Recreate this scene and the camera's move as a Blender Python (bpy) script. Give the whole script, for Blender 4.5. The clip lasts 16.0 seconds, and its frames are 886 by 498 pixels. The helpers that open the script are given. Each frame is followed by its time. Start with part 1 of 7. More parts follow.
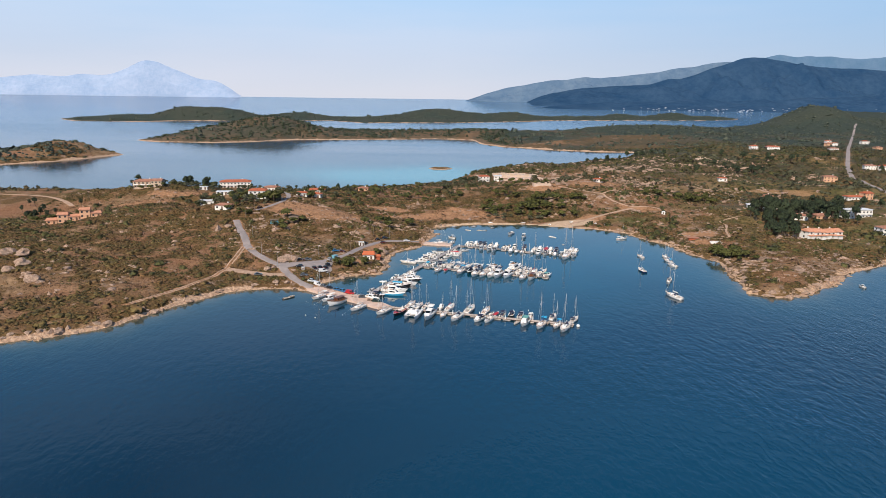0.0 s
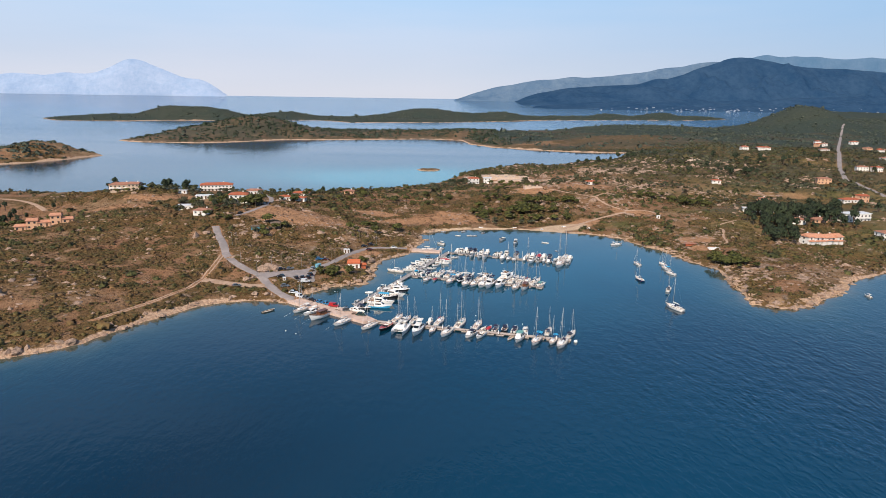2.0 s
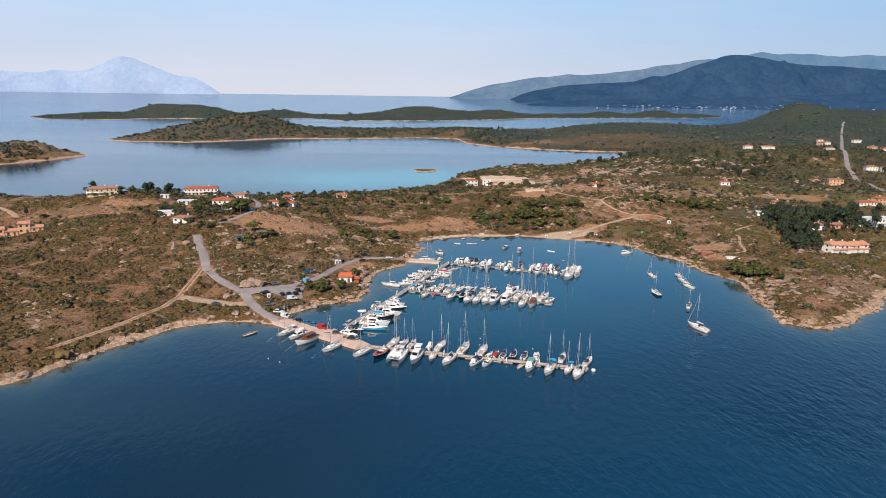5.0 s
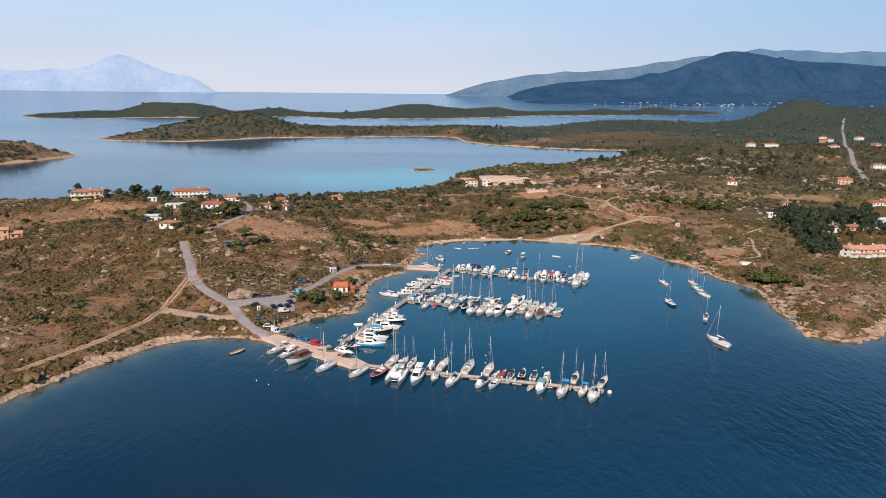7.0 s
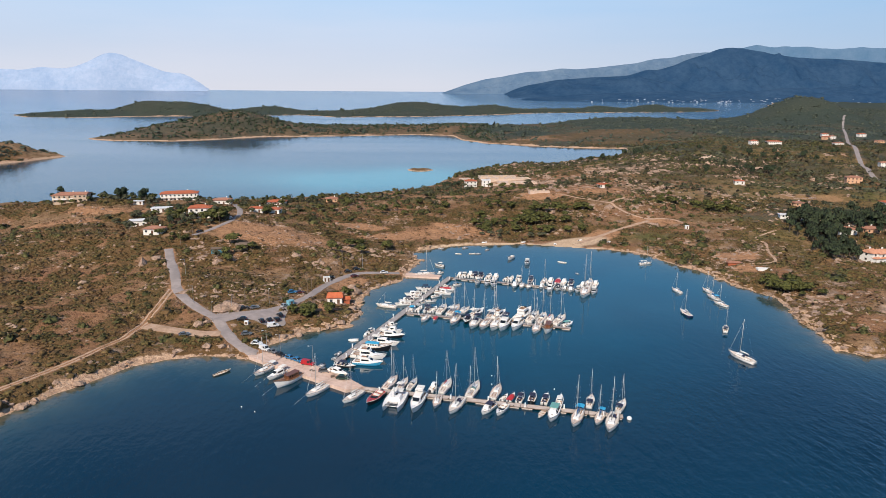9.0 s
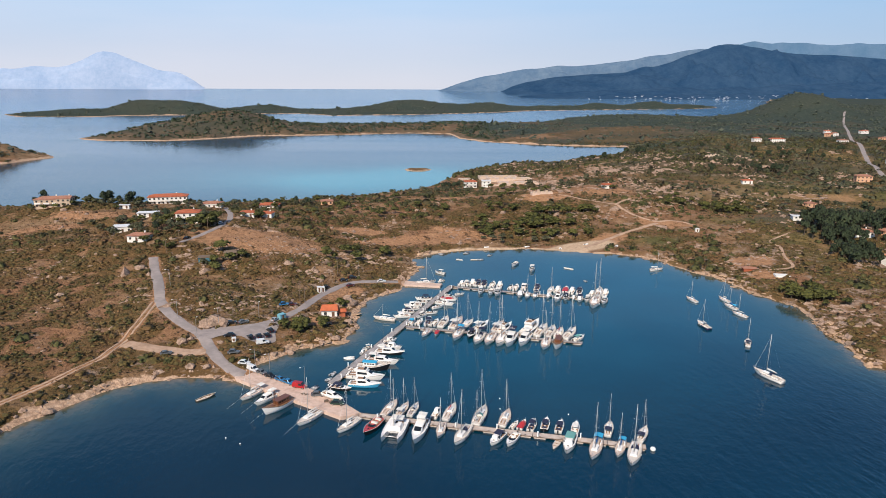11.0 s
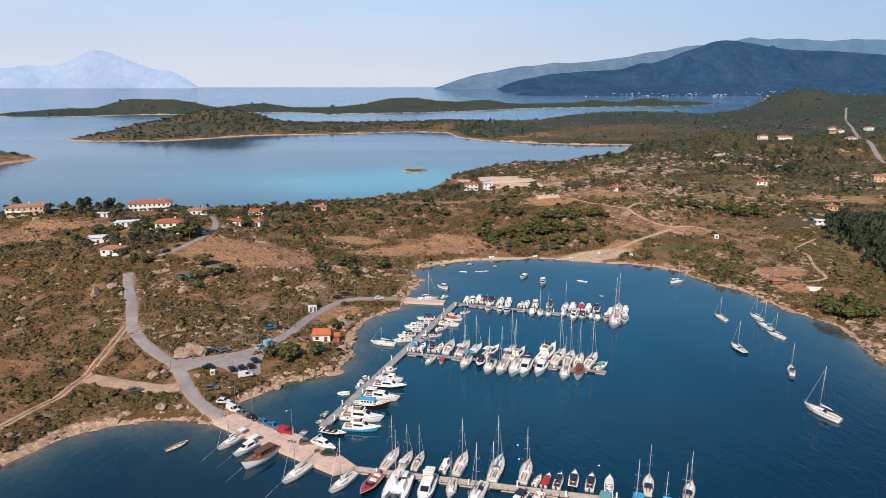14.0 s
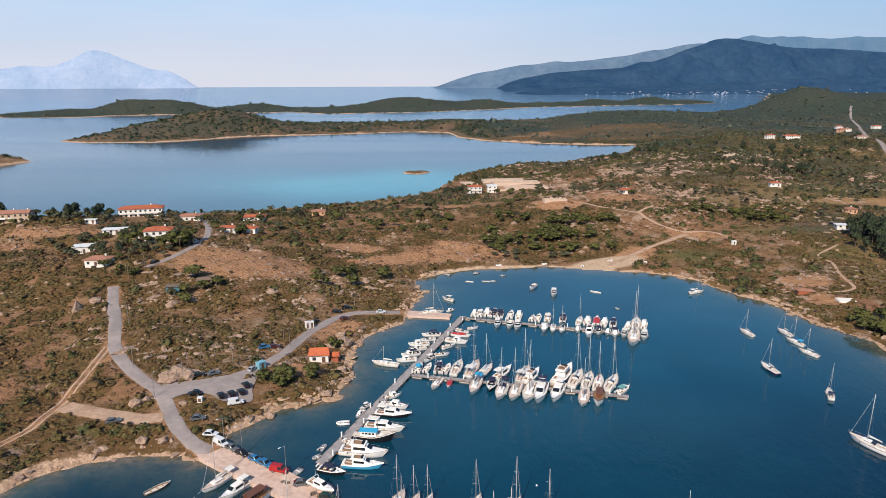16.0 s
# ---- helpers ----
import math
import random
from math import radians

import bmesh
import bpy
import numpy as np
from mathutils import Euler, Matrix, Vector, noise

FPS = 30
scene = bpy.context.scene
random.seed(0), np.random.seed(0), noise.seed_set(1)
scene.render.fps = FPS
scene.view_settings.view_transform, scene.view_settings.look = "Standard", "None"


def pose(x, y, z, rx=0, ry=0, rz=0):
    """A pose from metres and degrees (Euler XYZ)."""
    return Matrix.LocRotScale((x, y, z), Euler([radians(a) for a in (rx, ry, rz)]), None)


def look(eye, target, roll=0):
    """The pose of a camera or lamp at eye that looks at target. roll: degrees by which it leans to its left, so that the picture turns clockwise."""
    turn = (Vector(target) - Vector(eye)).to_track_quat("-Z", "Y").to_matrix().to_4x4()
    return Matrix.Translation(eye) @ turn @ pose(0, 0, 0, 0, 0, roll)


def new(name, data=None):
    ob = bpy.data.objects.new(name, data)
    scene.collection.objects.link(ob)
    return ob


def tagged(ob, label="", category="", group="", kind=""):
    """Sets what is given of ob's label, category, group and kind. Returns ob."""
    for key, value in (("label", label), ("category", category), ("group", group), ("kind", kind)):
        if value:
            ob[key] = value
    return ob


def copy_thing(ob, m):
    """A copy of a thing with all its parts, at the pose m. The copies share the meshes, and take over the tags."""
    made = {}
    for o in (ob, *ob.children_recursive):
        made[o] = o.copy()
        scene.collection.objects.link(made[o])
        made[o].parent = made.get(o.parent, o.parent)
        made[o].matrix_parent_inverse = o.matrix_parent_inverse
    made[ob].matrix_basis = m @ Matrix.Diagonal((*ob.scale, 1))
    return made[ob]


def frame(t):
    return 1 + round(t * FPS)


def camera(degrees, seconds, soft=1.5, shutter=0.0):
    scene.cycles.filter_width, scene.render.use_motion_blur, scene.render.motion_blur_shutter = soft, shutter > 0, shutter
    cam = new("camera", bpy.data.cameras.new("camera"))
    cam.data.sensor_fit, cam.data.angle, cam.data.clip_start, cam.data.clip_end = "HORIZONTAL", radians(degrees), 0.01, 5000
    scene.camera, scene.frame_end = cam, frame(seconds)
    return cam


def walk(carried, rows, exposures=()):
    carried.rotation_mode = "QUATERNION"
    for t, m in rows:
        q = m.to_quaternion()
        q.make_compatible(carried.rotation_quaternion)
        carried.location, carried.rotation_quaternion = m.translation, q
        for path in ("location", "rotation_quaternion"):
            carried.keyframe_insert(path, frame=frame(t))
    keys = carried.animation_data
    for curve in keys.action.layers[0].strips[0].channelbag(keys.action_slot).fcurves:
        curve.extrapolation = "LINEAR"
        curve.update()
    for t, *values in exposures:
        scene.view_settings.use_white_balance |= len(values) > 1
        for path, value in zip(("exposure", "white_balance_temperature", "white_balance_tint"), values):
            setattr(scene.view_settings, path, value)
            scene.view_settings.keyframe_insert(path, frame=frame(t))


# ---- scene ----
cam = camera(67.68, 16.0, soft=0.85)
# seconds, x, y, z, turn to the left, tilt, lean to the left
ROWS = [
    (0.0, 0.53, 0.15, 97.01, -0.304, -13.045, 0.749),
    (0.5, 0.59, 4.44, 97.02, -0.416, -13.044, 0.786),
    (1.0, 0.48, 8.98, 97.26, -0.653, -13.052, 0.818),
    (1.5, 0.28, 13.54, 97.54, -1.026, -13.070, 0.807),
    (2.0, 0.31, 18.26, 97.83, -1.334, -13.089, 0.847),
    (2.5, 0.20, 23.05, 98.01, -1.416, -13.104, 0.848),
    (3.0, -0.02, 28.02, 98.11, -1.475, -13.128, 0.822),
    (3.5, -0.29, 33.18, 98.11, -1.545, -13.123, 0.796),
    (4.0, -0.75, 38.64, 98.20, -1.637, -13.178, 0.809),
    (6.5, -2.45, 63.85, 98.47, -1.982, -13.414, 0.676),
    (7.0, -2.87, 69.08, 98.58, -2.057, -13.486, 0.638),
    (7.5, -3.15, 74.23, 98.59, -2.135, -13.538, 0.614),
    (8.0, -3.48, 79.52, 98.57, -2.205, -13.599, 0.564),
    (8.5, -3.69, 84.73, 98.56, -2.273, -13.647, 0.515),
    (9.0, -4.01, 89.88, 98.44, -2.355, -13.677, 0.454),
    (11.5, -5.58, 114.61, 98.52, -2.699, -13.914, 0.205),
    (12.0, -6.07, 119.77, 98.44, -2.800, -13.942, 0.179),
    (12.5, -6.29, 124.66, 98.29, -2.846, -13.954, 0.134),
    (13.0, -6.56, 129.79, 98.27, -2.890, -13.979, 0.075),
    (13.5, -6.84, 134.78, 98.39, -2.917, -14.019, 0.028),
    (14.0, -7.14, 139.79, 98.50, -2.968, -14.062, -0.010),
    (14.5, -7.39, 144.72, 98.56, -2.980, -14.103, -0.072),
    (15.0, -7.75, 149.74, 98.64, -2.980, -14.129, -0.147),
    (15.5, -8.21, 154.51, 98.63, -2.974, -14.134, -0.173),
    (16.0, -8.60, 159.36, 98.63, -2.974, -14.130, -0.197),
]
walk(cam, [(t, pose(x, y, z, 90 + tilt, 0, turn) @ pose(0, 0, 0, 0, 0, lean)) for t, x, y, z, turn, tilt, lean in ROWS])

# ---------------------------------------------------------------- sky, sun, exposure
SUN_ELEVATION, SUN_AZIMUTH = 40.0, 203.0    # degrees; the azimuth counts clockwise from straight ahead
world = bpy.data.worlds.new("sky")
scene.world = world
world.use_nodes = True
sky_nodes, sky_links = world.node_tree.nodes, world.node_tree.links
sky = sky_nodes.new("ShaderNodeTexSky")
sky.sky_type, sky.sun_disc = "NISHITA", False
sky.sun_elevation, sky.sun_rotation = radians(SUN_ELEVATION), radians(SUN_AZIMUTH)
sky.altitude, sky.air_density, sky.dust_density, sky.ozone_density = 100, 1.0, 0.3, 5.0
# thin high cloud that pales the sky in streaks
coord = sky_nodes.new("ShaderNodeTexCoord")
stretch = sky_nodes.new("ShaderNodeMapping")
stretch.inputs["Scale"].default_value = (1.2, 1.2, 9.0)
streak = sky_nodes.new("ShaderNodeTexNoise")
streak.inputs["Scale"].default_value, streak.inputs["Detail"].default_value = 2.2, 5
veil = sky_nodes.new("ShaderNodeValToRGB")
veil.color_ramp.elements[0].position, veil.color_ramp.elements[0].color = 0.38, (0, 0, 0, 1)
veil.color_ramp.elements[1].position, veil.color_ramp.elements[1].color = 0.75, (0.55, 0.55, 0.55, 1)
cloud = sky_nodes.new("ShaderNodeMixRGB")
cloud.inputs["Color2"].default_value = (7.2, 7.4, 8.2, 1)
sky_links.new(coord.outputs["Generated"], stretch.inputs["Vector"])
sky_links.new(stretch.outputs["Vector"], streak.inputs["Vector"])
sky_links.new(streak.outputs["Fac"], veil.inputs["Fac"])
sky_links.new(veil.outputs["Color"], cloud.inputs["Fac"])
sky_links.new(sky.outputs["Color"], cloud.inputs["Color1"])
# the pale haze that lies over the horizon
parted = sky_nodes.new("ShaderNodeSeparateXYZ")
haze_height = sky_nodes.new("ShaderNodeValToRGB")
for k, (at, value) in enumerate(((0.0, 0.95), (0.35, 0.8), (0.8, 0.35))):
    stop = haze_height.color_ramp.elements[k] if k < 2 else haze_height.color_ramp.elements.new(at)
    stop.position, stop.color = at, (value, value, value, 1)
haze = sky_nodes.new("ShaderNodeMixRGB")
haze_colour = sky_nodes.new("ShaderNodeValToRGB")
for k, (at, tint) in enumerate(((0.0, (0.72, 0.745, 0.85)), (0.75, (0.02, 0.12, 0.38)), (0.05, (0.635, 0.715, 0.88)), (0.14, (0.50, 0.72, 1.0)), (0.24, (0.27, 0.60, 1.0)), (0.34, (0.14, 0.46, 0.89)), (0.50, (0.045, 0.25, 0.60)))):
    stop = haze_colour.color_ramp.elements[k] if k < 2 else haze_colour.color_ramp.elements.new(at)
    stop.position, stop.color = at, (*tint, 1)
lifted = sky_nodes.new("ShaderNodeMixRGB")
lifted.blend_type, lifted.inputs["Fac"].default_value, lifted.inputs["Color2"].default_value = "MULTIPLY", 1.0, (10, 10, 10, 1)
sky_links.new(parted.outputs["Z"], haze_colour.inputs["Fac"])
sky_links.new(haze_colour.outputs["Color"], lifted.inputs["Color1"])
sky_links.new(lifted.outputs["Color"], haze.inputs["Color2"])
sky_links.new(coord.outputs["Generated"], parted.inputs["Vector"])
sky_links.new(parted.outputs["Z"], haze_height.inputs["Fac"])
sky_links.new(haze_height.outputs["Color"], haze.inputs["Fac"])
sky_links.new(cloud.outputs["Color"], haze.inputs["Color1"])
# the sky is a little deeper towards one side
side = sky_nodes.new("ShaderNodeValToRGB")
side.color_ramp.elements[0].position, side.color_ramp.elements[0].color = 0.0, (1.0, 1.0, 1.0, 1)
side.color_ramp.elements[1].position, side.color_ramp.elements[1].color = 0.6, (0.72, 0.83, 0.90, 1)
deeper = sky_nodes.new("ShaderNodeMixRGB")
deeper.blend_type, deeper.inputs["Fac"].default_value = "MULTIPLY", 1.0
sky_links.new(parted.outputs["X"], side.inputs["Fac"])
wisps = sky_nodes.new("ShaderNodeMixRGB")
wisps.inputs["Color2"].default_value = (8.5, 8.3, 9.0, 1)
thin = sky_nodes.new("ShaderNodeMath")
thin.operation, thin.inputs[1].default_value = "MULTIPLY", 0.3
sky_links.new(veil.outputs["Color"], thin.inputs[0])
sky_links.new(thin.outputs[0], wisps.inputs["Fac"])
sky_links.new(haze.outputs["Color"], wisps.inputs["Color1"])
sky_links.new(wisps.outputs["Color"], deeper.inputs["Color1"])
sky_links.new(side.outputs["Color"], deeper.inputs["Color2"])
sky_links.new(deeper.outputs["Color"], sky_nodes["Background"].inputs["Color"])
sky_nodes["Background"].inputs["Strength"].default_value = 0.0795
sun = new("sun", bpy.data.lights.new("sun", "SUN"))
sun.data.energy, sun.data.angle, sun.data.color = 4.5, radians(1.0), (1.0, 0.885, 0.755)
away = radians(SUN_AZIMUTH)
sun.matrix_world = look((0, 0, 300), (-math.sin(away) * math.cos(radians(SUN_ELEVATION)), -math.cos(away) * math.cos(radians(SUN_ELEVATION)), 300 - math.sin(radians(SUN_ELEVATION))))
scene.view_settings.exposure = 0.3

# ---------------------------------------------------------------- materials
class Nodes:
    """A short hand for node trees."""

    def __init__(self, name, rough=0.8, metal=0.0, spec=0.5):
        self.mat = bpy.data.materials.new(name)
        self.mat.use_nodes = True
        self.tree = self.mat.node_tree
        self.bsdf = self.tree.nodes["Principled BSDF"]
        self.bsdf.inputs["Roughness"].default_value = rough
        self.bsdf.inputs["Metallic"].default_value = metal
        self.bsdf.inputs["Specular IOR Level"].default_value = spec
        self.pos = self.node("ShaderNodeNewGeometry").outputs["Position"]

    def node(self, kind):
        return self.tree.nodes.new(kind)

    def put(self, socket, value):
        if hasattr(value, "links"):
            self.tree.links.new(value, socket)
        elif isinstance(value, tuple) and len(value) == 3 and socket.type == "RGBA":
            socket.default_value = (*value, 1)
        else:
            socket.default_value = value

    def noise(self, scale, detail=4, rough=0.55, stretch=None, vector=None):
        n = self.node("ShaderNodeTexNoise")
        n.inputs["Scale"].default_value, n.inputs["Detail"].default_value, n.inputs["Roughness"].default_value = scale, detail, rough
        src = vector or self.pos
        if stretch:
            m = self.node("ShaderNodeMapping")
            m.inputs["Scale"].default_value = stretch
            self.put(m.inputs["Vector"], src)
            src = m.outputs["Vector"]
        self.put(n.inputs["Vector"], src)
        return n.outputs["Fac"]

    def voronoi(self, scale, feature="F1", out="Distance"):
        n = self.node("ShaderNodeTexVoronoi")
        n.feature = feature
        n.inputs["Scale"].default_value = scale
        self.put(n.inputs["Vector"], self.pos)
        return n.outputs[out]

    def attr(self, name):
        n = self.node("ShaderNodeAttribute")
        n.attribute_name = name
        return n.outputs["Fac"]

    def island(self):
        return self.node("ShaderNodeNewGeometry").outputs["Random Per Island"]

    def random(self):
        return self.node("ShaderNodeObjectInfo").outputs["Random"]

    def ramp(self, fac, *stops):
        n = self.node("ShaderNodeValToRGB")
        while len(n.color_ramp.elements) < len(stops):
            n.color_ramp.elements.new(0.5)
        for e, (p, c) in zip(n.color_ramp.elements, stops):
            e.position, e.color = p, (*c, 1) if isinstance(c, tuple) else (c, c, c, 1)
        self.put(n.inputs["Fac"], fac)
        return n.outputs["Color"]

    def mix(self, fac, a, b, blend="MIX"):
        n = self.node("ShaderNodeMixRGB")
        n.blend_type = blend
        self.put(n.inputs["Fac"], fac), self.put(n.inputs["Color1"], a), self.put(n.inputs["Color2"], b)
        return n.outputs["Color"]

    def math(self, op, a, b=0.0, clamp=False):
        n = self.node("ShaderNodeMath")
        n.operation, n.use_clamp = op, clamp
        self.put(n.inputs[0], a), self.put(n.inputs[1], b)
        return n.outputs[0]

    def bump(self, height, strength=0.4, distance=0.1):
        n = self.node("ShaderNodeBump")
        n.inputs["Strength"].default_value, n.inputs["Distance"].default_value = strength, distance
        self.put(n.inputs["Height"], height)
        self.put(self.bsdf.inputs["Normal"], n.outputs["Normal"])

    def done(self, colour):
        self.put(self.bsdf.inputs["Base Color"], colour)
        return self.mat


def painted(name, colour, rough=0.5, metal=0.0, wear=0.12, scale=1.5, spec=0.5):
    """Paint, gelcoat, plaster or metal with soiling at two scales."""
    n = Nodes(name, rough, metal, spec)
    grime = n.mix(n.noise(scale, 5), tuple(c * (1 - wear) for c in colour), tuple(min(1, c * (1 + wear * 0.6)) for c in colour))
    n.bump(n.noise(scale * 14, 3), 0.08, 0.02)
    return n.done(n.mix(n.ramp(n.noise(scale * 6, 4), (0.5, 0.0), (0.8, wear * 2)), grime, tuple(c * 0.6 for c in colour)))


def ground_material():
    n = Nodes("scrubland", 0.95, 0, 0.2)
    fine, mid, broad = n.noise(0.9, 6, 0.65), n.noise(0.12, 5, 0.6), n.noise(0.018, 4, 0.55)
    # open earth and dry grass
    earth = n.ramp(mid, (0.3, (0.130, 0.078, 0.038)), (0.5, (0.205, 0.124, 0.064)), (0.68, (0.31, 0.20, 0.114)))
    earth = n.mix(n.ramp(broad, (0.42, 0.0), (0.62, 0.8)), earth, n.ramp(fine, (0.35, (0.165, 0.074, 0.037)), (0.65, (0.30, 0.150, 0.078))))
    # low mats of dwarf shrubs that close over the earth in patches
    mat_cover = n.ramp(n.noise(0.55, 7, 0.72), (0.28, (0.046, 0.031, 0.010)), (0.46, (0.106, 0.066, 0.024)), (0.60, (0.180, 0.106, 0.043)), (0.76, (0.26, 0.156, 0.072)))
    mat_cover = n.mix(n.ramp(n.noise(0.035, 5, 0.6), (0.42, 0.0), (0.62, 0.6)), mat_cover, n.ramp(fine, (0.3, (0.066, 0.034, 0.014)), (0.7, (0.145, 0.078, 0.034))))
    cover = n.math("ADD", n.attr("veg"), n.math("ADD", n.math("MULTIPLY", n.math("SUBTRACT", mid, 0.5), 1.0), n.math("MULTIPLY", n.math("SUBTRACT", n.noise(0.4, 5, 0.65), 0.5), 0.9)))
    scrub = n.mix(n.ramp(cover, (0.30, 0.0), (0.54, 1.0)), earth, mat_cover)
    rock = n.ramp(n.noise(0.5, 6, 0.7), (0.3, (0.13, 0.09, 0.065)), (0.55, (0.29, 0.205, 0.15)), (0.75, (0.46, 0.345, 0.265)))
    outcrop = n.ramp(n.math("ADD", n.noise(0.09, 7, 0.75), n.attr("stony")), (0.56, 0.0), (0.63, 0.9))
    land = n.mix(n.math("MULTIPLY", outcrop, n.math("SUBTRACT", 1.0, n.attr("wood"))), scrub, rock)
    soil = n.ramp(n.noise(0.35, 6, 0.65), (0.3, (0.25, 0.125, 0.062)), (0.7, (0.42, 0.235, 0.125)))
    edge = n.math("ADD", n.attr("bare"), n.math("ADD", n.math("MULTIPLY", n.math("SUBTRACT", mid, 0.5), 1.2), n.math("MULTIPLY", n.math("SUBTRACT", fine, 0.5), 0.5)))
    land = n.mix(n.ramp(edge, (0.42, 0.0), (0.6, 1.0)), land, soil)
    grass = n.mix(n.ramp(n.noise(0.05, 4), (0.4, 0.0), (0.6, 1.0)), n.ramp(n.noise(0.5, 4), (0.3, (0.052, 0.062, 0.018)), (0.7, (0.105, 0.105, 0.034))), n.ramp(n.noise(0.4, 5), (0.3, (0.135, 0.098, 0.036)), (0.7, (0.24, 0.165, 0.070))))
    land = n.mix(n.attr("grass"), land, grass)
    # woodland floor; its bluish cast is distance haze put into the colour
    wood = n.ramp(n.noise(0.2, 5, 0.7), (0.35, (0.022, 0.033, 0.027)), (0.60, (0.044, 0.056, 0.042)), (0.82, (0.12, 0.098, 0.075)))
    land = n.mix(n.attr("wood"), land, wood)
    shore = n.math("ADD", n.attr("shore"), n.math("MULTIPLY", n.math("SUBTRACT", n.noise(0.2, 5, 0.6), 0.5), 1.1))
    ledge = n.ramp(n.noise(0.8, 6, 0.7), (0.25, (0.17, 0.105, 0.066)), (0.5, (0.43, 0.28, 0.185)), (0.75, (0.62, 0.45, 0.32)))
    land = n.mix(n.ramp(shore, (0.45, 0.0), (0.6, 1.0)), land, ledge)
    sand = n.ramp(n.noise(0.6, 4), (0.3, (0.42, 0.29, 0.19)), (0.7, (0.56, 0.41, 0.28)))
    land = n.mix(n.ramp(n.attr("sand"), (0.35, 0.0), (0.6, 1.0)), land, sand)
    n.bump(n.math("ADD", n.noise(0.7, 7, 0.7), n.math("MULTIPLY", n.voronoi(0.45), 0.5)), 1.0, 0.8)
    return n.done(land)


def water_material():
    n = Nodes("sea_water", 0.07, 0, 0.95)
    n.bsdf.inputs["IOR"].default_value = 1.333
    open_sea = n.ramp(n.noise(0.006, 3), (0.35, (0.0001, 0.011, 0.024)), (0.65, (0.0003, 0.017, 0.036)))
    shoal = n.ramp(n.noise(0.08, 4), (0.35, (0.008, 0.052, 0.058)), (0.65, (0.040, 0.084, 0.074)))
    # harbour water: shallower teal, lifted further by sky reflection put into the colour
    open_sea = n.mix(n.attr("basin"), open_sea, n.ramp(n.noise(0.03, 3), (0.35, (0.001, 0.040, 0.071)), (0.65, (0.002, 0.052, 0.090))))
    # a gleam of reflected sky, painted as brighter blue on the near water
    open_sea = n.mix(n.attr("sky_gleam"), open_sea, (0.0004, 0.040, 0.082))
    # sky mirrored by far waves is put into the water's own colour
    open_sea = n.mix(n.attr("far_sea"), open_sea, n.ramp(n.noise(1.0, 4, 0.6, (0.0012, 0.006, 1.0)), (0.35, (0.022, 0.078, 0.165)), (0.65, (0.050, 0.118, 0.210))))
    # paler still before the far coast, painted in place of reflected sky
    open_sea = n.mix(n.attr("strait_sky"), open_sea, (0.115, 0.215, 0.335))
    colour = n.mix(n.attr("shallow"), open_sea, shoal)
    colour = n.mix(n.math("MULTIPLY", n.attr("margin"), n.ramp(n.noise(0.12, 4), (0.35, 0.35), (0.6, 1.0))), colour, n.ramp(n.noise(0.5, 4), (0.35, (0.10, 0.075, 0.042)), (0.65, (0.20, 0.14, 0.080))))
    colour = n.mix(n.attr("lagoon"), colour, (0.03, 0.23, 0.28))
    n.put(n.bsdf.inputs["Roughness"], n.math("ADD", 0.06, n.math("MULTIPLY", n.attr("far_sea"), 0.03)))
    n.put(n.bsdf.inputs["Specular IOR Level"], n.math("SUBTRACT", 0.95, n.math("MULTIPLY", n.attr("far_sea"), 0.6)))
    ripple = n.math("ADD", n.noise(0.45, 3, 0.5, (1.0, 0.45, 1.0)), n.math("ADD", n.math("MULTIPLY", n.noise(1.3, 2, 0.5, (1.0, 0.5, 1.0)), 0.4), n.math("MULTIPLY", n.noise(0.13, 3, 0.6, (1.0, 0.4, 1.0)), 0.8)))
    height = n.math("MULTIPLY", ripple, n.attr("ruffle"))
    n.bump(height, 1.0, 0.7)
    lean = n.node("ShaderNodeCombineXYZ")
    n.put(lean.inputs["Y"], n.math("MULTIPLY", n.attr("lean"), n.math("MULTIPLY", n.ramp(n.noise(1.0, 4, 0.6, (0.0012, 0.007, 1.0)), (0.3, 0.3), (0.7, 1.0)), -1.0)))
    lean.inputs["Z"].default_value = 1.0
    straight = n.node("ShaderNodeVectorMath")
    straight.operation = "NORMALIZE"
    n.put(straight.inputs[0], lean.outputs[0])
    n.put(n.bsdf.inputs["Normal"].links[0].from_node.inputs["Normal"], straight.outputs[0])
    return n.done(colour)


GROUND, WATER = ground_material(), water_material()

GELCOAT = painted("white_gelcoat", (0.80, 0.765, 0.72), 0.28, wear=0.08)
DECK = painted("cream_deck", (0.66, 0.58, 0.50), 0.6, wear=0.15, scale=2.5)
NAVY = painted("navy_paint", (0.012, 0.022, 0.07), 0.3)
SKY_HULL = painted("light_blue_paint", (0.06, 0.34, 0.55), 0.3)
BLACK_HULL = painted("black_paint", (0.012, 0.012, 0.014), 0.3)
RED_PAINT = painted("red_paint", (0.42, 0.03, 0.03), 0.4)
GREEN_CANVAS = painted("green_canvas", (0.12, 0.30, 0.28), 0.9)
BLUE_CANVAS = painted("blue_canvas", (0.02, 0.12, 0.34), 0.9)
AZURE_CANVAS = painted("azure_canvas", (0.03, 0.33, 0.55), 0.9)
NAVY_CANVAS = painted("navy_canvas", (0.015, 0.02, 0.05), 0.9)
WHITE_CANVAS = painted("white_canvas", (0.68, 0.65, 0.60), 0.9)
ALLOY = painted("mast_alloy", (0.46, 0.43, 0.41), 0.45, 0.2, wear=0.15)
STEEL = painted("steel_wire", (0.45, 0.45, 0.46), 0.35, 0.8)
PALE_TEAK = painted("sun_bleached_teak", (0.60, 0.48, 0.40), 0.7, wear=0.25, scale=4)
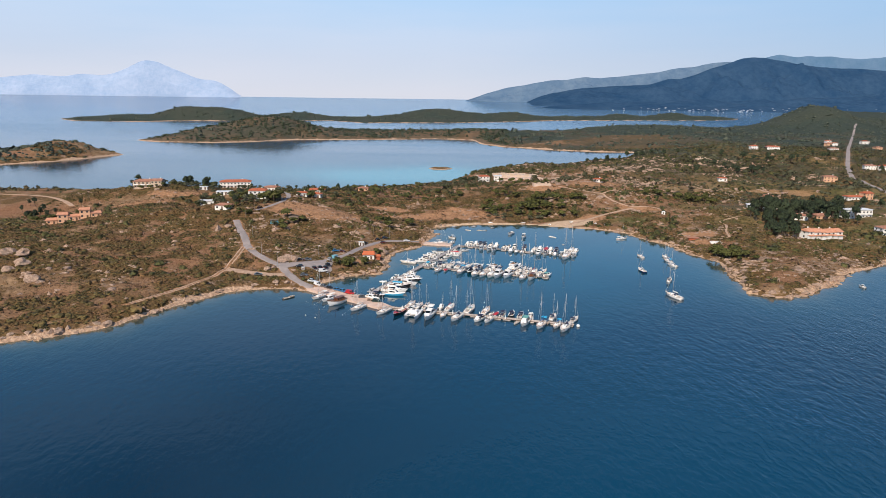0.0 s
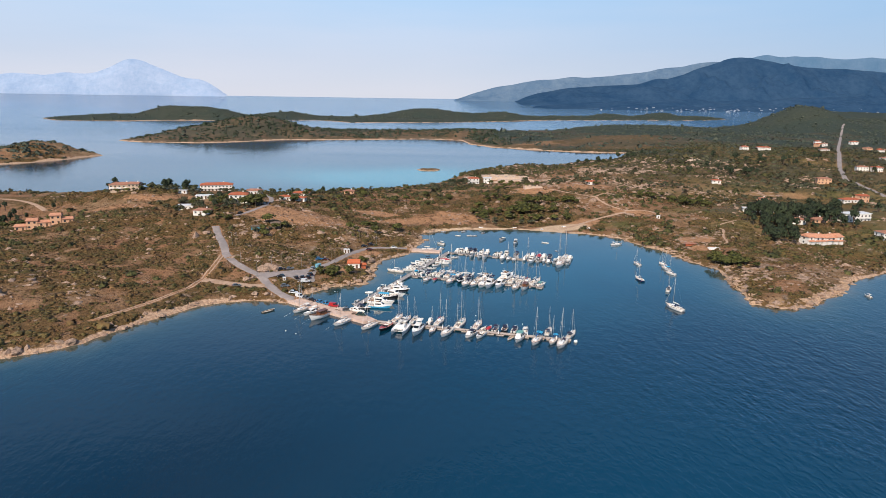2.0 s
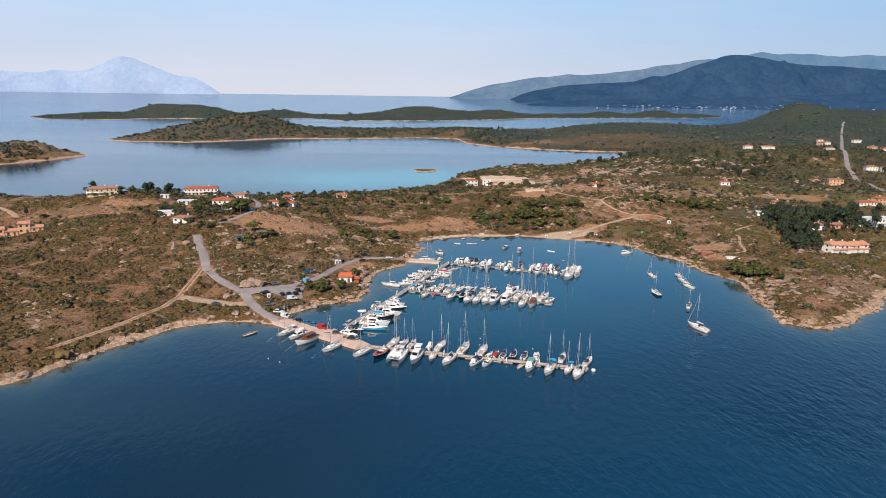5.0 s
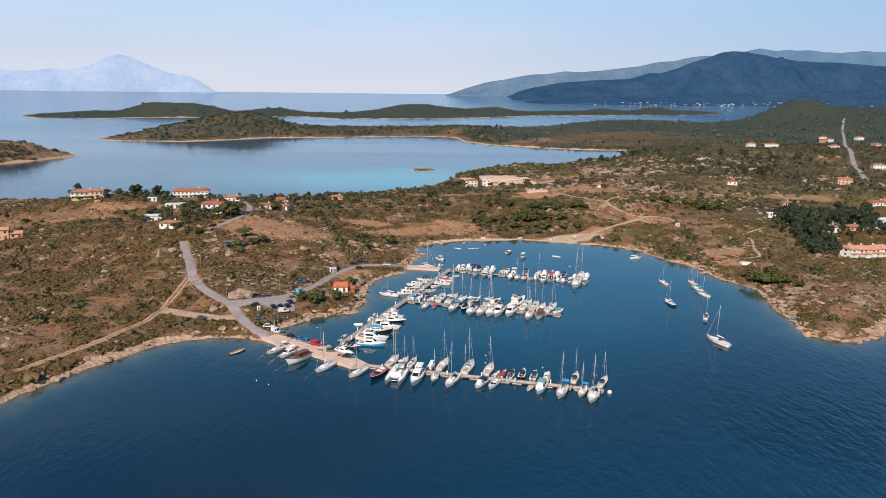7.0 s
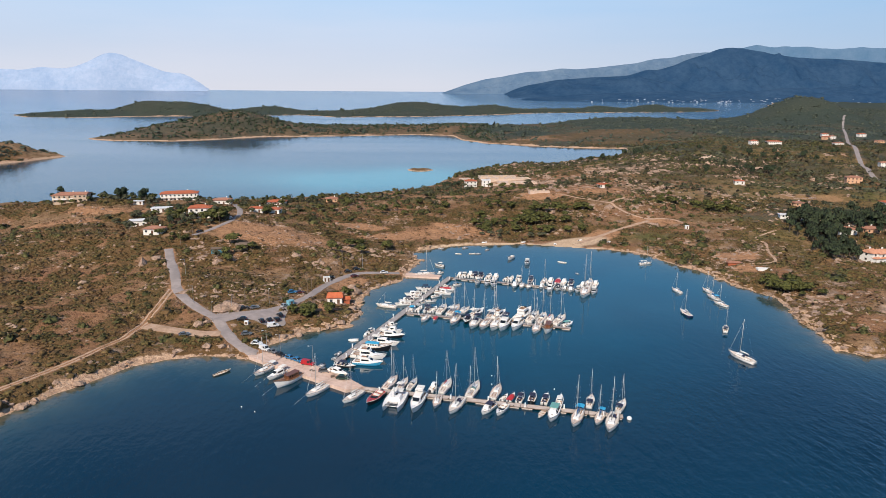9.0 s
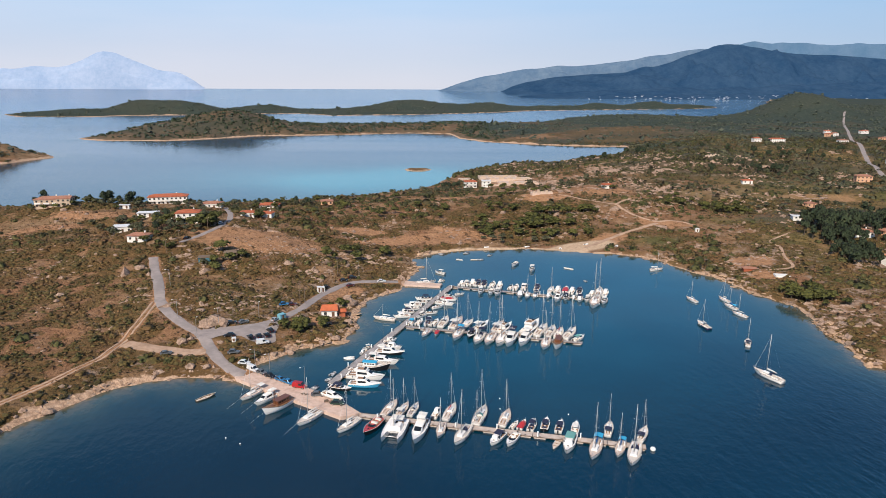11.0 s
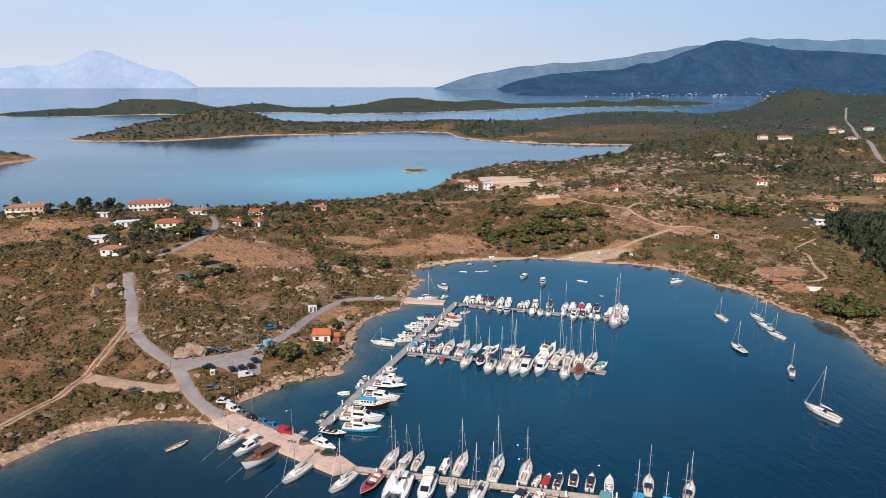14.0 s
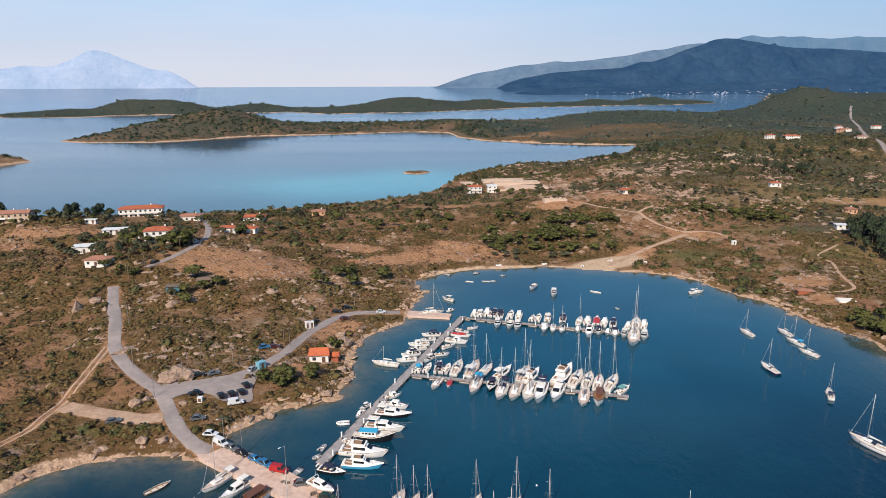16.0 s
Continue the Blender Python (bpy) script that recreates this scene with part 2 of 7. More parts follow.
TEAK = painted("teak", (0.30, 0.17, 0.09), 0.6, wear=0.3, scale=4)
VARNISH = painted("brown_varnished_wood", (0.15, 0.055, 0.025), 0.35, wear=0.3, scale=4)
GLASS_DARK = painted("tinted_glass", (0.012, 0.016, 0.02), 0.06, wear=0.05)
RUBBER = painted("black_rubber", (0.02, 0.02, 0.021), 0.75)
GREY_RUBBER = painted("grey_rubber", (0.30, 0.30, 0.31), 0.7)
ENGINE = painted("engine_cowl", (0.05, 0.05, 0.055), 0.35)

def asphalt_material():
    n = Nodes("worn_asphalt", 0.9, 0, 0.3)
    base = n.ramp(n.noise(0.5, 6, 0.65), (0.3, (0.25, 0.21, 0.195)), (0.7, (0.34, 0.29, 0.27)))
    patch = n.ramp(n.noise(0.12, 4), (0.45, 0.0), (0.6, 0.45))
    n.bump(n.noise(9, 3), 0.2, 0.03)
    return n.done(n.mix(patch, base, (0.19, 0.165, 0.155)))


def earth_material():
    n = Nodes("dusty_track", 0.95, 0, 0.2)
    base = n.ramp(n.noise(0.6, 6, 0.65), (0.3, (0.34, 0.222, 0.148)), (0.7, (0.50, 0.345, 0.245)))
    n.bump(n.noise(3, 5), 0.5, 0.12)
    return n.done(n.mix(n.ramp(n.noise(0.2, 4), (0.5, 0.0), (0.7, 0.5)), base, (0.24, 0.155, 0.095)))


def concrete_material(name, low, high):
    n = Nodes(name, 0.85, 0, 0.3)
    base = n.mix(n.ramp(n.noise(0.7, 6, 0.65), (0.35, 0.0), (0.65, 1.0)), low, high)
    n.bump(n.noise(6, 4), 0.25, 0.04)
    return n.done(n.mix(n.ramp(n.noise(0.25, 5, 0.7), (0.5, 0.0), (0.72, 0.55)), base, tuple(c * 0.6 for c in low)))


def tile_roof_material(name, low, high):
    """Barrel tiles: rounded courses running down the slope."""
    n = Nodes(name, 0.85, 0, 0.25)
    base = n.mix(n.noise(1.6, 5, 0.7), low, high)
    w = n.node("ShaderNodeTexWave")
    w.inputs["Scale"].default_value, w.inputs["Distortion"].default_value = 1.4, 0.6
    n.put(w.inputs["Vector"], n.node("ShaderNodeTexCoord").outputs["Object"])
    n.bump(w.outputs["Fac"], 0.5, 0.08)
    return n.done(n.mix(n.ramp(n.noise(0.5, 5), (0.45, 0.0), (0.7, 0.4)), base, tuple(c * 0.55 for c in low)))


def leaf_material(name, dark, mid, light, parched=None):
    """Leaves that differ from spray to spray and from stand to stand; where given, whole stands are parched."""
    n = Nodes(name, 0.75, 0, 0.25)
    tone = n.math("ADD", n.math("MULTIPLY", n.island(), 0.40), n.math("ADD", n.math("MULTIPLY", n.noise(0.16, 4, 0.6), 0.45), n.math("ADD", n.math("MULTIPLY", n.noise(0.03, 3, 0.6), 0.35), n.math("MULTIPLY", n.math("SUBTRACT", n.noise(2.2, 3, 0.7), 0.5), 0.9))))
    puff = n.node("ShaderNodeAttribute")
    puff.attribute_name = "puff"
    turned = n.node("ShaderNodeVectorTransform")
    turned.vector_type, turned.convert_from, turned.convert_to = "NORMAL", "OBJECT", "WORLD"
    n.put(turned.inputs[0], puff.outputs["Vector"])
    n.put(n.bsdf.inputs["Normal"], turned.outputs[0])
    colour = n.ramp(tone, (0.34, dark), (0.60, mid), (0.88, light))
    if parched:
        colour = n.mix(n.ramp(n.noise(0.045, 5, 0.65), (0.50, 0.0), (0.64, 0.75)), colour, n.mix(n.island(), parched, tuple(c * 1.8 for c in parched)))
    return n.done(colour)


def rock_material(name="weathered_granite", low=(0.13, 0.088, 0.064), mid=(0.31, 0.210, 0.152), high=(0.50, 0.365, 0.28)):
    n = Nodes(name, 0.95, 0, 0.25)
    base = n.ramp(n.noise(0.9, 7, 0.7), (0.28, low), (0.5, mid), (0.75, high))
    n.bump(n.math("ADD", n.noise(1.6, 6, 0.7), n.math("MULTIPLY", n.voronoi(0.8), 0.6)), 0.8, 0.3)
    return n.done(n.mix(n.ramp(n.noise(0.35, 4), (0.5, 0.0), (0.75, 0.6)), base, (0.16, 0.13, 0.095)))


ASPHALT, EARTH, ROCK = asphalt_material(), earth_material(), rock_material()
SHORE_ROCK = rock_material("tan_shore_rock", (0.17, 0.105, 0.064), (0.42, 0.275, 0.175), (0.60, 0.43, 0.30))
QUAY_STONE = concrete_material("pink_quay_concrete", (0.48, 0.335, 0.265), (0.62, 0.46, 0.375))
PONTOON = concrete_material("pale_pontoon_concrete", (0.40, 0.32, 0.27), (0.55, 0.46, 0.40))
PIER_GREY = concrete_material("grey_pier_planks", (0.24, 0.22, 0.215), (0.36, 0.33, 0.32))
TERRACOTTA = tile_roof_material("terracotta_tiles", (0.33, 0.085, 0.042), (0.47, 0.15, 0.075))
BRIGHT_TILES = tile_roof_material("bright_orange_tiles", (0.44, 0.105, 0.045), (0.58, 0.17, 0.075))
SALMON_TILES = tile_roof_material("salmon_tiles", (0.50, 0.22, 0.13), (0.62, 0.32, 0.20))
BROWN_TILES = tile_roof_material("faded_brown_tiles", (0.28, 0.13, 0.085), (0.42, 0.21, 0.14))
PLASTER = painted("white_plaster", (0.72, 0.69, 0.64), 0.9, wear=0.12, scale=0.8)
STONEWALL = painted("beige_stone_wall", (0.50, 0.38, 0.28), 0.9, wear=0.3, scale=1.6)
PALE_STONE = painted("pale_pink_paving", (0.56, 0.42, 0.33), 0.9, wear=0.25, scale=0.6)
OCHRE = painted("apricot_plaster", (0.62, 0.36, 0.22), 0.9, wear=0.2, scale=0.8)
TIN = painted("white_sheet_roof", (0.68, 0.68, 0.68), 0.5, wear=0.15)
WOOD_GREY = painted("weathered_timber", (0.17, 0.12, 0.085), 0.85, wear=0.35, scale=3)
BLUE_WALL = painted("blue_boards", (0.06, 0.20, 0.28), 0.7, wear=0.25)
PANE = painted("window_glass", (0.03, 0.04, 0.05), 0.08, wear=0.1)
SHUTTER = painted("brown_shutter", (0.12, 0.06, 0.035), 0.6)
BARK = painted("bark", (0.09, 0.065, 0.045), 0.95, wear=0.4, scale=4)
LEAF_MID = leaf_material("green_scrub_leaves", (0.022, 0.023, 0.009), (0.052, 0.048, 0.019), (0.115, 0.092, 0.040), (0.080, 0.052, 0.027))
LEAF_PINE_TREE = leaf_material("sunlit_pine_needles", (0.030, 0.036, 0.009), (0.076, 0.080, 0.020), (0.150, 0.138, 0.038))
LEAF_SCRUB = leaf_material("scrub_leaves", (0.029, 0.024, 0.007), (0.080, 0.061, 0.019), (0.168, 0.118, 0.041), (0.118, 0.060, 0.027))
LEAF_DRY = leaf_material("dry_scrub_leaves", (0.085, 0.045, 0.021), (0.17, 0.090, 0.042), (0.28, 0.165, 0.085))
LEAF_PINE = leaf_material("pine_needles", (0.030, 0.034, 0.011), (0.066, 0.066, 0.021), (0.125, 0.112, 0.040))
LEAF_OLIVE = leaf_material("olive_leaves", (0.038, 0.042, 0.021), (0.078, 0.080, 0.042), (0.135, 0.13, 0.078))
# far leaves greyed towards blue: haze of the air mixed into their colour
LEAF_FAR_HAZED = leaf_material("hazed_far_wood_leaves", (0.022, 0.032, 0.024), (0.052, 0.066, 0.045), (0.100, 0.106, 0.076))
LEAF_DARK = leaf_material("dark_grove_leaves", (0.013, 0.022, 0.011), (0.028, 0.042, 0.020), (0.058, 0.072, 0.034))

# ---------------------------------------------------------------- the lie of the land
def sea_level(y):
    """The sea sheet is flat, and lifts gently far out so that its edge stands where the round earth's horizon would."""
    s = np.clip((np.asarray(y, float) - 2900.0) / 2000.0, 0, None)
    return 72.0 * s * s


def lattice(ix, iy, seed):
    n = (ix.astype(np.int64) * 374761393 + iy.astype(np.int64) * 668265263 + seed * 982451653) & 0x7FFFFFFF
    n = ((n ^ (n >> 13)) * 1274126177) & 0x7FFFFFFF
    return ((n ^ (n >> 16)) & 0xFFFF) / 65535.0


def vnoise(x, y, size, seed=0):
    """Smooth value noise, 0 to 1."""
    x, y = np.asarray(x, float) / size, np.asarray(y, float) / size
    ix, iy = np.floor(x), np.floor(y)
    fx, fy = x - ix, y - iy
    fx, fy = fx * fx * (3 - 2 * fx), fy * fy * (3 - 2 * fy)
    a, b = lattice(ix, iy, seed), lattice(ix + 1, iy, seed)
    c, d = lattice(ix, iy + 1, seed), lattice(ix + 1, iy + 1, seed)
    return (a * (1 - fx) + b * fx) * (1 - fy) + (c * (1 - fx) + d * fx) * fy


def fbm(x, y, size, seed=0, octaves=4):
    total, amp, norm = 0.0, 1.0, 0.0
    for k in range(octaves):
        total = total + amp * vnoise(x, y, size / 2 ** k, seed + 17 * k)
        norm += amp
        amp *= 0.5
    return total / norm


# shorelines, in metres, as seen from above
SHORE_BAY = [(-430, 330), (-330, 250), (-240, 226), (-172, 246), (-152, 257), (-136, 268), (-125, 287), (-118, 300), (-108, 316),
             (-97, 322), (-84, 326), (-74, 327), (-66, 321), (-60, 325), (-61, 334), (-54, 339), (-49, 348), (-42, 351),
             (-35, 357), (-34, 365), (-30, 373), (-34, 387), (-29, 404), (-20, 416), (-12, 424), (-11, 440), (-7, 452),
             (0, 466), (-6, 475), (-7, 487), (8, 499), (28, 504), (62, 506), (90, 499), (128, 486), (141, 474)]
SHORE_CAPE = [(146, 450), (157, 431), (165, 411), (170, 396), (169, 380), (163, 356), (166, 346), (162, 328), (168, 319), (177, 316),
              (187, 321), (198, 333), (210, 341), (225, 355), (241, 371), (258, 382), (276, 394), (330, 398), (420, 380), (600, 330),
              (1200, 250), (4300, 200), (4300, 4990), (2500, 4990)]
SHORE_FAR = [(2250, 4300), (1800, 3500), (1380, 2800), (1150, 2460), (945, 2250), (880, 2345), (760, 2480), (600, 2360), (470, 2180), (346, 1950), (108, 1810),
             (-138, 1790), (-300, 1830), (-450, 1790), (-560, 1560), (-629, 1382), (-566, 1342), (-452, 1343), (-387, 1384), (-313, 1454),
             (-156, 1496), (-11, 1528), (66, 1508), (73, 1391), (117, 1313), (215, 1260), (303, 1232), (366, 1226), (352, 1190), (295, 1090),
             (186, 985), (112, 950), (74, 919), (42, 880), (30, 835), (11, 772), (-20, 732), (-60, 712), (-120, 690), (-190, 668),
             (-280, 655), (-380, 660), (-480, 670), (-560, 610), (-520, 480)]
SHORE_ISLE = [(-504, 1053), (-529, 974), (-562, 919), (-590, 885), (-650, 862), (-730, 850), (-800, 900), (-820, 1000), (-760, 1100),
              (-660, 1150), (-560, 1110)]
SHORE_OUTER = [(-1360, 2400), (-1230, 2250), (-1010, 2235), (-930, 2330), (-700, 2420), (-420, 2560), (-270, 2390), (40, 2470), (260, 2650),
               (450, 2850), (840, 3010), (1270, 3120), (1480, 3320), (1420, 3600), (1000, 3400), (500, 3300), (0, 2950), (-400, 2900), (-900, 2750),
               (-1250, 2560)]
SHORE_ISLET = [(-17, 905), (-6, 893), (8, 894), (17, 908), (4, 914), (-10, 913)]


def signed(x, y, poly):
    """Metres to the shoreline: plus on land, minus at sea."""
    best = np.full(x.shape, 1e12)
    inside = np.zeros(x.shape, bool)
    pts = np.array(poly, float)
    for (ax, ay), (bx, by) in zip(pts, np.roll(pts, -1, 0)):
        dx, dy = bx - ax, by - ay
        u = np.clip(((x - ax) * dx + (y - ay) * dy) / (dx * dx + dy * dy), 0, 1)
        best = np.minimum(best, (x - ax - u * dx) ** 2 + (y - ay - u * dy) ** 2)
        if dy:
            inside ^= ((ay > y) != (by > y)) & (x < ax + (y - ay) * dx / dy)
    return np.where(inside, 1, -1) * np.sqrt(best)


def shore_distance(x, y):
    wobble = (fbm(x, y, 26, 3, 3) - 0.5) * 9 + (vnoise(x, y, 140, 5) - 0.5) * np.clip((y - 550) / 20, 0, 30)
    d = np.maximum(signed(x, y, SHORE_BAY + SHORE_CAPE + SHORE_FAR), signed(x, y, SHORE_ISLE))
    d = np.maximum(d, signed(x, y, SHORE_OUTER))
    return np.maximum(d + wobble, signed(x, y, SHORE_ISLET) + (vnoise(x, y, 7, 9) - 0.5) * 5)


# hills: x, y, half-width across, half-width along, metres
HILLS = [(-150, 500, 95, 75, 13), (-240, 570, 120, 60, 7), (-215, 350, 60, 50, 3), (-295, 520, 75, 60, -8), (-112, 385, 25, 25, 4), (-205, 612, 80, 32, 6), (-252, 572, 45, 32, 8.5), (-184, 504, 26, 24, -6.5),
         (-85, 445, 60, 45, 6), (20, 600, 90, 80, 5), (150, 640, 70, 60, 8), (345, 870, 130, 120, 13), (240, 780, 90, 80, 8), (205, 425, 40, 30, 3),
         (203, 352, 32, 26, 9), (-558, 1000, 60, 75, 31), (-565, 1490, 90, 90, 20), (-405, 1570, 120, 110, 40), (-60, 1640, 200, 90, 8), (110, 1600, 90, 80, 12),
         (480, 1400, 190, 120, 14), (1185, 2100, 105, 150, 62), (1085, 2100, 90, 140, 22), (1350, 2150, 150, 150, 22), (1750, 2500, 500, 300, 12), (-950, 2470, 75, 110, 36), (-800, 2480, 110, 120, 44),
         (-1150, 2420, 150, 80, 8), (-570, 2700, 120, 90, 18), (-20, 2760, 170, 110, 38), (330, 2850, 200, 120, 26), (1120, 3260, 90, 80, 24), (880, 3230, 100, 80, 16), (560, 1080, 180, 150, 10)]


def land_height(x, y):
    d = shore_distance(x, y)
    z = 1.3 * (1 - np.exp(-np.clip(d, 0, None) / 2.5)) + 6.5 * (1 - np.exp(-np.clip(d, 0, None) / 75))
    rise = 1 - np.exp(-(np.clip(d, 0, None) / 60) ** 1.4)
    for hx, hy, sx, sy, h in HILLS:
        z = z + rise * h * np.exp(-((x - hx) / sx) ** 2 - ((y - hy) / sy) ** 2)
    rough = np.clip(d / 25, 0, 1)
    z = z + rough * ((fbm(x, y, 60, 21, 3) - 0.5) * (5 + 5 * np.clip((y - 560) / 100, 0, 1) * np.clip((x - 60) / 100, 0, 1)) + (fbm(x, y, 14, 31, 3) - 0.5) * 3.4)
    z = z + np.clip(d / 6, 0, 1) * np.clip(1 - d / 40, 0, 1) * (fbm(x, y, 7, 41, 2) - 0.35) * 2.0
    far = np.clip((y - 1200) / 800, 0, 1)
    z = z + far * np.clip(d / 60, 0, 1) * (fbm(x, y, 160, 51, 3) - 0.5) * 8
    # the beach at the head of the bay and the car park are low and even
    flat = np.exp(-(((x - 95) / 45) ** 2 + ((y - 512) / 22) ** 2) ** 2)
    z = z * (1 - flat) + flat * np.clip(0.06 * d, 0.2, 2.5)
    return np.where(d > 0, np.maximum(z, 0.12), np.maximum(d * 0.22 - 0.3, -9.0)), d


# roads: centre lines and widths
ROAD_MAIN = [(-137, 440), (-131, 425), (-121, 403), (-114, 385), (-107, 374), (-98, 364), (-90, 357), (-83, 347), (-76, 335), (-69, 327), (-62, 322)]
ROAD_SHORE = [(-88, 356), (-78, 358), (-71, 361), (-65, 367), (-59, 375), (-54, 386), (-51, 399), (-46, 413), (-39, 426), (-32, 431), (-22, 432), (-11, 433)]
ROAD_UPPER = [(-128.5, 455), (-123, 469), (-119, 487), (-118, 507), (-121, 527), (-130, 556), (-140, 585)]
TRACK_LEFT = [(-116, 384), (-115, 362), (-116, 347), (-117, 335), (-121, 326), (-130, 306), (-141, 285)]
TRACK_LANE = [(-82, 341), (-89, 340), (-96, 342), (-103, 344), (-114, 348)]
TRACK_HILL = [(100, 632), (113, 626), (124, 609), (137, 598), (146, 592), (152, 569), (158, 559), (169, 556), (182, 553), (188, 537)]
TRACK_SPUR = [(146, 592), (154, 601), (164, 611)]
TRACK_BEACH = [(103, 506), (119, 520), (135, 533), (151, 543), (165, 553)]
TRACK_FIELD = [(240, 520), (217, 501), (216, 488), (207, 467), (199, 445), (180, 440)]
HIGHWAY = [(440, 640), (455, 680), (470, 726), (502, 807), (591, 961), (760, 1240), (925, 1504), (1168, 1892), (1215, 1960)]
LANE_WEST = [(-410, 588), (-379, 582), (-347, 578), (-322, 560), (-301, 538)]
ROADS = [("road_main", ROAD_MAIN, 4.6), ("road_shore", ROAD_SHORE, 4.4), ("road_upper", ROAD_UPPER, 3.4), ("road_highway", HIGHWAY, 5.5)]
TRACKS = [("track_left", TRACK_LEFT, 3.0), ("track_lane", TRACK_LANE, 6.0), ("track_hill", TRACK_HILL, 2.6), ("track_spur", TRACK_SPUR, 2.2), ("track_beach", TRACK_BEACH, 3.4), ("track_field", TRACK_FIELD, 1.7), ("track_west", LANE_WEST, 4.0)]


def catmull(points, step=3.0):
    """A smooth line through points, in steps of about that many metres."""
    p = np.array(points, float)
    p = np.vstack([2 * p[0] - p[1], p, 2 * p[-1] - p[-2]])
    out = []
    for a, b, c, d in zip(p, p[1:], p[2:], p[3:]):
        n = max(2, int(np.linalg.norm(c - b) / step))
        for u in np.arange(n) / n:
            out.append(0.5 * (2 * b + (c - a) * u + (2 * a - 5 * b + 4 * c - d) * u ** 2 + (3 * b - a - 3 * c + d) * u ** 3))
    return np.array(out + [p[-2]])

# ---------------------------------------------------------------- meshes out of arrays
def array_mesh(name, verts, faces, material=None, smooth=False):
    """A mesh from arrays of places and of faces that all have the same number of corners."""
    verts, faces = np.asarray(verts, np.float32), np.asarray(faces, np.int32)
    me = bpy.data.meshes.new(name)
    me.vertices.add(len(verts)), me.loops.add(faces.size), me.polygons.add(len(faces))
    me.vertices.foreach_set("co", verts.ravel())
    me.loops.foreach_set("vertex_index", faces.ravel())
    me.polygons.foreach_set("loop_start", np.arange(0, faces.size, faces.shape[1], dtype=np.int32))
    me.polygons.foreach_set("use_smooth", np.full(len(faces), smooth))
    me.update(calc_edges=True)
    if material:
        me.materials.append(material)
    return me


def grid_faces(ny, nx):
    i = np.arange((ny - 1) * nx).reshape(ny - 1, nx)[:, :-1].ravel()
    return np.stack([i, i + 1, i + nx + 1, i + nx], 1)


def set_attribute(me, name, values):
    me.attributes.new(name, "FLOAT", "POINT").data.foreach_set("value", np.asarray(values, np.float32).ravel())


def spread(stops):
    """Rising numbers from (end, step) pairs, with steps that grow from one to the next."""
    at, step = stops[0]
    out = [at]
    for end, last in stops[1:]:
        first, start = step, at
        while at < end:
            step = first + (last - first) * min(1, (at - start) / (end - start))
            at += step
            out.append(at)
        step = last
    return np.array(out)


half = spread([(0, 2.6), (210, 3.0), (560, 8), (1500, 20), (4300, 80)])
GX = np.concatenate([-half[:0:-1], half])
GY = spread([(225, 2.6), (520, 3.0), (1000, 6.5), (3000, 20), (4900, 60)])
GX2, GY2 = np.meshgrid(GX, GY)
GZ, GD = land_height(GX2, GY2)


ROAD_LINES = {}
ROAD_NEAR = np.full(GZ.shape, 99.0)
for road_name, line, width in ROADS + TRACKS:
    pts = catmull(line, 2.0)
    lvl = np.maximum(land_height(pts[:, 0], pts[:, 1])[0], 0.9)
    k = 9
    lvl = np.convolve(np.pad(lvl, k, "edge"), np.ones(2 * k + 1) / (2 * k + 1), "valid")
    ROAD_LINES[road_name] = (pts, lvl, width)
    reach = width / 2 + 6
    best = np.full(GZ.shape, 1e9)
    level = np.zeros(GZ.shape)
    for (px_, py_), z_ in zip(pts, lvl):
        i0, i1 = np.searchsorted(GX, (px_ - reach, px_ + reach))
        j0, j1 = np.searchsorted(GY, (py_ - reach, py_ + reach))
        d2 = (GX2[j0:j1, i0:i1] - px_) ** 2 + (GY2[j0:j1, i0:i1] - py_) ** 2
        better = d2 < best[j0:j1, i0:i1]
        best[j0:j1, i0:i1] = np.where(better, d2, best[j0:j1, i0:i1])
        level[j0:j1, i0:i1] = np.where(better, z_, level[j0:j1, i0:i1])
    off = np.sqrt(best) - width / 2
    keep = np.clip(off / 5 - 0.3, 0, 1)
    GZ = np.where((off < 6) & (GD > 0), GZ * keep + level * (1 - keep), GZ)
    ROAD_NEAR = np.minimum(ROAD_NEAR, off)


def blob(x, y, cx, cy, rx, ry, turn=0.0):
    c, s = math.cos(radians(turn)), math.sin(radians(turn))
    u, v = ((x - cx) * c + (y - cy) * s) / rx, (-(x - cx) * s + (y - cy) * c) / ry
    return np.clip(1.4 - np.sqrt(u * u + v * v), 0, 1)


# bare soil: x, y, half-widths, turn
BARE = [(-92, 474, 40, 26, 0), (14, 522, 38, 13, 12), (22, 535, 20, 13, 0), (-24, 512, 20, 8, 20), (120, 520, 22, 9, 40), (172, 548, 24, 8, -20), (-215, 545, 34, 10, 0), (100, 622, 20, 12, 0), (148, 632, 20, 12, 0), (-185, 540, 26, 10, 0), (152, 640, 30, 14, 10), (98, 632, 22, 8, 0), (22, 640, 16, 12, 0),
        (185, 462, 14, 12, 0), (178, 432, 10, 8, 0), (-235, 520, 30, 9, 0),
        (85, 735, 30, 16, 0), (395, 905, 30, 14, 0), (330, 640, 40, 14, 0), (-40, 530, 18, 9, 0), (-38, 411, 6, 14, -30), (-47, 372, 6, 6, 0), (12, 520, 18, 8, 0), (-20, 512, 12, 7, 0)]


def ground_masks(x, y, d):
    near = np.clip(1 - np.abs(y) / 4000, 0, 1)
    width = 0.6 + (5.5 + 5.0 * (x < -90) + 4.0 * (x > 150)) * vnoise(x, y, 18, 61) ** 1.3 + np.clip((y - 600) / 150, 0, 4)
    shore = np.clip(1.0 - d / width, 0, 1)
    return shore


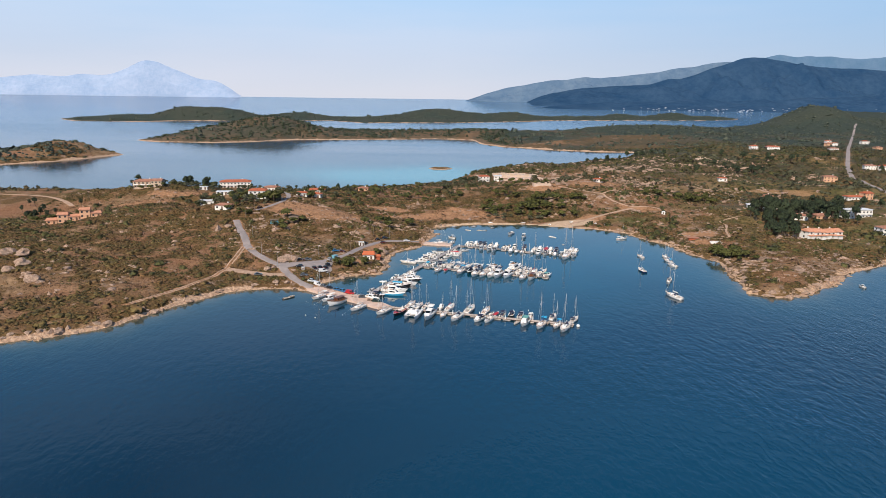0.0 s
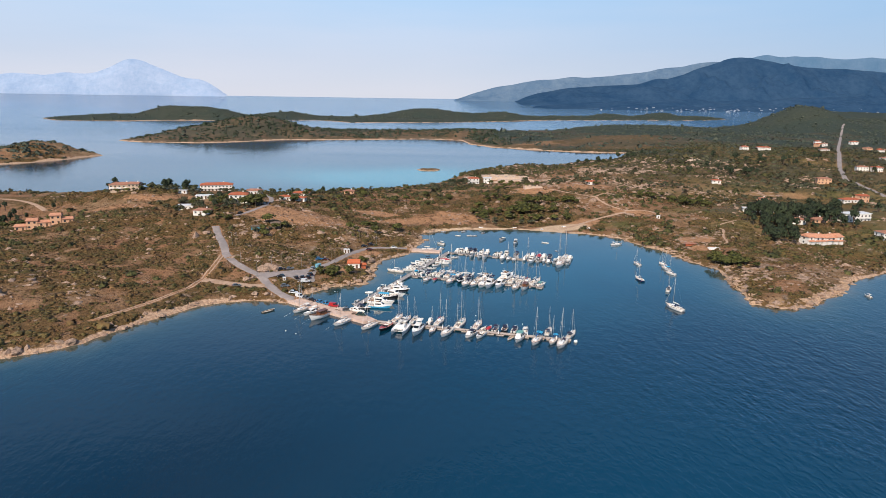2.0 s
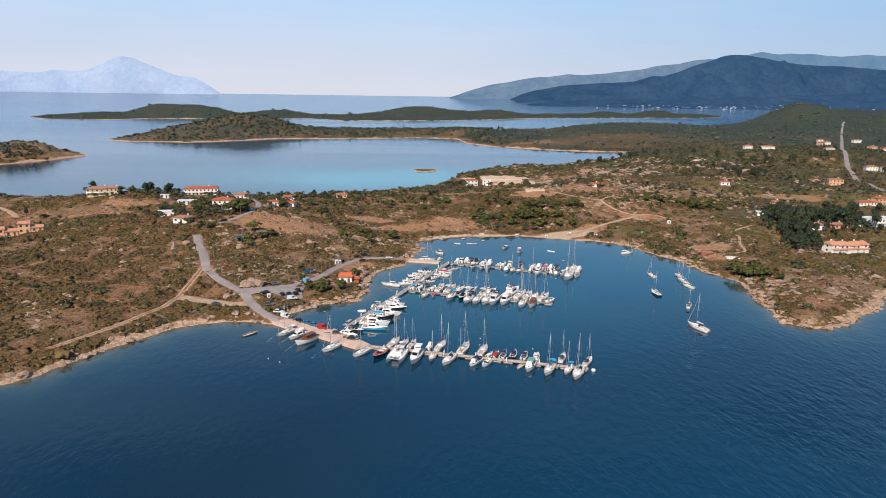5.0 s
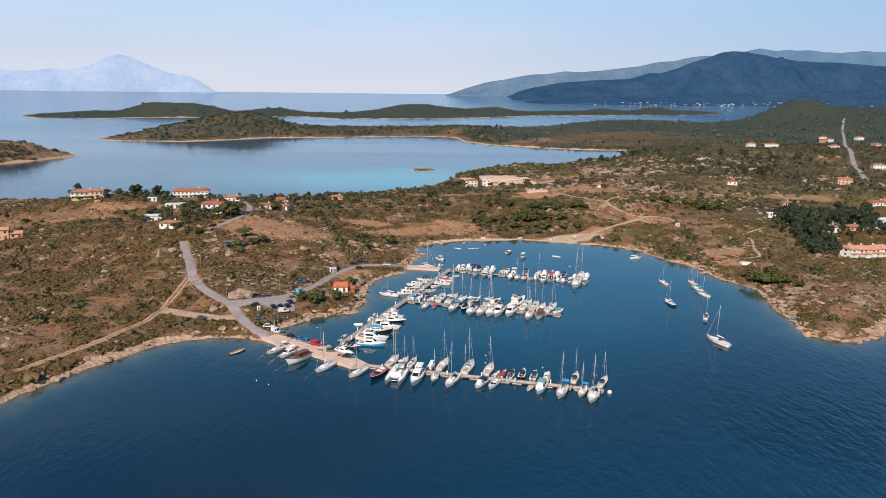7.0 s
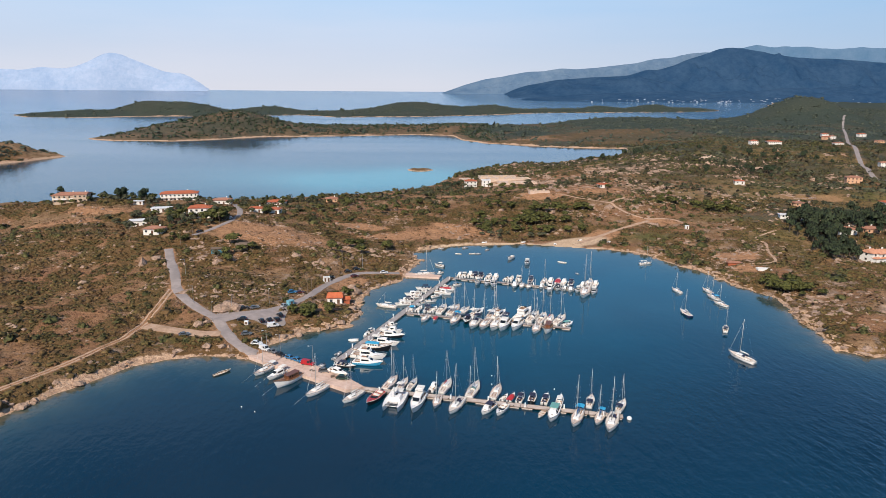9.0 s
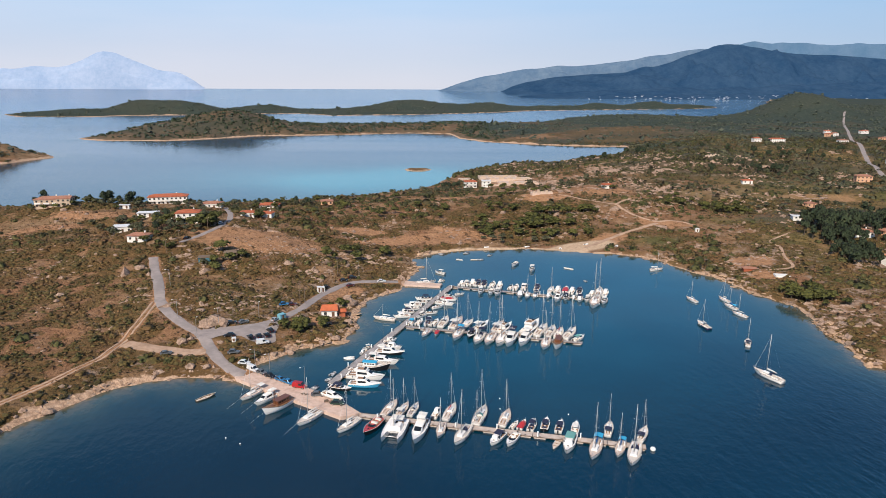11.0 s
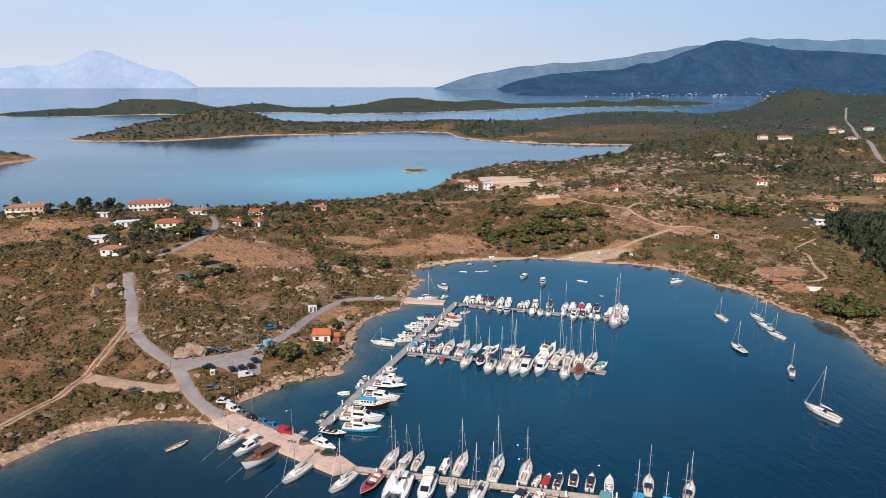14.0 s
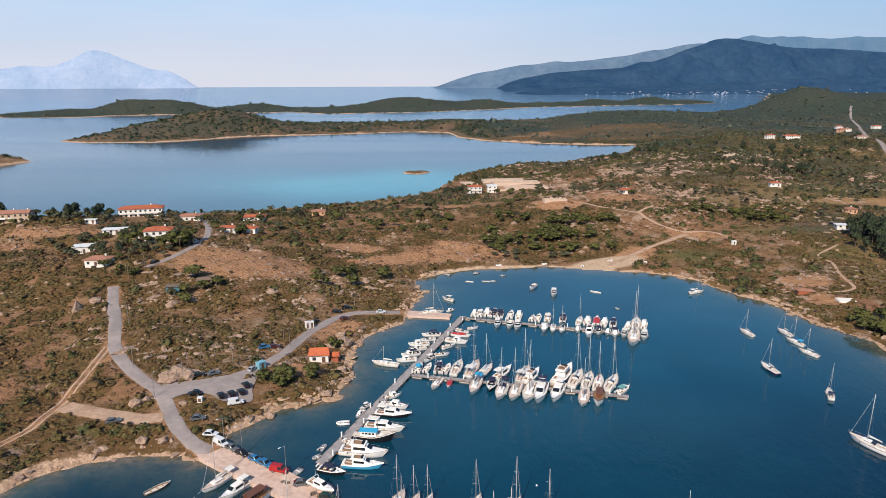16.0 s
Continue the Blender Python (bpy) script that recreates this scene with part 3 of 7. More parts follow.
def height_at(x, y):
    """The ground sheet's own height at a place."""
    i = int(np.clip(np.searchsorted(GX, x) - 1, 0, len(GX) - 2))
    j = int(np.clip(np.searchsorted(GY, y) - 1, 0, len(GY) - 2))
    u, v = (x - GX[i]) / (GX[i + 1] - GX[i]), (y - GY[j]) / (GY[j + 1] - GY[j])
    return float((GZ[j, i] * (1 - u) + GZ[j, i + 1] * u) * (1 - v) + (GZ[j + 1, i] * (1 - u) + GZ[j + 1, i + 1] * u) * v)


wood_mask = np.clip((GY2 - 1150) / 250, 0, 1) * np.clip((fbm(GX2, GY2, 120, 71, 4) - 0.30) * 6, 0.7 + 0.25 * (GY2 > 1900), 1)
wood_mask = np.maximum(wood_mask, np.clip((GY2 - 640) / 260, 0, 1) * np.clip((GX2 - 60) / 120, 0, 1) * np.clip((fbm(GX2, GY2, 80, 73, 4) - 0.40) * 6, 0, 0.85))
wood_mask = np.maximum(wood_mask, 0.9 * blob(GX2, GY2, 300, 560, 60, 45))
wood_mask *= 1 - 0.3 * np.clip((fbm(GX2, GY2, 60, 75, 3) - 0.45) * 6, 0, 1) * (GX2 < 120) * (GY2 < 1850)
wood_mask *= 1 - 0.85 * blob(GX2, GY2, 215, 1340, 100, 50, 25)
wood_mask *= 1 - 0.7 * blob(GX2, GY2, 400, 1400, 130, 70, 10)
wood_mask *= 1 - 0.22 * (GX2 < 150) * (GY2 > 1250) * (GY2 < 1750)
bare_mask = np.zeros_like(GZ)
for spot in BARE:
    bare_mask = np.maximum(bare_mask, blob(GX2, GY2, *spot))
bare_mask = np.maximum(bare_mask, np.clip(0.56 - ROAD_NEAR / 5, 0, 1))
sand_mask = np.maximum(np.maximum(blob(GX2, GY2, 100, 508, 26, 10, 20), 0.62 * blob(GX2, GY2, 84, 775, 26, 46, 10)), np.clip(1 - np.abs(GD - 1.2) / 2.6, 0, 1) * np.exp(-((GX2 - 50) / 75) ** 4) * (GY2 > 490) * (GY2 < 520))
grass_mask = np.zeros_like(GZ)
for spot in [(300, 432, 44, 15, 8), (232, 505, 24, 16, 10), (150, 512, 18, 12, 0), (-235, 585, 30, 12, 0), (420, 640, 60, 30, 0), (236, 556, 36, 15, 0), (255, 590, 34, 10, 0), (350, 690, 70, 22, 0), (330, 600, 40, 14, 0), (-300, 480, 30, 22, 0), (330, 480, 40, 22, 0)]:
    grass_mask = np.maximum(grass_mask, 0.85 * blob(GX2, GY2, *spot))
grass_mask = np.maximum(grass_mask, np.clip((GX2 - 195) / 60, 0, 0.5) * np.clip((GY2 - 425) / 30, 0, 1) * (GY2 < 1200) * np.clip((fbm(GX2, GY2, 50, 181, 3) - 0.35) * 4, 0, 1))
ground = array_mesh("ground", np.stack([GX2, GY2, GZ + sea_level(GY2)], -1).reshape(-1, 3), grid_faces(len(GY), len(GX)), GROUND, True)
STONY = lambda x, y: 0.05 * blob(x, y, 215, 375, 60, 50) + 0.05 * blob(x, y, 225, 770, 110, 120) - 0.08 * blob(x, y, 420, 700, 130, 180) + 0.06 * blob(x, y, 190, 480, 40, 40) + 0.03 * blob(x, y, -60, 410, 45, 60) - 0.04 * (x < -118)
PATCH = lambda x, y: np.clip((0.6 * vnoise(x, y, 8.5, 103) + 0.4 * vnoise(x, y, 4.5, 104) - 0.27 + 0.10 * ((x > 150) & (y > 380))) * 5.0, 0.08, 1)
THICK = lambda x, y: PATCH(x, y) * np.clip((fbm(x, y, 38, 101, 5) - 0.40 + 0.17 * ((x < -118) & (y < 500)) + 0.10 * ((x > -118) & (x < 30) & (y < 520)) + 0.14 * ((x > 150) & (y < 520)) + 0.22 * np.clip((x - 250) / 80, 0, 1) * (y > 500)) * 6.5, 0.10, 1)
for key, mask in (("veg", 0.8 * THICK(GX2, GY2)), ("stony", STONY(GX2, GY2)), ("shore", ground_masks(GX2, GY2, GD)), ("wood", wood_mask), ("bare", bare_mask), ("sand", sand_mask), ("grass", grass_mask)):
    set_attribute(ground, key, mask)
tagged(new("ground", ground), "dry scrub hills with rocky shores round the bay", "ground", kind="structure")

# ---------------------------------------------------------------- the sea
hx = spread([(0, 5), (330, 6), (900, 30), (5200, 250)])
SX = np.concatenate([-hx[:0:-1], hx])
SY = spread([(-900, 60), (150, 14), (225, 6), (235, 4.5), (520, 5), (620, 11), (1100, 24), (4902, 70)])
SX2, SY2 = np.meshgrid(SX, SY)
SD = shore_distance(SX2, SY2)
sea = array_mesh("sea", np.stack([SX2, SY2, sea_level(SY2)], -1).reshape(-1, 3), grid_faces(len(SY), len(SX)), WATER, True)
set_attribute(sea, "shallow", np.clip(np.exp(SD / 13) * 0.9, 0, 1))
set_attribute(sea, "lagoon", np.clip(np.exp(-((SX2 + 40) / 190) ** 2 - ((SY2 - 830) / 110) ** 2) * (0.55 + vnoise(SX2, SY2, 90, 81)), 0, 1))
harbour = np.clip(blob(SX2, SY2, 50, 415, 110, 90), 0, 1)
set_attribute(sea, "ruffle", np.clip(0.13 + 0.45 * np.clip((SX2 + 10) / 140, 0, 1) * np.clip((330 - SY2) / 120, 0, 1), 0.1, 1) * (1 - 0.88 * harbour) + np.clip((SY2 - 1300) / 1500, 0, 0.25))
# wave faces that lean towards the shore side show most on the open water far out
slope = 0.06 * np.clip((SY - 620) / 1300, 0, 1)
set_attribute(sea, "lean", np.repeat(slope[:, None], len(SX), 1))
set_attribute(sea, "basin", np.clip(np.maximum(blob(SX2, SY2, 30, 385, 90, 95), blob(SX2, SY2, 105, 430, 85, 85)) * 1.15, 0, 1))
# where painted sky reflection brightens the channel
set_attribute(sea, "strait_sky", np.clip((SX2 - 150) / 500, 0, 1) * np.clip((SY2 - 2700) / 700, 0, 1) * 0.8)
set_attribute(sea, "margin", np.clip(np.exp(SD / 4.5) * 0.95, 0, 1))
# extent of the painted sky gleam; the sea floor plays no part
set_attribute(sea, "sky_gleam", np.clip(blob(SX2, SY2, 65, 115, 100, 125), 0, 1) * 0.9)
# grows with distance: painted sky colour, rougher surface, weaker mirror
set_attribute(sea, "far_sea", np.clip((SY2 - 600) / 1800, 0, 1) ** 0.8)
tagged(new("sea", sea), "calm deep blue sea water with small ripples", "water", kind="structure")

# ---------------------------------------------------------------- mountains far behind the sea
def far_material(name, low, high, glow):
    # the haze before a mountain is painted into its colour and glows a little
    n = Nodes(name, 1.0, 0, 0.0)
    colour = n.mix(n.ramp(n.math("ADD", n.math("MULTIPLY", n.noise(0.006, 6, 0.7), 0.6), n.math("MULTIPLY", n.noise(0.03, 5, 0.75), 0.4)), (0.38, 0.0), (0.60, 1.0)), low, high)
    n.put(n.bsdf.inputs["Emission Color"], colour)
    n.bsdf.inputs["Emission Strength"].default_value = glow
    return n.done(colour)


def ridge(name, y, depth, profile, material, label, seed, rough):
    """A mountain chain: its crest rises through (x, height) pairs; the slopes run towards the viewer with spurs and gullies."""
    xs = np.arange(profile[0][0], profile[-1][0] + 1, 14.0)
    crest = np.interp(xs, *np.array(profile, float).T)
    k = np.ones(5) / 5
    crest = np.convolve(np.pad(crest, 2, "edge"), k, "valid")
    vs = np.linspace(0, 1, 46)
    X, V = np.meshgrid(xs, vs)
    base = sea_level(y - depth) - 3
    crest = base + np.maximum(crest - base, 0) * (0.975 + 0.05 * fbm(xs, xs * 0 + seed, 120, seed, 5))
    spur = fbm(X, V * 420, 210, seed, 5) - 0.5
    fine = fbm(X, V * 300, 45, seed + 3, 4) - 0.5
    Z = base + (crest[None] - base) * np.clip(V ** 0.8 * (1 + rough * spur * (1 - V) * 3.5) + rough * fine * V * (1 - V), 0, 1.0)
    Y = y - depth * (1 - V) + spur * depth * 0.25 * (1 - V)
    Y = np.minimum(Y, y)
    me = array_mesh(name, np.stack([X, Y, Z], -1).reshape(-1, 3), grid_faces(len(vs), len(xs)), material, True)
    return tagged(new("backdrop_" + name, me), label, "mountain", kind="structure")


# blue tones stand in for air between; the last number is their added glow
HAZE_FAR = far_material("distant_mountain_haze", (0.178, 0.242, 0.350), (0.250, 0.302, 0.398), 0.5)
HAZE_CAPE = far_material("distant_cape_haze", (0.052, 0.092, 0.150), (0.090, 0.130, 0.180), 0.5)
HAZE_BACK = far_material("distant_back_range_haze", (0.06, 0.115, 0.185), (0.085, 0.140, 0.210), 0.5)
HAZE_FRONT = far_material("distant_front_range_haze", (0.012, 0.034, 0.072), (0.024, 0.050, 0.090), 0.55)
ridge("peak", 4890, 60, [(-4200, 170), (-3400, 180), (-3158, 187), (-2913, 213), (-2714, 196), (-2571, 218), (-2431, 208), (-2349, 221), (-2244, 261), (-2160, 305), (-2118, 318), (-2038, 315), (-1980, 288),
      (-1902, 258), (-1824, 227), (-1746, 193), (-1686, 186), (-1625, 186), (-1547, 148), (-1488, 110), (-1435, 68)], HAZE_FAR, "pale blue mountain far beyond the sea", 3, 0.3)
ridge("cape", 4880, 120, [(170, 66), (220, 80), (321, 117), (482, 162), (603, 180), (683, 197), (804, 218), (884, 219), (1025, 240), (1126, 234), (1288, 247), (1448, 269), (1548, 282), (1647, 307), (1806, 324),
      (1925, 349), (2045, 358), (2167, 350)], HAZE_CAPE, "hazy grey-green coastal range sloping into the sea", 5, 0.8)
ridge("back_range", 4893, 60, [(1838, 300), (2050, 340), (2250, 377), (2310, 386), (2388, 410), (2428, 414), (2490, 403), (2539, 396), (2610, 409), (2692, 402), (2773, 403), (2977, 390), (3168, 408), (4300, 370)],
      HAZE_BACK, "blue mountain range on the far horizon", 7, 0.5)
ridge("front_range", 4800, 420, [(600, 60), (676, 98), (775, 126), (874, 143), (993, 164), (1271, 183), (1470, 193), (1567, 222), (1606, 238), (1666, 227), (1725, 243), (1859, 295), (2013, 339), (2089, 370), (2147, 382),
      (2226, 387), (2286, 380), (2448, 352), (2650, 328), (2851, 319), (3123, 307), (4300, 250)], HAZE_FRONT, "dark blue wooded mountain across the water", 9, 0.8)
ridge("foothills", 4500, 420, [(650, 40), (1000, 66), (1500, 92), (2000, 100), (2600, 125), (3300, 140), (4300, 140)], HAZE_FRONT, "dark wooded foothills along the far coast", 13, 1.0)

# ---------------------------------------------------------------- small builders
def part(name, bm, material, parent, label="", smooth=False):
    """Links a bmesh as one mesh object under a thing or under a part."""
    me = bpy.data.meshes.new(name)
    bmesh.ops.recalc_face_normals(bm, faces=bm.faces)
    if smooth:
        for f in bm.faces:
            f.smooth = True
    bm.to_mesh(me)
    bm.free()
    me.materials.append(material)
    ob = new(name, me)
    ob.parent = parent
    return tagged(ob, label)


def thing(name, label, category, group=""):
    return tagged(new(name), label, category, group)


def slab(bm, x0, x1, y0, y1, z0, z1, taper=0.0, rake=0.0, bevel=0.0):
    """A block whose top is smaller by taper on every side and shifted by rake along x."""
    lo = [bm.verts.new(p) for p in ((x0, y0, z0), (x1, y0, z0), (x1, y1, z0), (x0, y1, z0))]
    hi = [bm.verts.new(p) for p in ((x0 + taper + rake, y0 + taper, z1), (x1 - taper + rake, y0 + taper, z1), (x1 - taper + rake, y1 - taper, z1), (x0 + taper + rake, y1 - taper, z1))]
    faces = [bm.faces.new(lo[::-1]), bm.faces.new(hi)]
    for i in range(4):
        faces.append(bm.faces.new((lo[i], lo[(i + 1) % 4], hi[(i + 1) % 4], hi[i])))
    if bevel:
        edges = {e for f in faces for e in f.edges}
        bmesh.ops.bevel(bm, geom=list(edges), offset=bevel, segments=1, affect="EDGES")
    return bm


def tube(bm, a, b, r0, r1=None, sides=6):
    a, b = Vector(a), Vector(b)
    r1 = r0 if r1 is None else r1
    q = (b - a).to_track_quat("Z", "Y").to_matrix()
    rings = []
    for c, r in ((a, r0), (b, r1)):
        rings.append([bm.verts.new(c + q @ Vector((math.cos(k * math.tau / sides) * r, math.sin(k * math.tau / sides) * r, 0))) for k in range(sides)])
    for k in range(sides):
        bm.faces.new((rings[0][k], rings[0][(k + 1) % sides], rings[1][(k + 1) % sides], rings[1][k]))
    bm.faces.new(rings[0][::-1])
    bm.faces.new(rings[1])
    return bm


def path_tube(bm, line, r, sides=4):
    """One bent tube along a line."""
    line = [Vector(p) for p in line]
    rings = []
    for i, p in enumerate(line):
        way = (line[min(i + 1, len(line) - 1)] - line[max(i - 1, 0)]).normalized()
        q = way.to_track_quat("Z", "Y").to_matrix()
        rings.append([bm.verts.new(p + q @ Vector((math.cos(k * math.tau / sides) * r, math.sin(k * math.tau / sides) * r, 0))) for k in range(sides)])
    for a, b in zip(rings, rings[1:]):
        for k in range(sides):
            bm.faces.new((a[k], a[(k + 1) % sides], b[(k + 1) % sides], b[k]))
    return bm


def loft(bm, rows, close=True):
    """Skins rows of places one after another."""
    made = [[bm.verts.new(p) for p in row] for row in rows]
    for a, b in zip(made, made[1:]):
        for i in range(len(a) - 1):
            bm.faces.new((a[i], a[i + 1], b[i + 1], b[i]))
    if close:
        bm.faces.new(made[0])
    return made


def hull_rows(length, beam, free, bow=0.12, stern=0.75, flare=1.0, sheer=0.25, n=13):
    """Stations from stern to bow. Each runs from the starboard rail under the keel to the port rail."""
    rows = []
    for k in range(n):
        u = k / (n - 1)
        w = 0.5 * beam * (stern + (1 - stern) * math.sin(min(1, u / 0.5) * math.pi / 2)) if u < 0.5 else 0.5 * beam * max(0.015, (1 - ((u - 0.5) / 0.5) ** 2.3))
        top = free * (1 + sheer * max(0, u - 0.35) ** 2 * 3)
        x = (u - 0.5) * length
        tip = x + bow * length * max(0, (u - 0.75) / 0.25) ** 2 * 0.5
        low = x - bow * length * max(0, (u - 0.7) / 0.3) ** 2 * 0.35
        dip = -0.35 * free * (1 - max(0, u - 0.8) * 3)
        side = []
        for f, z in ((1.0, top), (0.99 - 0.05 * flare * u, top * 0.45), (0.92 - 0.14 * flare * u, 0.03), (0.45, dip * 0.7)):
            xx = low + (tip - low) * max(0, z) / top
            side.append((xx, w * f, z))
        rows.append([(x, -y, z) for x, y, z in side] + [(low, 0, dip)] + [(x, y, z) for x, y, z in side[::-1]])
    return rows


def hull_of(parent, rows, material, deck, label="", deck_drop=0.03, stripe=None):
    bm = bmesh.new()
    loft(bm, rows)
    body = part("hull", bm, material, parent, label, True)
    bm = bmesh.new()
    loft(bm, [[(x0, y0 * 0.97, z0 - deck_drop), (0.5 * (x0 + x1), 0.5 * (y0 + y1), 0.5 * (z0 + z1) + 0.05), (x1, y1 * 0.97, z1 - deck_drop)]
              for (x0, y0, z0), (x1, y1, z1) in ((r[0], r[-1]) for r in rows)], False)
    part("deck", bm, deck, parent)
    for side in (0, -1):
        part("rubbing_strake", path_tube(bmesh.new(), [r[side] for r in rows], 0.045), RUBBER if material is GELCOAT else GELCOAT, parent)
    if stripe:
        for side in (2, -3):
            bm = bmesh.new()
            line = [Vector(r[side]) for r in rows[:-1]]
            for a, b in zip(line, line[1:]):
                out = Vector((0, 0.02 if a.y > 0 else -0.02, 0))
                va, vb = bm.verts.new(a + out + Vector((0, 0, 0.05))), bm.verts.new(b + out + Vector((0, 0, 0.05)))
                vc, vd = bm.verts.new(b + out * 1.8 + Vector((0, 0, 0.2))), bm.verts.new(a + out * 1.8 + Vector((0, 0, 0.2)))
                bm.faces.new((va, vb, vc, vd))
            part("stripe", bm, stripe, parent)
    return body


def rail(parent, rows, start, height, name="guard_rail"):
    for side in (0, -1):
        line = [Vector((r[side][0], r[side][1] * 0.93, r[side][2])) for r in rows[start:]]
        up = Vector((0, 0, height))
        bm = path_tube(bmesh.new(), [p for a in line for p in (a + up,)], 0.02)
        for a in line[::2]:
            tube(bm, a, a + up, 0.018, sides=3)
        part(name, bm, STEEL, parent)


def fender(parent, x, y, z):
    bm = bmesh.new()
    tube(bm, (x, y, z - 0.45), (x, y, z - 0.02), 0.13, 0.10, 8)
    part("fender", bm, GELCOAT if random.random() < 0.6 else NAVY, parent, smooth=True)


def sailing_boat(length, hull=None, cover=None, hood=None, label="", mast_tint=None, masts=1, stripe=None, tall_mast=1.33, deck=None, bimini=None):
    hull, cover = hull or GELCOAT, cover or WHITE_CANVAS
    boat = thing("sailing_boat", label, "sailboat", "moored boats")
    beam, free = 0.315 * length, 0.095 * length
    rows = hull_rows(length, beam, free, 0.13, 0.72)
    hull_of(boat, rows, hull, deck or DECK, stripe=stripe or NAVY)
    bm = slab(bmesh.new(), -0.08 * length, 0.22 * length, -0.26 * beam, 0.26 * beam, free, free + 0.055 * length, 0.16, -0.06, 0.05)
    part("cabin", bm, GELCOAT, boat, smooth=False)
    for s in (-1, 1):
        bm = slab(bmesh.new(), -0.05 * length, 0.15 * length, s * 0.235 * beam - 0.02, s * 0.235 * beam + 0.02, free + 0.018 * length, free + 0.036 * length)
        part("window", bm, GLASS_DARK, boat)
    bm = slab(bmesh.new(), -0.40 * length, -0.12 * length, -0.2 * beam, 0.2 * beam, free - 0.05, free + 0.03, -0.02)
    part("cockpit", bm, TEAK, boat)
    for s in (-1, 1):
        bm = slab(bmesh.new(), -0.38 * length, -0.14 * length, s * 0.27 * beam - 0.16, s * 0.27 * beam + 0.16, free, free + 0.26, 0.04)
        part("bench", bm, GELCOAT, boat)
    bm = bmesh.new()
    rim = [[bm.verts.new((-0.32 * length + a, math.cos(k * math.tau / 14) * r, free + 0.65 + math.sin(k * math.tau / 14) * r))
            for a, r in ((-0.03, 0.42), (0, 0.45), (0.03, 0.42), (0, 0.39))] for k in range(14)]
    for k in range(14):
        for j in range(4):
            bm.faces.new((rim[k][j], rim[k][(j + 1) % 4], rim[(k + 1) % 14][(j + 1) % 4], rim[(k + 1) % 14][j]))
    part("wheel", bm, STEEL, boat)
    if hood:
        bm = bmesh.new()
        arcs = []
        for u, r in ((0.0, 0.9), (0.5, 1.0), (1.0, 0.8)):
            x = (-0.16 + 0.12 * u) * length
            arcs.append([(x, math.cos(a) * 0.3 * beam * r, free + 0.045 * length + math.sin(a) * 0.075 * length * (1 - 0.5 * u)) for a in np.linspace(0, math.pi, 8)])
        loft(bm, arcs, False)
        part("sprayhood", bm, hood, boat, smooth=True)
    if bimini:
        bm = bmesh.new()
        loft(bm, [[(x * length, math.cos(a) * 0.36 * beam, free + 0.155 * length + math.sin(a) * 0.028 * length) for a in np.linspace(0, math.pi, 7)] for x in (-0.44, -0.38, -0.28, -0.22)], False)
        shade = part("bimini", bm, bimini, boat, "canvas sun cover over the cockpit", True)
        for x in (-0.42, -0.24):
            bm = path_tube(bmesh.new(), [(x * length, -0.36 * beam, free), (x * length, -0.36 * beam, free + 0.155 * length)], 0.02)
            path_tube(bm, [(x * length, 0.36 * beam, free), (x * length, 0.36 * beam, free + 0.155 * length)], 0.02)
            part("bimini_frame", bm, STEEL, shade)
    for m in range(masts):
        tall = tall_mast * length if m == 0 else 0.95 * length
        mx = 0.10 * length if m == 0 else -0.36 * length
        foot = free + (0.05 * length if m == 0 else 0)
        bm = tube(bmesh.new(), (mx, 0, foot), (mx - 0.02 * length, 0, tall), 0.10, 0.065, 8)
        mast = part("mast", bm, mast_tint or ALLOY, boat, smooth=True)
        for u in (0.45, 0.70):
            bm = bmesh.new()
            for s in (-1, 1):
                tube(bm, (mx, 0, foot + (tall - foot) * u), (mx - 0.15, s * 0.26 * beam * (1.15 - 0.4 * u), foot + (tall - foot) * u + 0.06), 0.03, 0.025, 4)
            part("spreader", bm, ALLOY, mast)
        bm = bmesh.new()
        top = Vector((mx - 0.02 * length, 0, tall - 0.1))
        for end in ((0.53 * length, 0, free * 1.2), (-0.49 * length, 0, free)) if m == 0 else ((0.1 * length, 0, tall),):
            tube(bm, top, end, 0.007, sides=3)
        for s in (-1, 1):
            spread_tip = Vector((mx - 0.15, s * 0.26 * beam, foot + (tall - foot) * 0.45))
            tube(bm, (mx - 0.2, s * 0.46 * beam, free), spread_tip, 0.007, sides=3)
            tube(bm, spread_tip, top, 0.007, sides=3)
        part("rigging", bm, STEEL, mast)
        reach = 0.36 * length if m == 0 else 0.16 * length
        hgt = foot + 0.09 * length
        bm = tube(bmesh.new(), (mx, 0, hgt), (mx - reach, 0, hgt - 0.05), 0.07, 0.06, 6)
        boom = part("boom", bm, ALLOY, boat)
        bm = bmesh.new()
        loft(bm, [[(mx - 0.05 - reach * 0.94 * u, math.cos(a) * w, hgt + 0.12 + math.sin(a) * h) for a in np.linspace(0, math.tau, 8)]
                  for u, w, h in ((0, 0.13, 0.42), (0.3, 0.17, 0.27), (0.7, 0.15, 0.2), (1, 0.06, 0.1))])
        part("sail_cover", bm, cover, boom, "furled sail under its cover", True)
    bm = tube(bmesh.new(), (0.52 * length, 0, free * 1.25), (0.10 * length, 0, 0.92 * tall_mast * length), 0.035, 0.02, 5)
    part("furled_jib", bm, WHITE_CANVAS, boat)
    rail(boat, rows, 0, 0.6)
    for x, s in ((-0.2, -1), (0.02, 1), (-0.02, -1), (0.18, 1)):
        fender(boat, x * length, s * 0.5 * beam, free)
    bm = slab(bmesh.new(), 0.30 * length, 0.36 * length, -0.25, 0.25, free + 0.05, free + 0.14, 0.03)
    part("hatch", bm, GLASS_DARK, boat)
    return boat


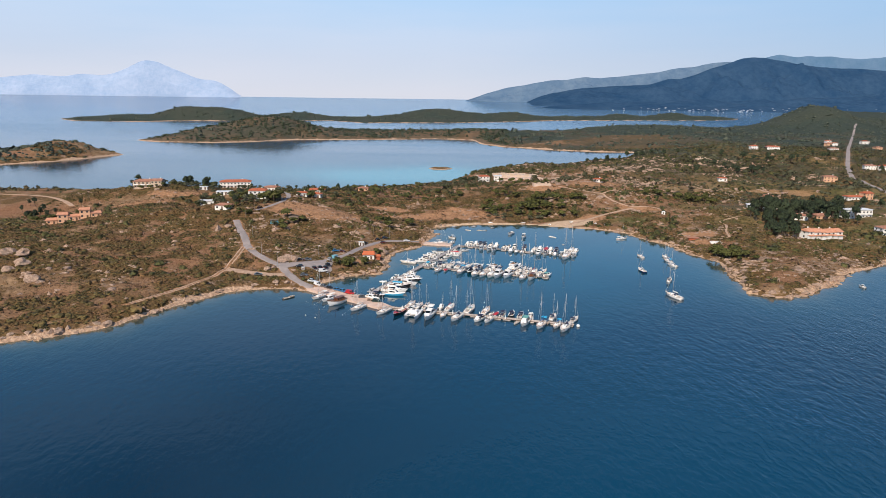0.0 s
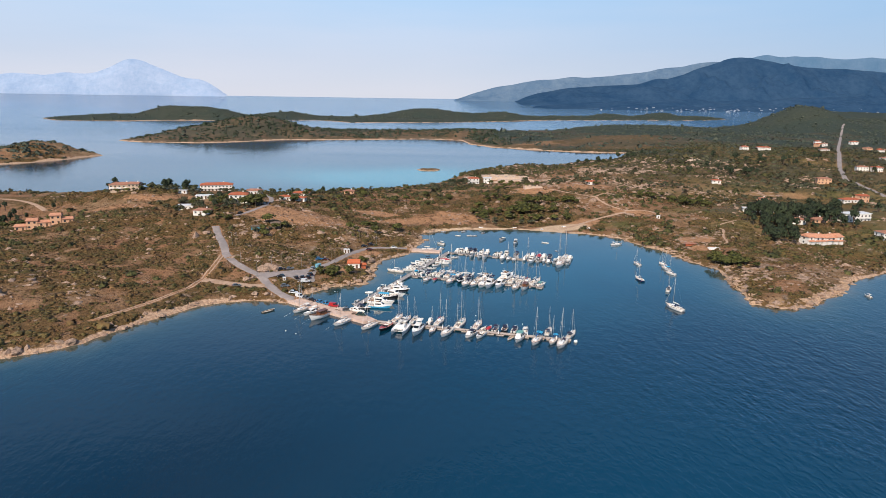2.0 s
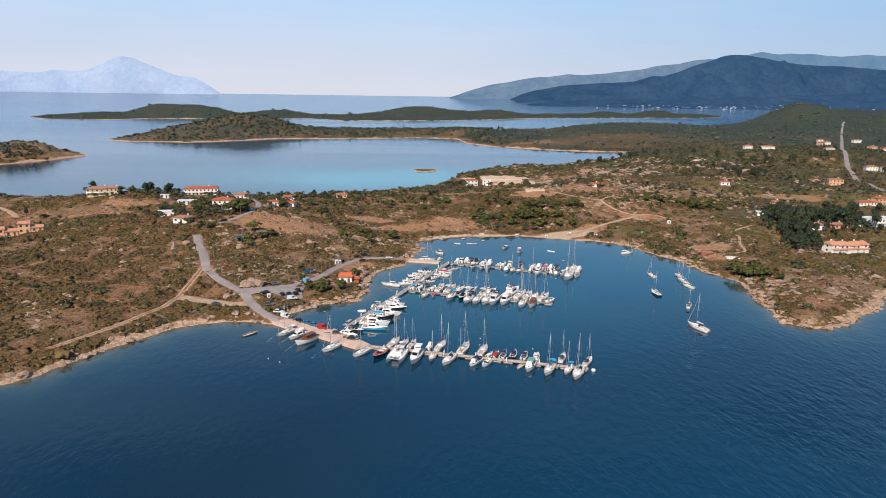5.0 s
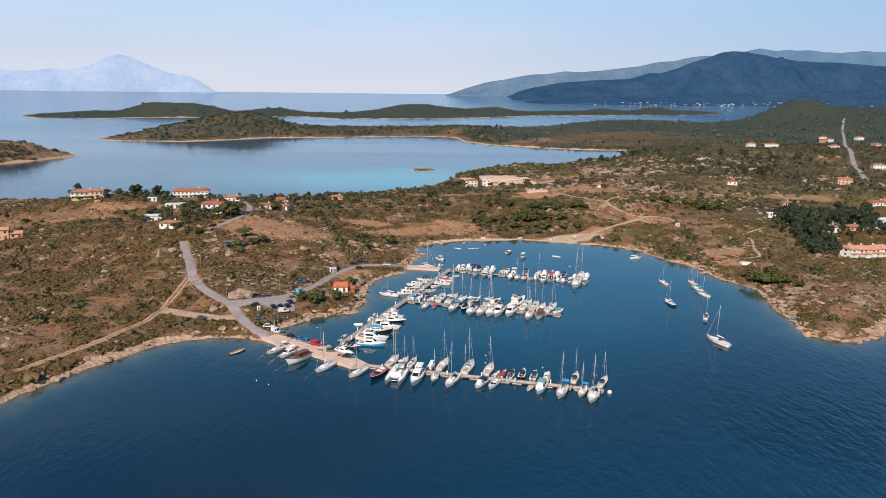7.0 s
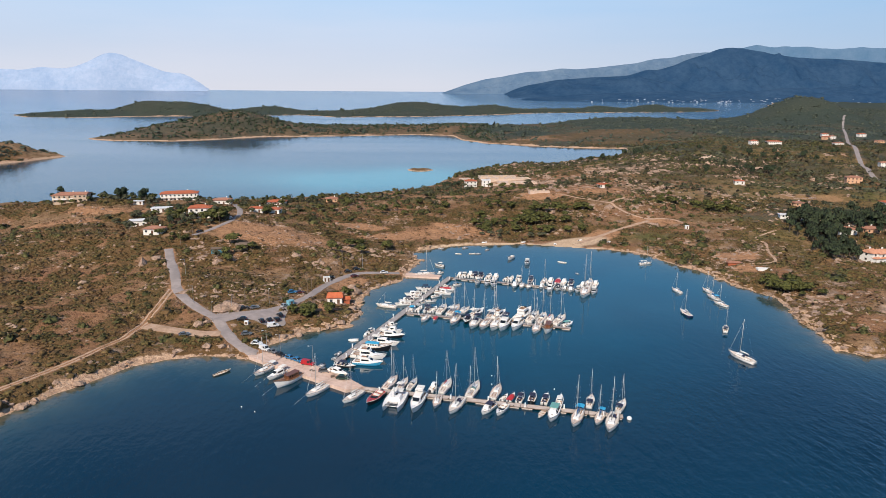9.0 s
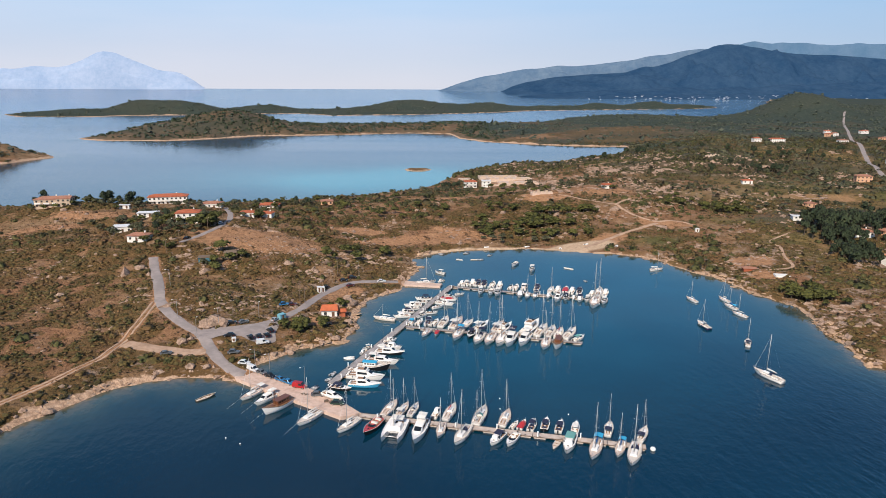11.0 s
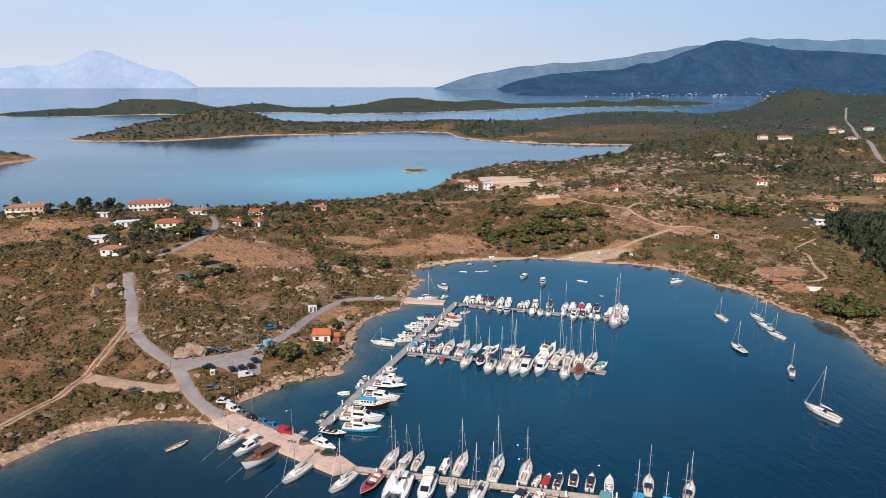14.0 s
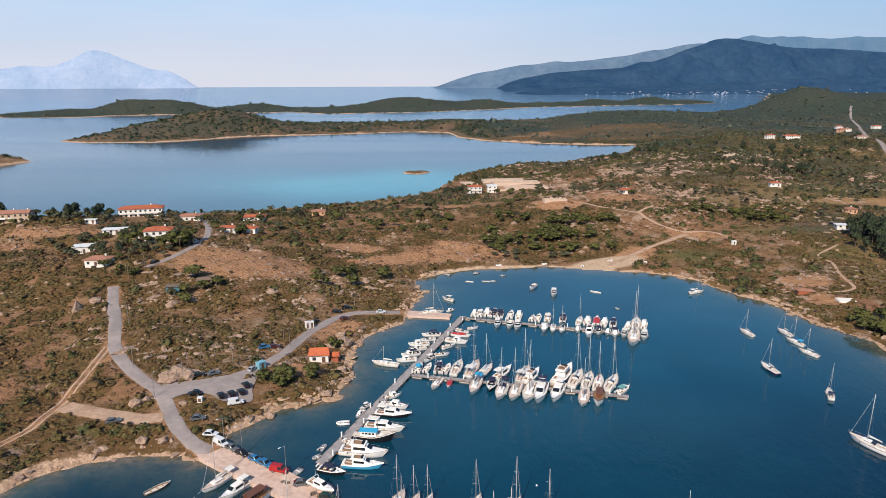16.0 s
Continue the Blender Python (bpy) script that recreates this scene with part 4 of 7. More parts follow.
def motor_yacht(length, hull=None, top=None, label="", flybridge=True, lower=None):
    boat = thing("motor_yacht", label, "motor yacht", "moored boats")
    beam, free = 0.31 * length, 0.115 * length
    rows = hull_rows(length, beam, free, 0.16, 0.92, 1.4, 0.35)
    hull_of(boat, rows, hull or GELCOAT, GELCOAT, stripe=lower or NAVY)
    if hull and hull is not GELCOAT:
        bm = bmesh.new()
        for side in (0, -1):
            line = [Vector(r[side]) for r in rows]
            for a, b in zip(line, line[1:]):
                o = Vector((0, 0.03 if a.y > 0 else -0.03, 0))
                bm.faces.new([bm.verts.new(p) for p in (a + o, b + o, b + o - Vector((0, 0, 0.3)), a + o - Vector((0, 0, 0.3)))])
        part("topside_band", bm, GELCOAT, boat)
    bm = slab(bmesh.new(), -0.47 * length, -0.22 * length, -0.36 * beam, 0.36 * beam, free - 0.02, free + 0.04)
    part("cockpit", bm, TEAK, boat)
    bm = slab(bmesh.new(), -0.46 * length, -0.42 * length, -0.33 * beam, 0.33 * beam, free, free + 0.45, 0.05)
    part("seat", bm, WHITE_CANVAS, boat)
    bm = bmesh.new()
    h = 0.13 * length
    loft(bm, [[(x, -w * beam, free), (x + lean, -w * 0.8 * beam, free + z), (x + lean, w * 0.8 * beam, free + z), (x, w * beam, free)]
              for x, w, z, lean in ((-0.22 * length, 0.38, h, 0), (0.05 * length, 0.38, h, 0), (0.13 * length, 0.36, h * 0.92, -0.02 * length), (0.24 * length, 0.3, h * 0.35, 0), (0.36 * length, 0.18, 0.05, 0))])
    part("cabin", bm, GELCOAT, boat)
    for s in (-1, 1):
        bm = bmesh.new()
        a, b, c, d = ((-0.18 * length, 0.355), (0.09 * length, 0.355), (0.08 * length, 0.325), (-0.18 * length, 0.325))
        bm.faces.new([bm.verts.new((x, s * (w * beam + 0.02), z)) for (x, w), z in ((a, free + h * 0.35), (b, free + h * 0.35), (c, free + h * 0.8), (d, free + h * 0.8))])
        part("side_window", bm, GLASS_DARK, boat)
    bm = bmesh.new()
    bm.faces.new([bm.verts.new(p) for p in ((0.118 * length, -0.26 * beam, free + h * 0.94), (0.118 * length, 0.26 * beam, free + h * 0.94), (0.212 * length, 0.24 * beam, free + h * 0.50), (0.212 * length, -0.24 * beam, free + h * 0.50))])
    part("windscreen", bm, GLASS_DARK, boat)
    if flybridge:
        bm = slab(bmesh.new(), -0.26 * length, 0.08 * length, -0.33 * beam, 0.33 * beam, free + h, free + h + 0.5, -0.05, 0, 0.06)
        part("flybridge", bm, GELCOAT, boat)
        bm = slab(bmesh.new(), -0.2 * length, 0.02 * length, -0.24 * beam, 0.24 * beam, free + h + 0.48, free + h + 0.53)
        part("flybridge_floor", bm, TEAK, boat)
        bm = slab(bmesh.new(), 0.0, 0.05 * length, -0.25 * beam, 0.25 * beam, free + h + 0.5, free + h + 0.85, 0.08, -0.1)
        part("flybridge_screen", bm, GLASS_DARK, boat)
    bm = bmesh.new()
    base = free + h + (0.5 if flybridge else 0)
    for s in (-1, 1):
        tube(bm, (-0.16 * length, s * 0.32 * beam, base), (-0.20 * length, s * 0.24 * beam, base + 1.0), 0.07, 0.06, 5)
    tube(bm, (-0.20 * length, -0.24 * beam, base + 1.0), (-0.20 * length, 0.24 * beam, base + 1.0), 0.07, sides=5)
    part("radar_arch", bm, GELCOAT, boat)
    bm = tube(bmesh.new(), (-0.2 * length, 0, base + 1.0), (-0.22 * length, 0, base + 2.6), 0.025, 0.012, 4)
    part("aerial", bm, GELCOAT, boat)
    if top:
        bm = slab(bmesh.new(), -0.42 * length, -0.12 * length, -0.33 * beam, 0.33 * beam, base + 0.75, base + 0.95, 0.12, 0, 0.04)
        part("canopy", bm, top, boat)
    bm = slab(bmesh.new(), -0.55 * length, -0.49 * length, -0.38 * beam, 0.38 * beam, 0.25, 0.36, 0.03)
    part("swim_platform", bm, TEAK, boat)
    rail(boat, rows, 6, 0.65)
    for x, s in ((-0.3, -1), (-0.1, 1), (0.05, -1)):
        fender(boat, x * length, s * 0.5 * beam, free)
    return boat


def motorboat(length, hull=None, top=None, label="", cabin=False, cover=None, deck=None):
    boat = thing("motorboat", label, "motorboat", "moored boats")
    beam, free = 0.36 * length, 0.13 * length
    rows = hull_rows(length, beam, free, 0.14, 0.9, 1.3, 0.25, 11)
    hull_of(boat, rows, hull or GELCOAT, deck or GELCOAT)
    if cover:
        bm = bmesh.new()
        loft(bm, [[(x * length, -w * beam, free + 0.02), (x * length, -w * 0.4 * beam, free + z), (x * length, w * 0.4 * beam, free + z), (x * length, w * beam, free + 0.02)]
                  for x, w, z in ((-0.46, 0.44, 0.15), (-0.2, 0.47, 0.35), (0.08, 0.47, 0.6), (0.3, 0.36, 0.25), (0.44, 0.14, 0.08))])
        part("boat_cover", bm, cover, boat, "stretched canvas cover")
    else:
        bm = slab(bmesh.new(), -0.44 * length, 0.08 * length, -0.36 * beam, 0.36 * beam, free - 0.02, free + 0.035)
        part("cockpit_floor", bm, DECK if length < 6 else TEAK, boat)
        for x in (-0.36, -0.12):
            bm = slab(bmesh.new(), (x - 0.045) * length, (x + 0.045) * length, -0.28 * beam, 0.28 * beam, free, free + 0.36, 0.04)
            part("seat", bm, WHITE_CANVAS if top is not NAVY_CANVAS else NAVY_CANVAS, boat)
        if cabin:
            bm = slab(bmesh.new(), -0.08 * length, 0.24 * length, -0.34 * beam, 0.34 * beam, free, free + 1.25, 0.22, -0.1, 0.06)
            part("cabin", bm, GELCOAT, boat)
            for s in (-1, 1):
                bm = slab(bmesh.new(), -0.03 * length, 0.14 * length, s * 0.30 * beam - 0.03, s * 0.30 * beam + 0.03, free + 0.55, free + 1.0)
                part("side_window", bm, GLASS_DARK, boat)
        bm = bmesh.new()
        z = free + 0.02
        loft(bm, [[(0.06 * length, -0.4 * beam, z), (0.17 * length, -0.22 * beam, z), (0.17 * length, 0.22 * beam, z), (0.06 * length, 0.4 * beam, z)],
                  [(0.02 * length, -0.36 * beam, z + 0.5), (0.11 * length, -0.2 * beam, z + 0.55), (0.11 * length, 0.2 * beam, z + 0.55), (0.02 * length, 0.36 * beam, z + 0.5)]], False)
        part("windscreen", bm, GLASS_DARK, boat)
        if top:
            bm = slab(bmesh.new(), -0.30 * length, 0.08 * length, -0.38 * beam, 0.38 * beam, free + 1.35, free + 1.5, 0.14, 0, 0.04)
            canopy = part("canopy", bm, top, boat)
            for x in (-0.26, 0.04):
                for s in (-1, 1):
                    part("canopy_pole", tube(bmesh.new(), (x * length, s * 0.4 * beam, free), (x * length, s * 0.34 * beam, free + 1.38), 0.025, sides=4), STEEL, canopy)
        bm = slab(bmesh.new(), 0.24 * length, 0.32 * length, -0.22, 0.22, free + 0.12, free + 0.2, 0.03)
        part("hatch", bm, GLASS_DARK, boat)
    bm = slab(bmesh.new(), -0.57 * length, -0.50 * length, -0.24, 0.24, 0.25, free + 0.45, 0.06, 0, 0.05)
    motor = part("outboard_motor", bm, ENGINE, boat)
    bm = slab(bmesh.new(), -0.545 * length, -0.515 * length, -0.07, 0.07, -0.4, 0.27)
    part("motor_leg", bm, ENGINE, motor)
    rail(boat, rows, 6, 0.45)
    return boat


def catamaran(length, label):
    boat = thing("catamaran", label, "catamaran", "moored boats")
    beam, free = 0.54 * length, 0.13 * length
    for s in (-1, 1):
        rows = hull_rows(length, 0.15 * length, free, 0.08, 0.7, 0.6, 0.1)
        rows = [[(x, y + s * 0.2 * length, z) for x, y, z in r] for r in rows]
        hull_of(boat, rows, GELCOAT, GELCOAT, stripe=NAVY)
        rail(boat, rows, 3, 0.6)
    bm = slab(bmesh.new(), -0.40 * length, 0.14 * length, -0.2 * length, 0.2 * length, free * 0.55, free + 0.05, 0.0, 0, 0.04)
    part("bridge_deck", bm, GELCOAT, boat)
    bm = slab(bmesh.new(), -0.18 * length, 0.16 * length, -0.19 * length, 0.19 * length, free, free + 0.11 * length, 0.5, -0.15, 0.08)
    cabin = part("cabin", bm, GELCOAT, boat)
    bm = slab(bmesh.new(), -0.12 * length, 0.135 * length, -0.17 * length, 0.17 * length, free + 0.045 * length, free + 0.08 * length, 0.16, -0.06)
    part("window_band", bm, GLASS_DARK, cabin)
    bm = slab(bmesh.new(), -0.40 * length, -0.18 * length, -0.16 * length, 0.16 * length, free + 1.75, free + 1.9, 0.1)
    part("bimini", bm, WHITE_CANVAS, boat)
    bm = slab(bmesh.new(), -0.36 * length, -0.2 * length, -0.14 * length, 0.14 * length, free + 0.04, free + 0.10)
    part("cockpit", bm, TEAK, boat)
    bm = slab(bmesh.new(), -0.16 * length, -0.06 * length, -0.05 * length, 0.05 * length, free + 0.11 * length, free + 0.115 * length)
    part("solar_panel", bm, GLASS_DARK, boat)
    bm = bmesh.new()
    for k in range(9):
        y = (k - 4) * 0.036 * length
        tube(bm, (0.14 * length, y, free * 0.9), (0.40 * length, y, free * 0.9), 0.02, sides=3)
    for k in range(9):
        x = (0.14 + k * 0.0325) * length
        tube(bm, (x, -0.15 * length, free * 0.9), (x, 0.15 * length, free * 0.9), 0.02, sides=3)
    part("trampoline_net", bm, GREY_RUBBER, boat)
    bm = tube(bmesh.new(), (0.41 * length, -0.2 * length, free), (0.41 * length, 0.2 * length, free), 0.1, sides=6)
    part("cross_beam", bm, ALLOY, boat)
    bm = tube(bmesh.new(), (0.08 * length, 0, free), (0.07 * length, 0, 1.5 * length), 0.12, 0.08, 8)
    mast = part("mast", bm, ALLOY, boat)
    bm = bmesh.new()
    tube(bm, (0.07 * length, -0.9, 0.95 * length), (0.07 * length, 0.9, 0.95 * length), 0.03, sides=4)
    part("spreader", bm, ALLOY, mast)
    bm = bmesh.new()
    for end in ((0.41 * length, 0, free), (-0.1 * length, 0.26 * length, free), (-0.1 * length, -0.26 * length, free)):
        tube(bm, (0.07 * length, 0, 1.48 * length), end, 0.02, sides=3)
    part("rigging", bm, STEEL, mast)
    bm = tube(bmesh.new(), (0.07 * length, 0, free + 0.16 * length), (-0.36 * length, 0, free + 0.155 * length), 0.1, 0.08, 6)
    boom = part("boom", bm, ALLOY, boat)
    bm = tube(bmesh.new(), (0.05 * length, 0, free + 0.185 * length), (-0.34 * length, 0, free + 0.17 * length), 0.28, 0.14, 8)
    part("sail_cover", bm, WHITE_CANVAS, boom, smooth=True)
    return boat


def wooden_boat(length, hull, label, canopy=None, house_paint=None, deck=None):
    boat = thing("wooden_boat", label, "wooden boat", "moored boats")
    beam, free = 0.33 * length, 0.12 * length
    rows = hull_rows(length, beam, free, 0.14, 0.6, 1.0, 0.75)
    hull_of(boat, rows, hull, deck or TEAK, stripe=NAVY)
    bm = slab(bmesh.new(), -0.3 * length, 0.1 * length, -0.3 * beam, 0.3 * beam, free, free + 1.5, 0.1, 0, 0.04)
    house = part("deckhouse", bm, house_paint or VARNISH, boat)
    for s in (-1, 1):
        for k in range(4):
            x = (-0.26 + k * 0.085) * length
            bm = slab(bmesh.new(), x, x + 0.06 * length, s * 0.275 * beam - 0.05, s * 0.275 * beam + 0.05, free + 0.65, free + 1.2)
            part("window", bm, GLASS_DARK, house)
    bm = slab(bmesh.new(), -0.34 * length, 0.13 * length, -0.32 * beam, 0.32 * beam, free + 1.5, free + 1.6, 0.03)
    part("roof", bm, canopy or GELCOAT, boat)
    bm = slab(bmesh.new(), 0.16 * length, 0.3 * length, -0.18 * beam, 0.18 * beam, free + 0.1, free + 0.55, 0.06)
    part("fore_hatch", bm, house_paint or VARNISH, boat)
    bm = bmesh.new()
    for side in (0, -1):
        line = [Vector(r[side]) for r in rows]
        for a, b in zip(line, line[1:]):
            tube(bm, a + Vector((0, 0, 0.35)), b + Vector((0, 0, 0.35)), 0.05, sides=4)
            tube(bm, a, a + Vector((0, 0, 0.35)), 0.035, sides=4)
    part("bulwark_rail", bm, VARNISH, boat)
    bm = tube(bmesh.new(), (0.13 * length, 0, free), (0.12 * length, 0, free + 0.45 * length), 0.09, 0.05, 6)
    part("mast", bm, VARNISH, boat)
    return boat


def rowing_boat(length, hull, label):
    boat = thing("rowing_boat", label, "rowing boat", "small boats")
    beam, free = 0.3 * length, 0.45
    rows = hull_rows(length, beam, free, 0.1, 0.55, 1.0, 0.4, 11)
    bm = bmesh.new()
    loft(bm, rows)
    part("hull", bm, hull, boat, smooth=True)
    bm = bmesh.new()
    loft(bm, [[(x0, y0 * 0.82, z0 * 0.35) , (x1, y1 * 0.82, z1 * 0.35)] for (x0, y0, z0), (x1, y1, z1) in ((r[0], r[-1]) for r in rows)], False)
    part("floor", bm, DECK, boat)
    for x in (-0.25, 0.0, 0.22):
        bm = slab(bmesh.new(), x * length - 0.14, x * length + 0.14, -0.42 * beam, 0.42 * beam, free * 0.72, free * 0.8)
        part("bench", bm, TEAK, boat)
    bm = bmesh.new()
    for side in (0, -1):
        line = [r[side] for r in rows]
        for a, b in zip(line, line[1:]):
            tube(bm, a, b, 0.05, sides=4)
    part("gunwale", bm, DECK, boat)
    return boat


def dinghy(length, tube_paint, label):
    boat = thing("dinghy", label, "dinghy", "small boats")
    bm = bmesh.new()
    w = 0.21 * length
    path = [(-0.5 * length, -w, 0.2), (0.2 * length, -w, 0.2), (0.38 * length, -0.6 * w, 0.26), (0.47 * length, 0, 0.3), (0.38 * length, 0.6 * w, 0.26), (0.2 * length, w, 0.2), (-0.5 * length, w, 0.2)]
    for a, b in zip(path, path[1:]):
        tube(bm, a, b, 0.075 * length, 0.075 * length, 8)
    part("side_tube", bm, tube_paint, boat, smooth=True)
    bm = slab(bmesh.new(), -0.44 * length, 0.32 * length, -w, w, 0.02, 0.12)
    part("floor", bm, GREY_RUBBER, boat)
    bm = slab(bmesh.new(), -0.08 * length, 0.02 * length, -w, w, 0.26, 0.34)
    part("bench", bm, GELCOAT, boat)
    bm = slab(bmesh.new(), -0.55 * length, -0.47 * length, -0.14, 0.14, 0.15, 0.75, 0.04)
    part("outboard_motor", bm, ENGINE, boat)
    return boat


# ---------------------------------------------------------------- the fleet
# each: kind, x, y, heading in degrees, length in metres, look
P1F = [('s', -24.7, 288.7, -125, 9.7, 0),
      ('m', -17.6, 287.2, -117, 9.6, 2),
      ('c', -11.0, 284.5, -104, 11.9, 0),
      ('y', -3.8, 283.9, -105, 13.1, 3),
      ('s', 2.5, 284.8, -103, 8.7, 0),
      ('s', 8.6, 281.6, -117, 11.3, 1),
      ('m', 18.4, 279.2, -125, 7.7, 1),
      ('m', 22.6, 278.5, -122, 7.4, 0),
      ('r', 35.0, 276.4, -121, 6.2, 0),
      ('m', 38.4, 275.5, -112, 9.8, 3),
      ('s', 45.1, 272.7, -115, 11.1, 0),
      ('s', 52.0, 272.6, -116, 8.9, 0),
      ('s', 55.0, 269.7, -116, 12.1, 1)]
P1B = [('s', -12.9, 298.8, 69, 10.3, 0),
      ('s', -8.8, 297.9, 69, 8.8, 0),
      ('s', -5.5, 297.6, 72, 8.3, 1),
      ('m', 1.5, 294.9, 69, 6.4, 0),
      ('s', 5.8, 295.5, 70, 10.3, 2),
      ('s', 14.9, 292.7, 69, 11.9, 3),
      ('s', 22.3, 291.0, 71, 10.3, 0),
      ('m', 24.5, 287.1, 59, 4.8, 0),
      ('m', 26.8, 287.0, 63, 5.7, 2),
      ('m', 29.8, 286.3, 66, 6.6, 1),
      ('m', 33.8, 286.8, 71, 6.9, 1),
      ('m', 37.8, 285.4, 70, 6.9, 1),
      ('m', 42.2, 284.3, 72, 6.9, 0),
      ('s', 52.0, 283.6, 67, 8.6, 0),
      ('s', 61.0, 280.2, 60, 8.8, 0)]
QUAY = [('s', -57.9, 310.5, -123, 10.0, 0),
      ('y', -52.7, 306.5, -125, 9.2, 3),
      ('w', -47.8, 301.3, -125, 11.9, 0),
      ('s', -36.8, 293.9, -124, 11.0, 0)]
MP1 = [('m', -29.9, 313.6, -21, 7.4, 1),
      ('y', -22.2, 315.9, -9, 10.4, 1),
      ('y', -22.3, 322.0, -12, 12.7, 0),
      ('m', -25.5, 327.5, -27, 6.3, 0),
      ('w', -19.9, 329.7, -9, 11.4, 1),
      ('y', -17.0, 335.0, -14, 11.3, 3),
      ('y', -14.7, 343.2, -11, 10.5, 4),
      ('m', -14.4, 348.6, -19, 8.6, 0),
      ('m', -14.9, 355.3, 27, 5.7, 0),
      ('d', -29.3, 339.3, -175, 4.0, 1),
      ('d', -33.7, 325.8, 62, 3.3, 0),
      ('d', -34.6, 321.2, -140, 3.1, 0),
      ('m', -24.4, 344.3, -123, 4.7, 0),
      ('m', -23.4, 348.9, -134, 4.2, 0)]
MP2 = [('m', 2.5, 388.3, 7, 5.6, 0),
      ('m', 5.6, 395.8, 28, 6.4, 0),
      ('m', 8.9, 400.7, -23, 8.6, 0),
      ('m', 11.2, 407.2, -22, 7.6, 2),
      ('m', 12.2, 411.5, -41, 6.3, 0),
      ('m', 16.8, 415.0, 13, 4.7, 0),
      ('m', -10.2, 383.9, -168, 7.4, 0),
      ('s', -17.8, 380.9, 159, 9.9, 4),
      ('m', -8.7, 389.0, -166, 7.2, 1),
      ('m', -5.8, 394.0, -168, 6.2, 0),
      ('m', -5.5, 398.4, -179, 7.9, 0),
      ('m', -1.8, 403.4, -166, 6.0, 0),
      ('m', -0.4, 408.2, -179, 7.5, 1),
      ('m', -2.2, 384.2, -132, 5.8, 0)]
P2F = [('s', -0.2, 363.6, -115, 8.8, 0),
      ('m', 4.0, 363.1, -101, 5.5, 2),
      ('s', 12.6, 361.0, -111, 12.4, 0),
      ('m', 17.9, 361.0, -104, 8.6, 1),
      ('s', 20.8, 356.7, -111, 12.9, 0),
      ('s', 25.1, 355.7, -111, 12.7, 0),
      ('s', 29.9, 355.2, -112, 14.9, 0),
      ('y', 33.1, 354.3, -110, 14.0, 2),
      ('y', 38.6, 354.1, -115, 13.0, 3),
      ('s', 46.3, 350.2, -110, 11.8, 0),
      ('w', 51.1, 349.9, -109, 10.8, 0)]
P2B = [('m', -6.0, 376.1, 75, 7.3, 3),
      ('m', -2.9, 376.2, 71, 6.9, 0),
      ('m', 1.1, 376.2, 80, 8.6, 1),
      ('m', 3.8, 375.0, 69, 7.4, 0),
      ('s', 7.5, 375.4, 73, 12.3, 1),
      ('s', 12.9, 373.9, 68, 13.0, 0),
      ('s', 17.0, 372.2, 59, 11.5, 0),
      ('y', 22.9, 369.7, 55, 11.3, 3),
      ('s', 30.1, 368.9, 63, 12.4, 0),
      ('y', 32.5, 366.5, 58, 11.7, 0),
      ('y', 43.4, 366.4, 58, 15.8, 0),
      ('s', 47.2, 363.9, 60, 13.3, 1),
      ('s', 50.8, 362.3, 65, 12.7, 1),
      ('s', 53.8, 360.4, 66, 11.5, 2),
      ('s', 58.2, 359.9, 59, 12.5, 1),
      ('m', 60.5, 354.9, 43, 7.3, 3)]
P3F = [('d', 25.0, 422.2, -108, 3.7, 0),
      ('m', 27.7, 419.0, -103, 8.2, 0),
      ('m', 32.7, 417.5, -104, 8.3, 0),
      ('m', 35.6, 415.9, -103, 8.6, 0),
      ('m', 46.3, 413.0, -106, 8.6, 0),
      ('s', 49.7, 412.1, -107, 8.6, 0),
      ('s', 53.2, 411.1, -108, 8.3, 0),
      ('m', 59.6, 410.3, -111, 6.2, 0),
      ('y', 63.3, 406.7, -109, 10.7, 0),
      ('m', 67.4, 407.5, -112, 6.7, 1),
      ('m', 71.0, 406.9, -113, 5.9, 0),
      ('m', 73.5, 405.2, -112, 7.7, 1),
      ('m', 76.9, 404.3, -113, 7.5, 0),
      ('s', 79.1, 399.3, -111, 15.6, 0),
      ('m', 84.1, 401.7, -114, 8.1, 0)]
P3B_A = [('m', 25.0, 432.4, 77, 8.6, 0),
      ('m', 27.9, 431.5, 76, 8.6, 1),
      ('m', 30.7, 430.6, 75, 8.6, 1),
      ('m', 34.7, 428.7, 74, 8.6, 0),
      ('m', 38.3, 428.1, 74, 8.6, 0),
      ('m', 43.3, 424.5, 69, 6.6, 0),
      ('m', 46.0, 424.4, 70, 7.9, 0),
      ('m', 50.1, 424.4, 72, 8.6, 0),
      ('m', 56.4, 422.9, 71, 8.6, 1),
      ('s', 62.7, 419.9, 68, 9.3, 0),
      ('m', 66.0, 419.3, 68, 8.6, 0),
      ('m', 69.9, 419.4, 69, 8.6, 2),
      ('m', 72.6, 417.1, 67, 8.6, 0),
      ('m', 76.2, 416.4, 67, 8.6, 1),
      ('m', 81.4, 413.0, 63, 7.2, 0),
      ('s', 85.3, 414.8, 66, 12.9, 0)]
P3B_B = [('m', 88.2, 413.5, 65, 8.6, 0),
      ('m', 19.3, 432.3, 74, 7.1, 0),
      ('m', 21.9, 431.8, 75, 7.8, 0)]
AN = [('s', 118.5, 317.7, 115, 11.4, 1),
      ('s', 117.4, 368.3, 98, 9.2, 5),
      ('s', 126.5, 348.4, 64, 8.0, 0),
      ('s', 126.7, 402.8, 103, 8.0, 0),
      ('s', 142.0, 402.0, 101, 8.0, 0),
      ('s', 140.3, 391.8, 106, 8.3, 0),
      ('s', 139.4, 381.3, 116, 8.0, 0),
      ('s', 128.9, 456.2, 16, 8.0, 0)]
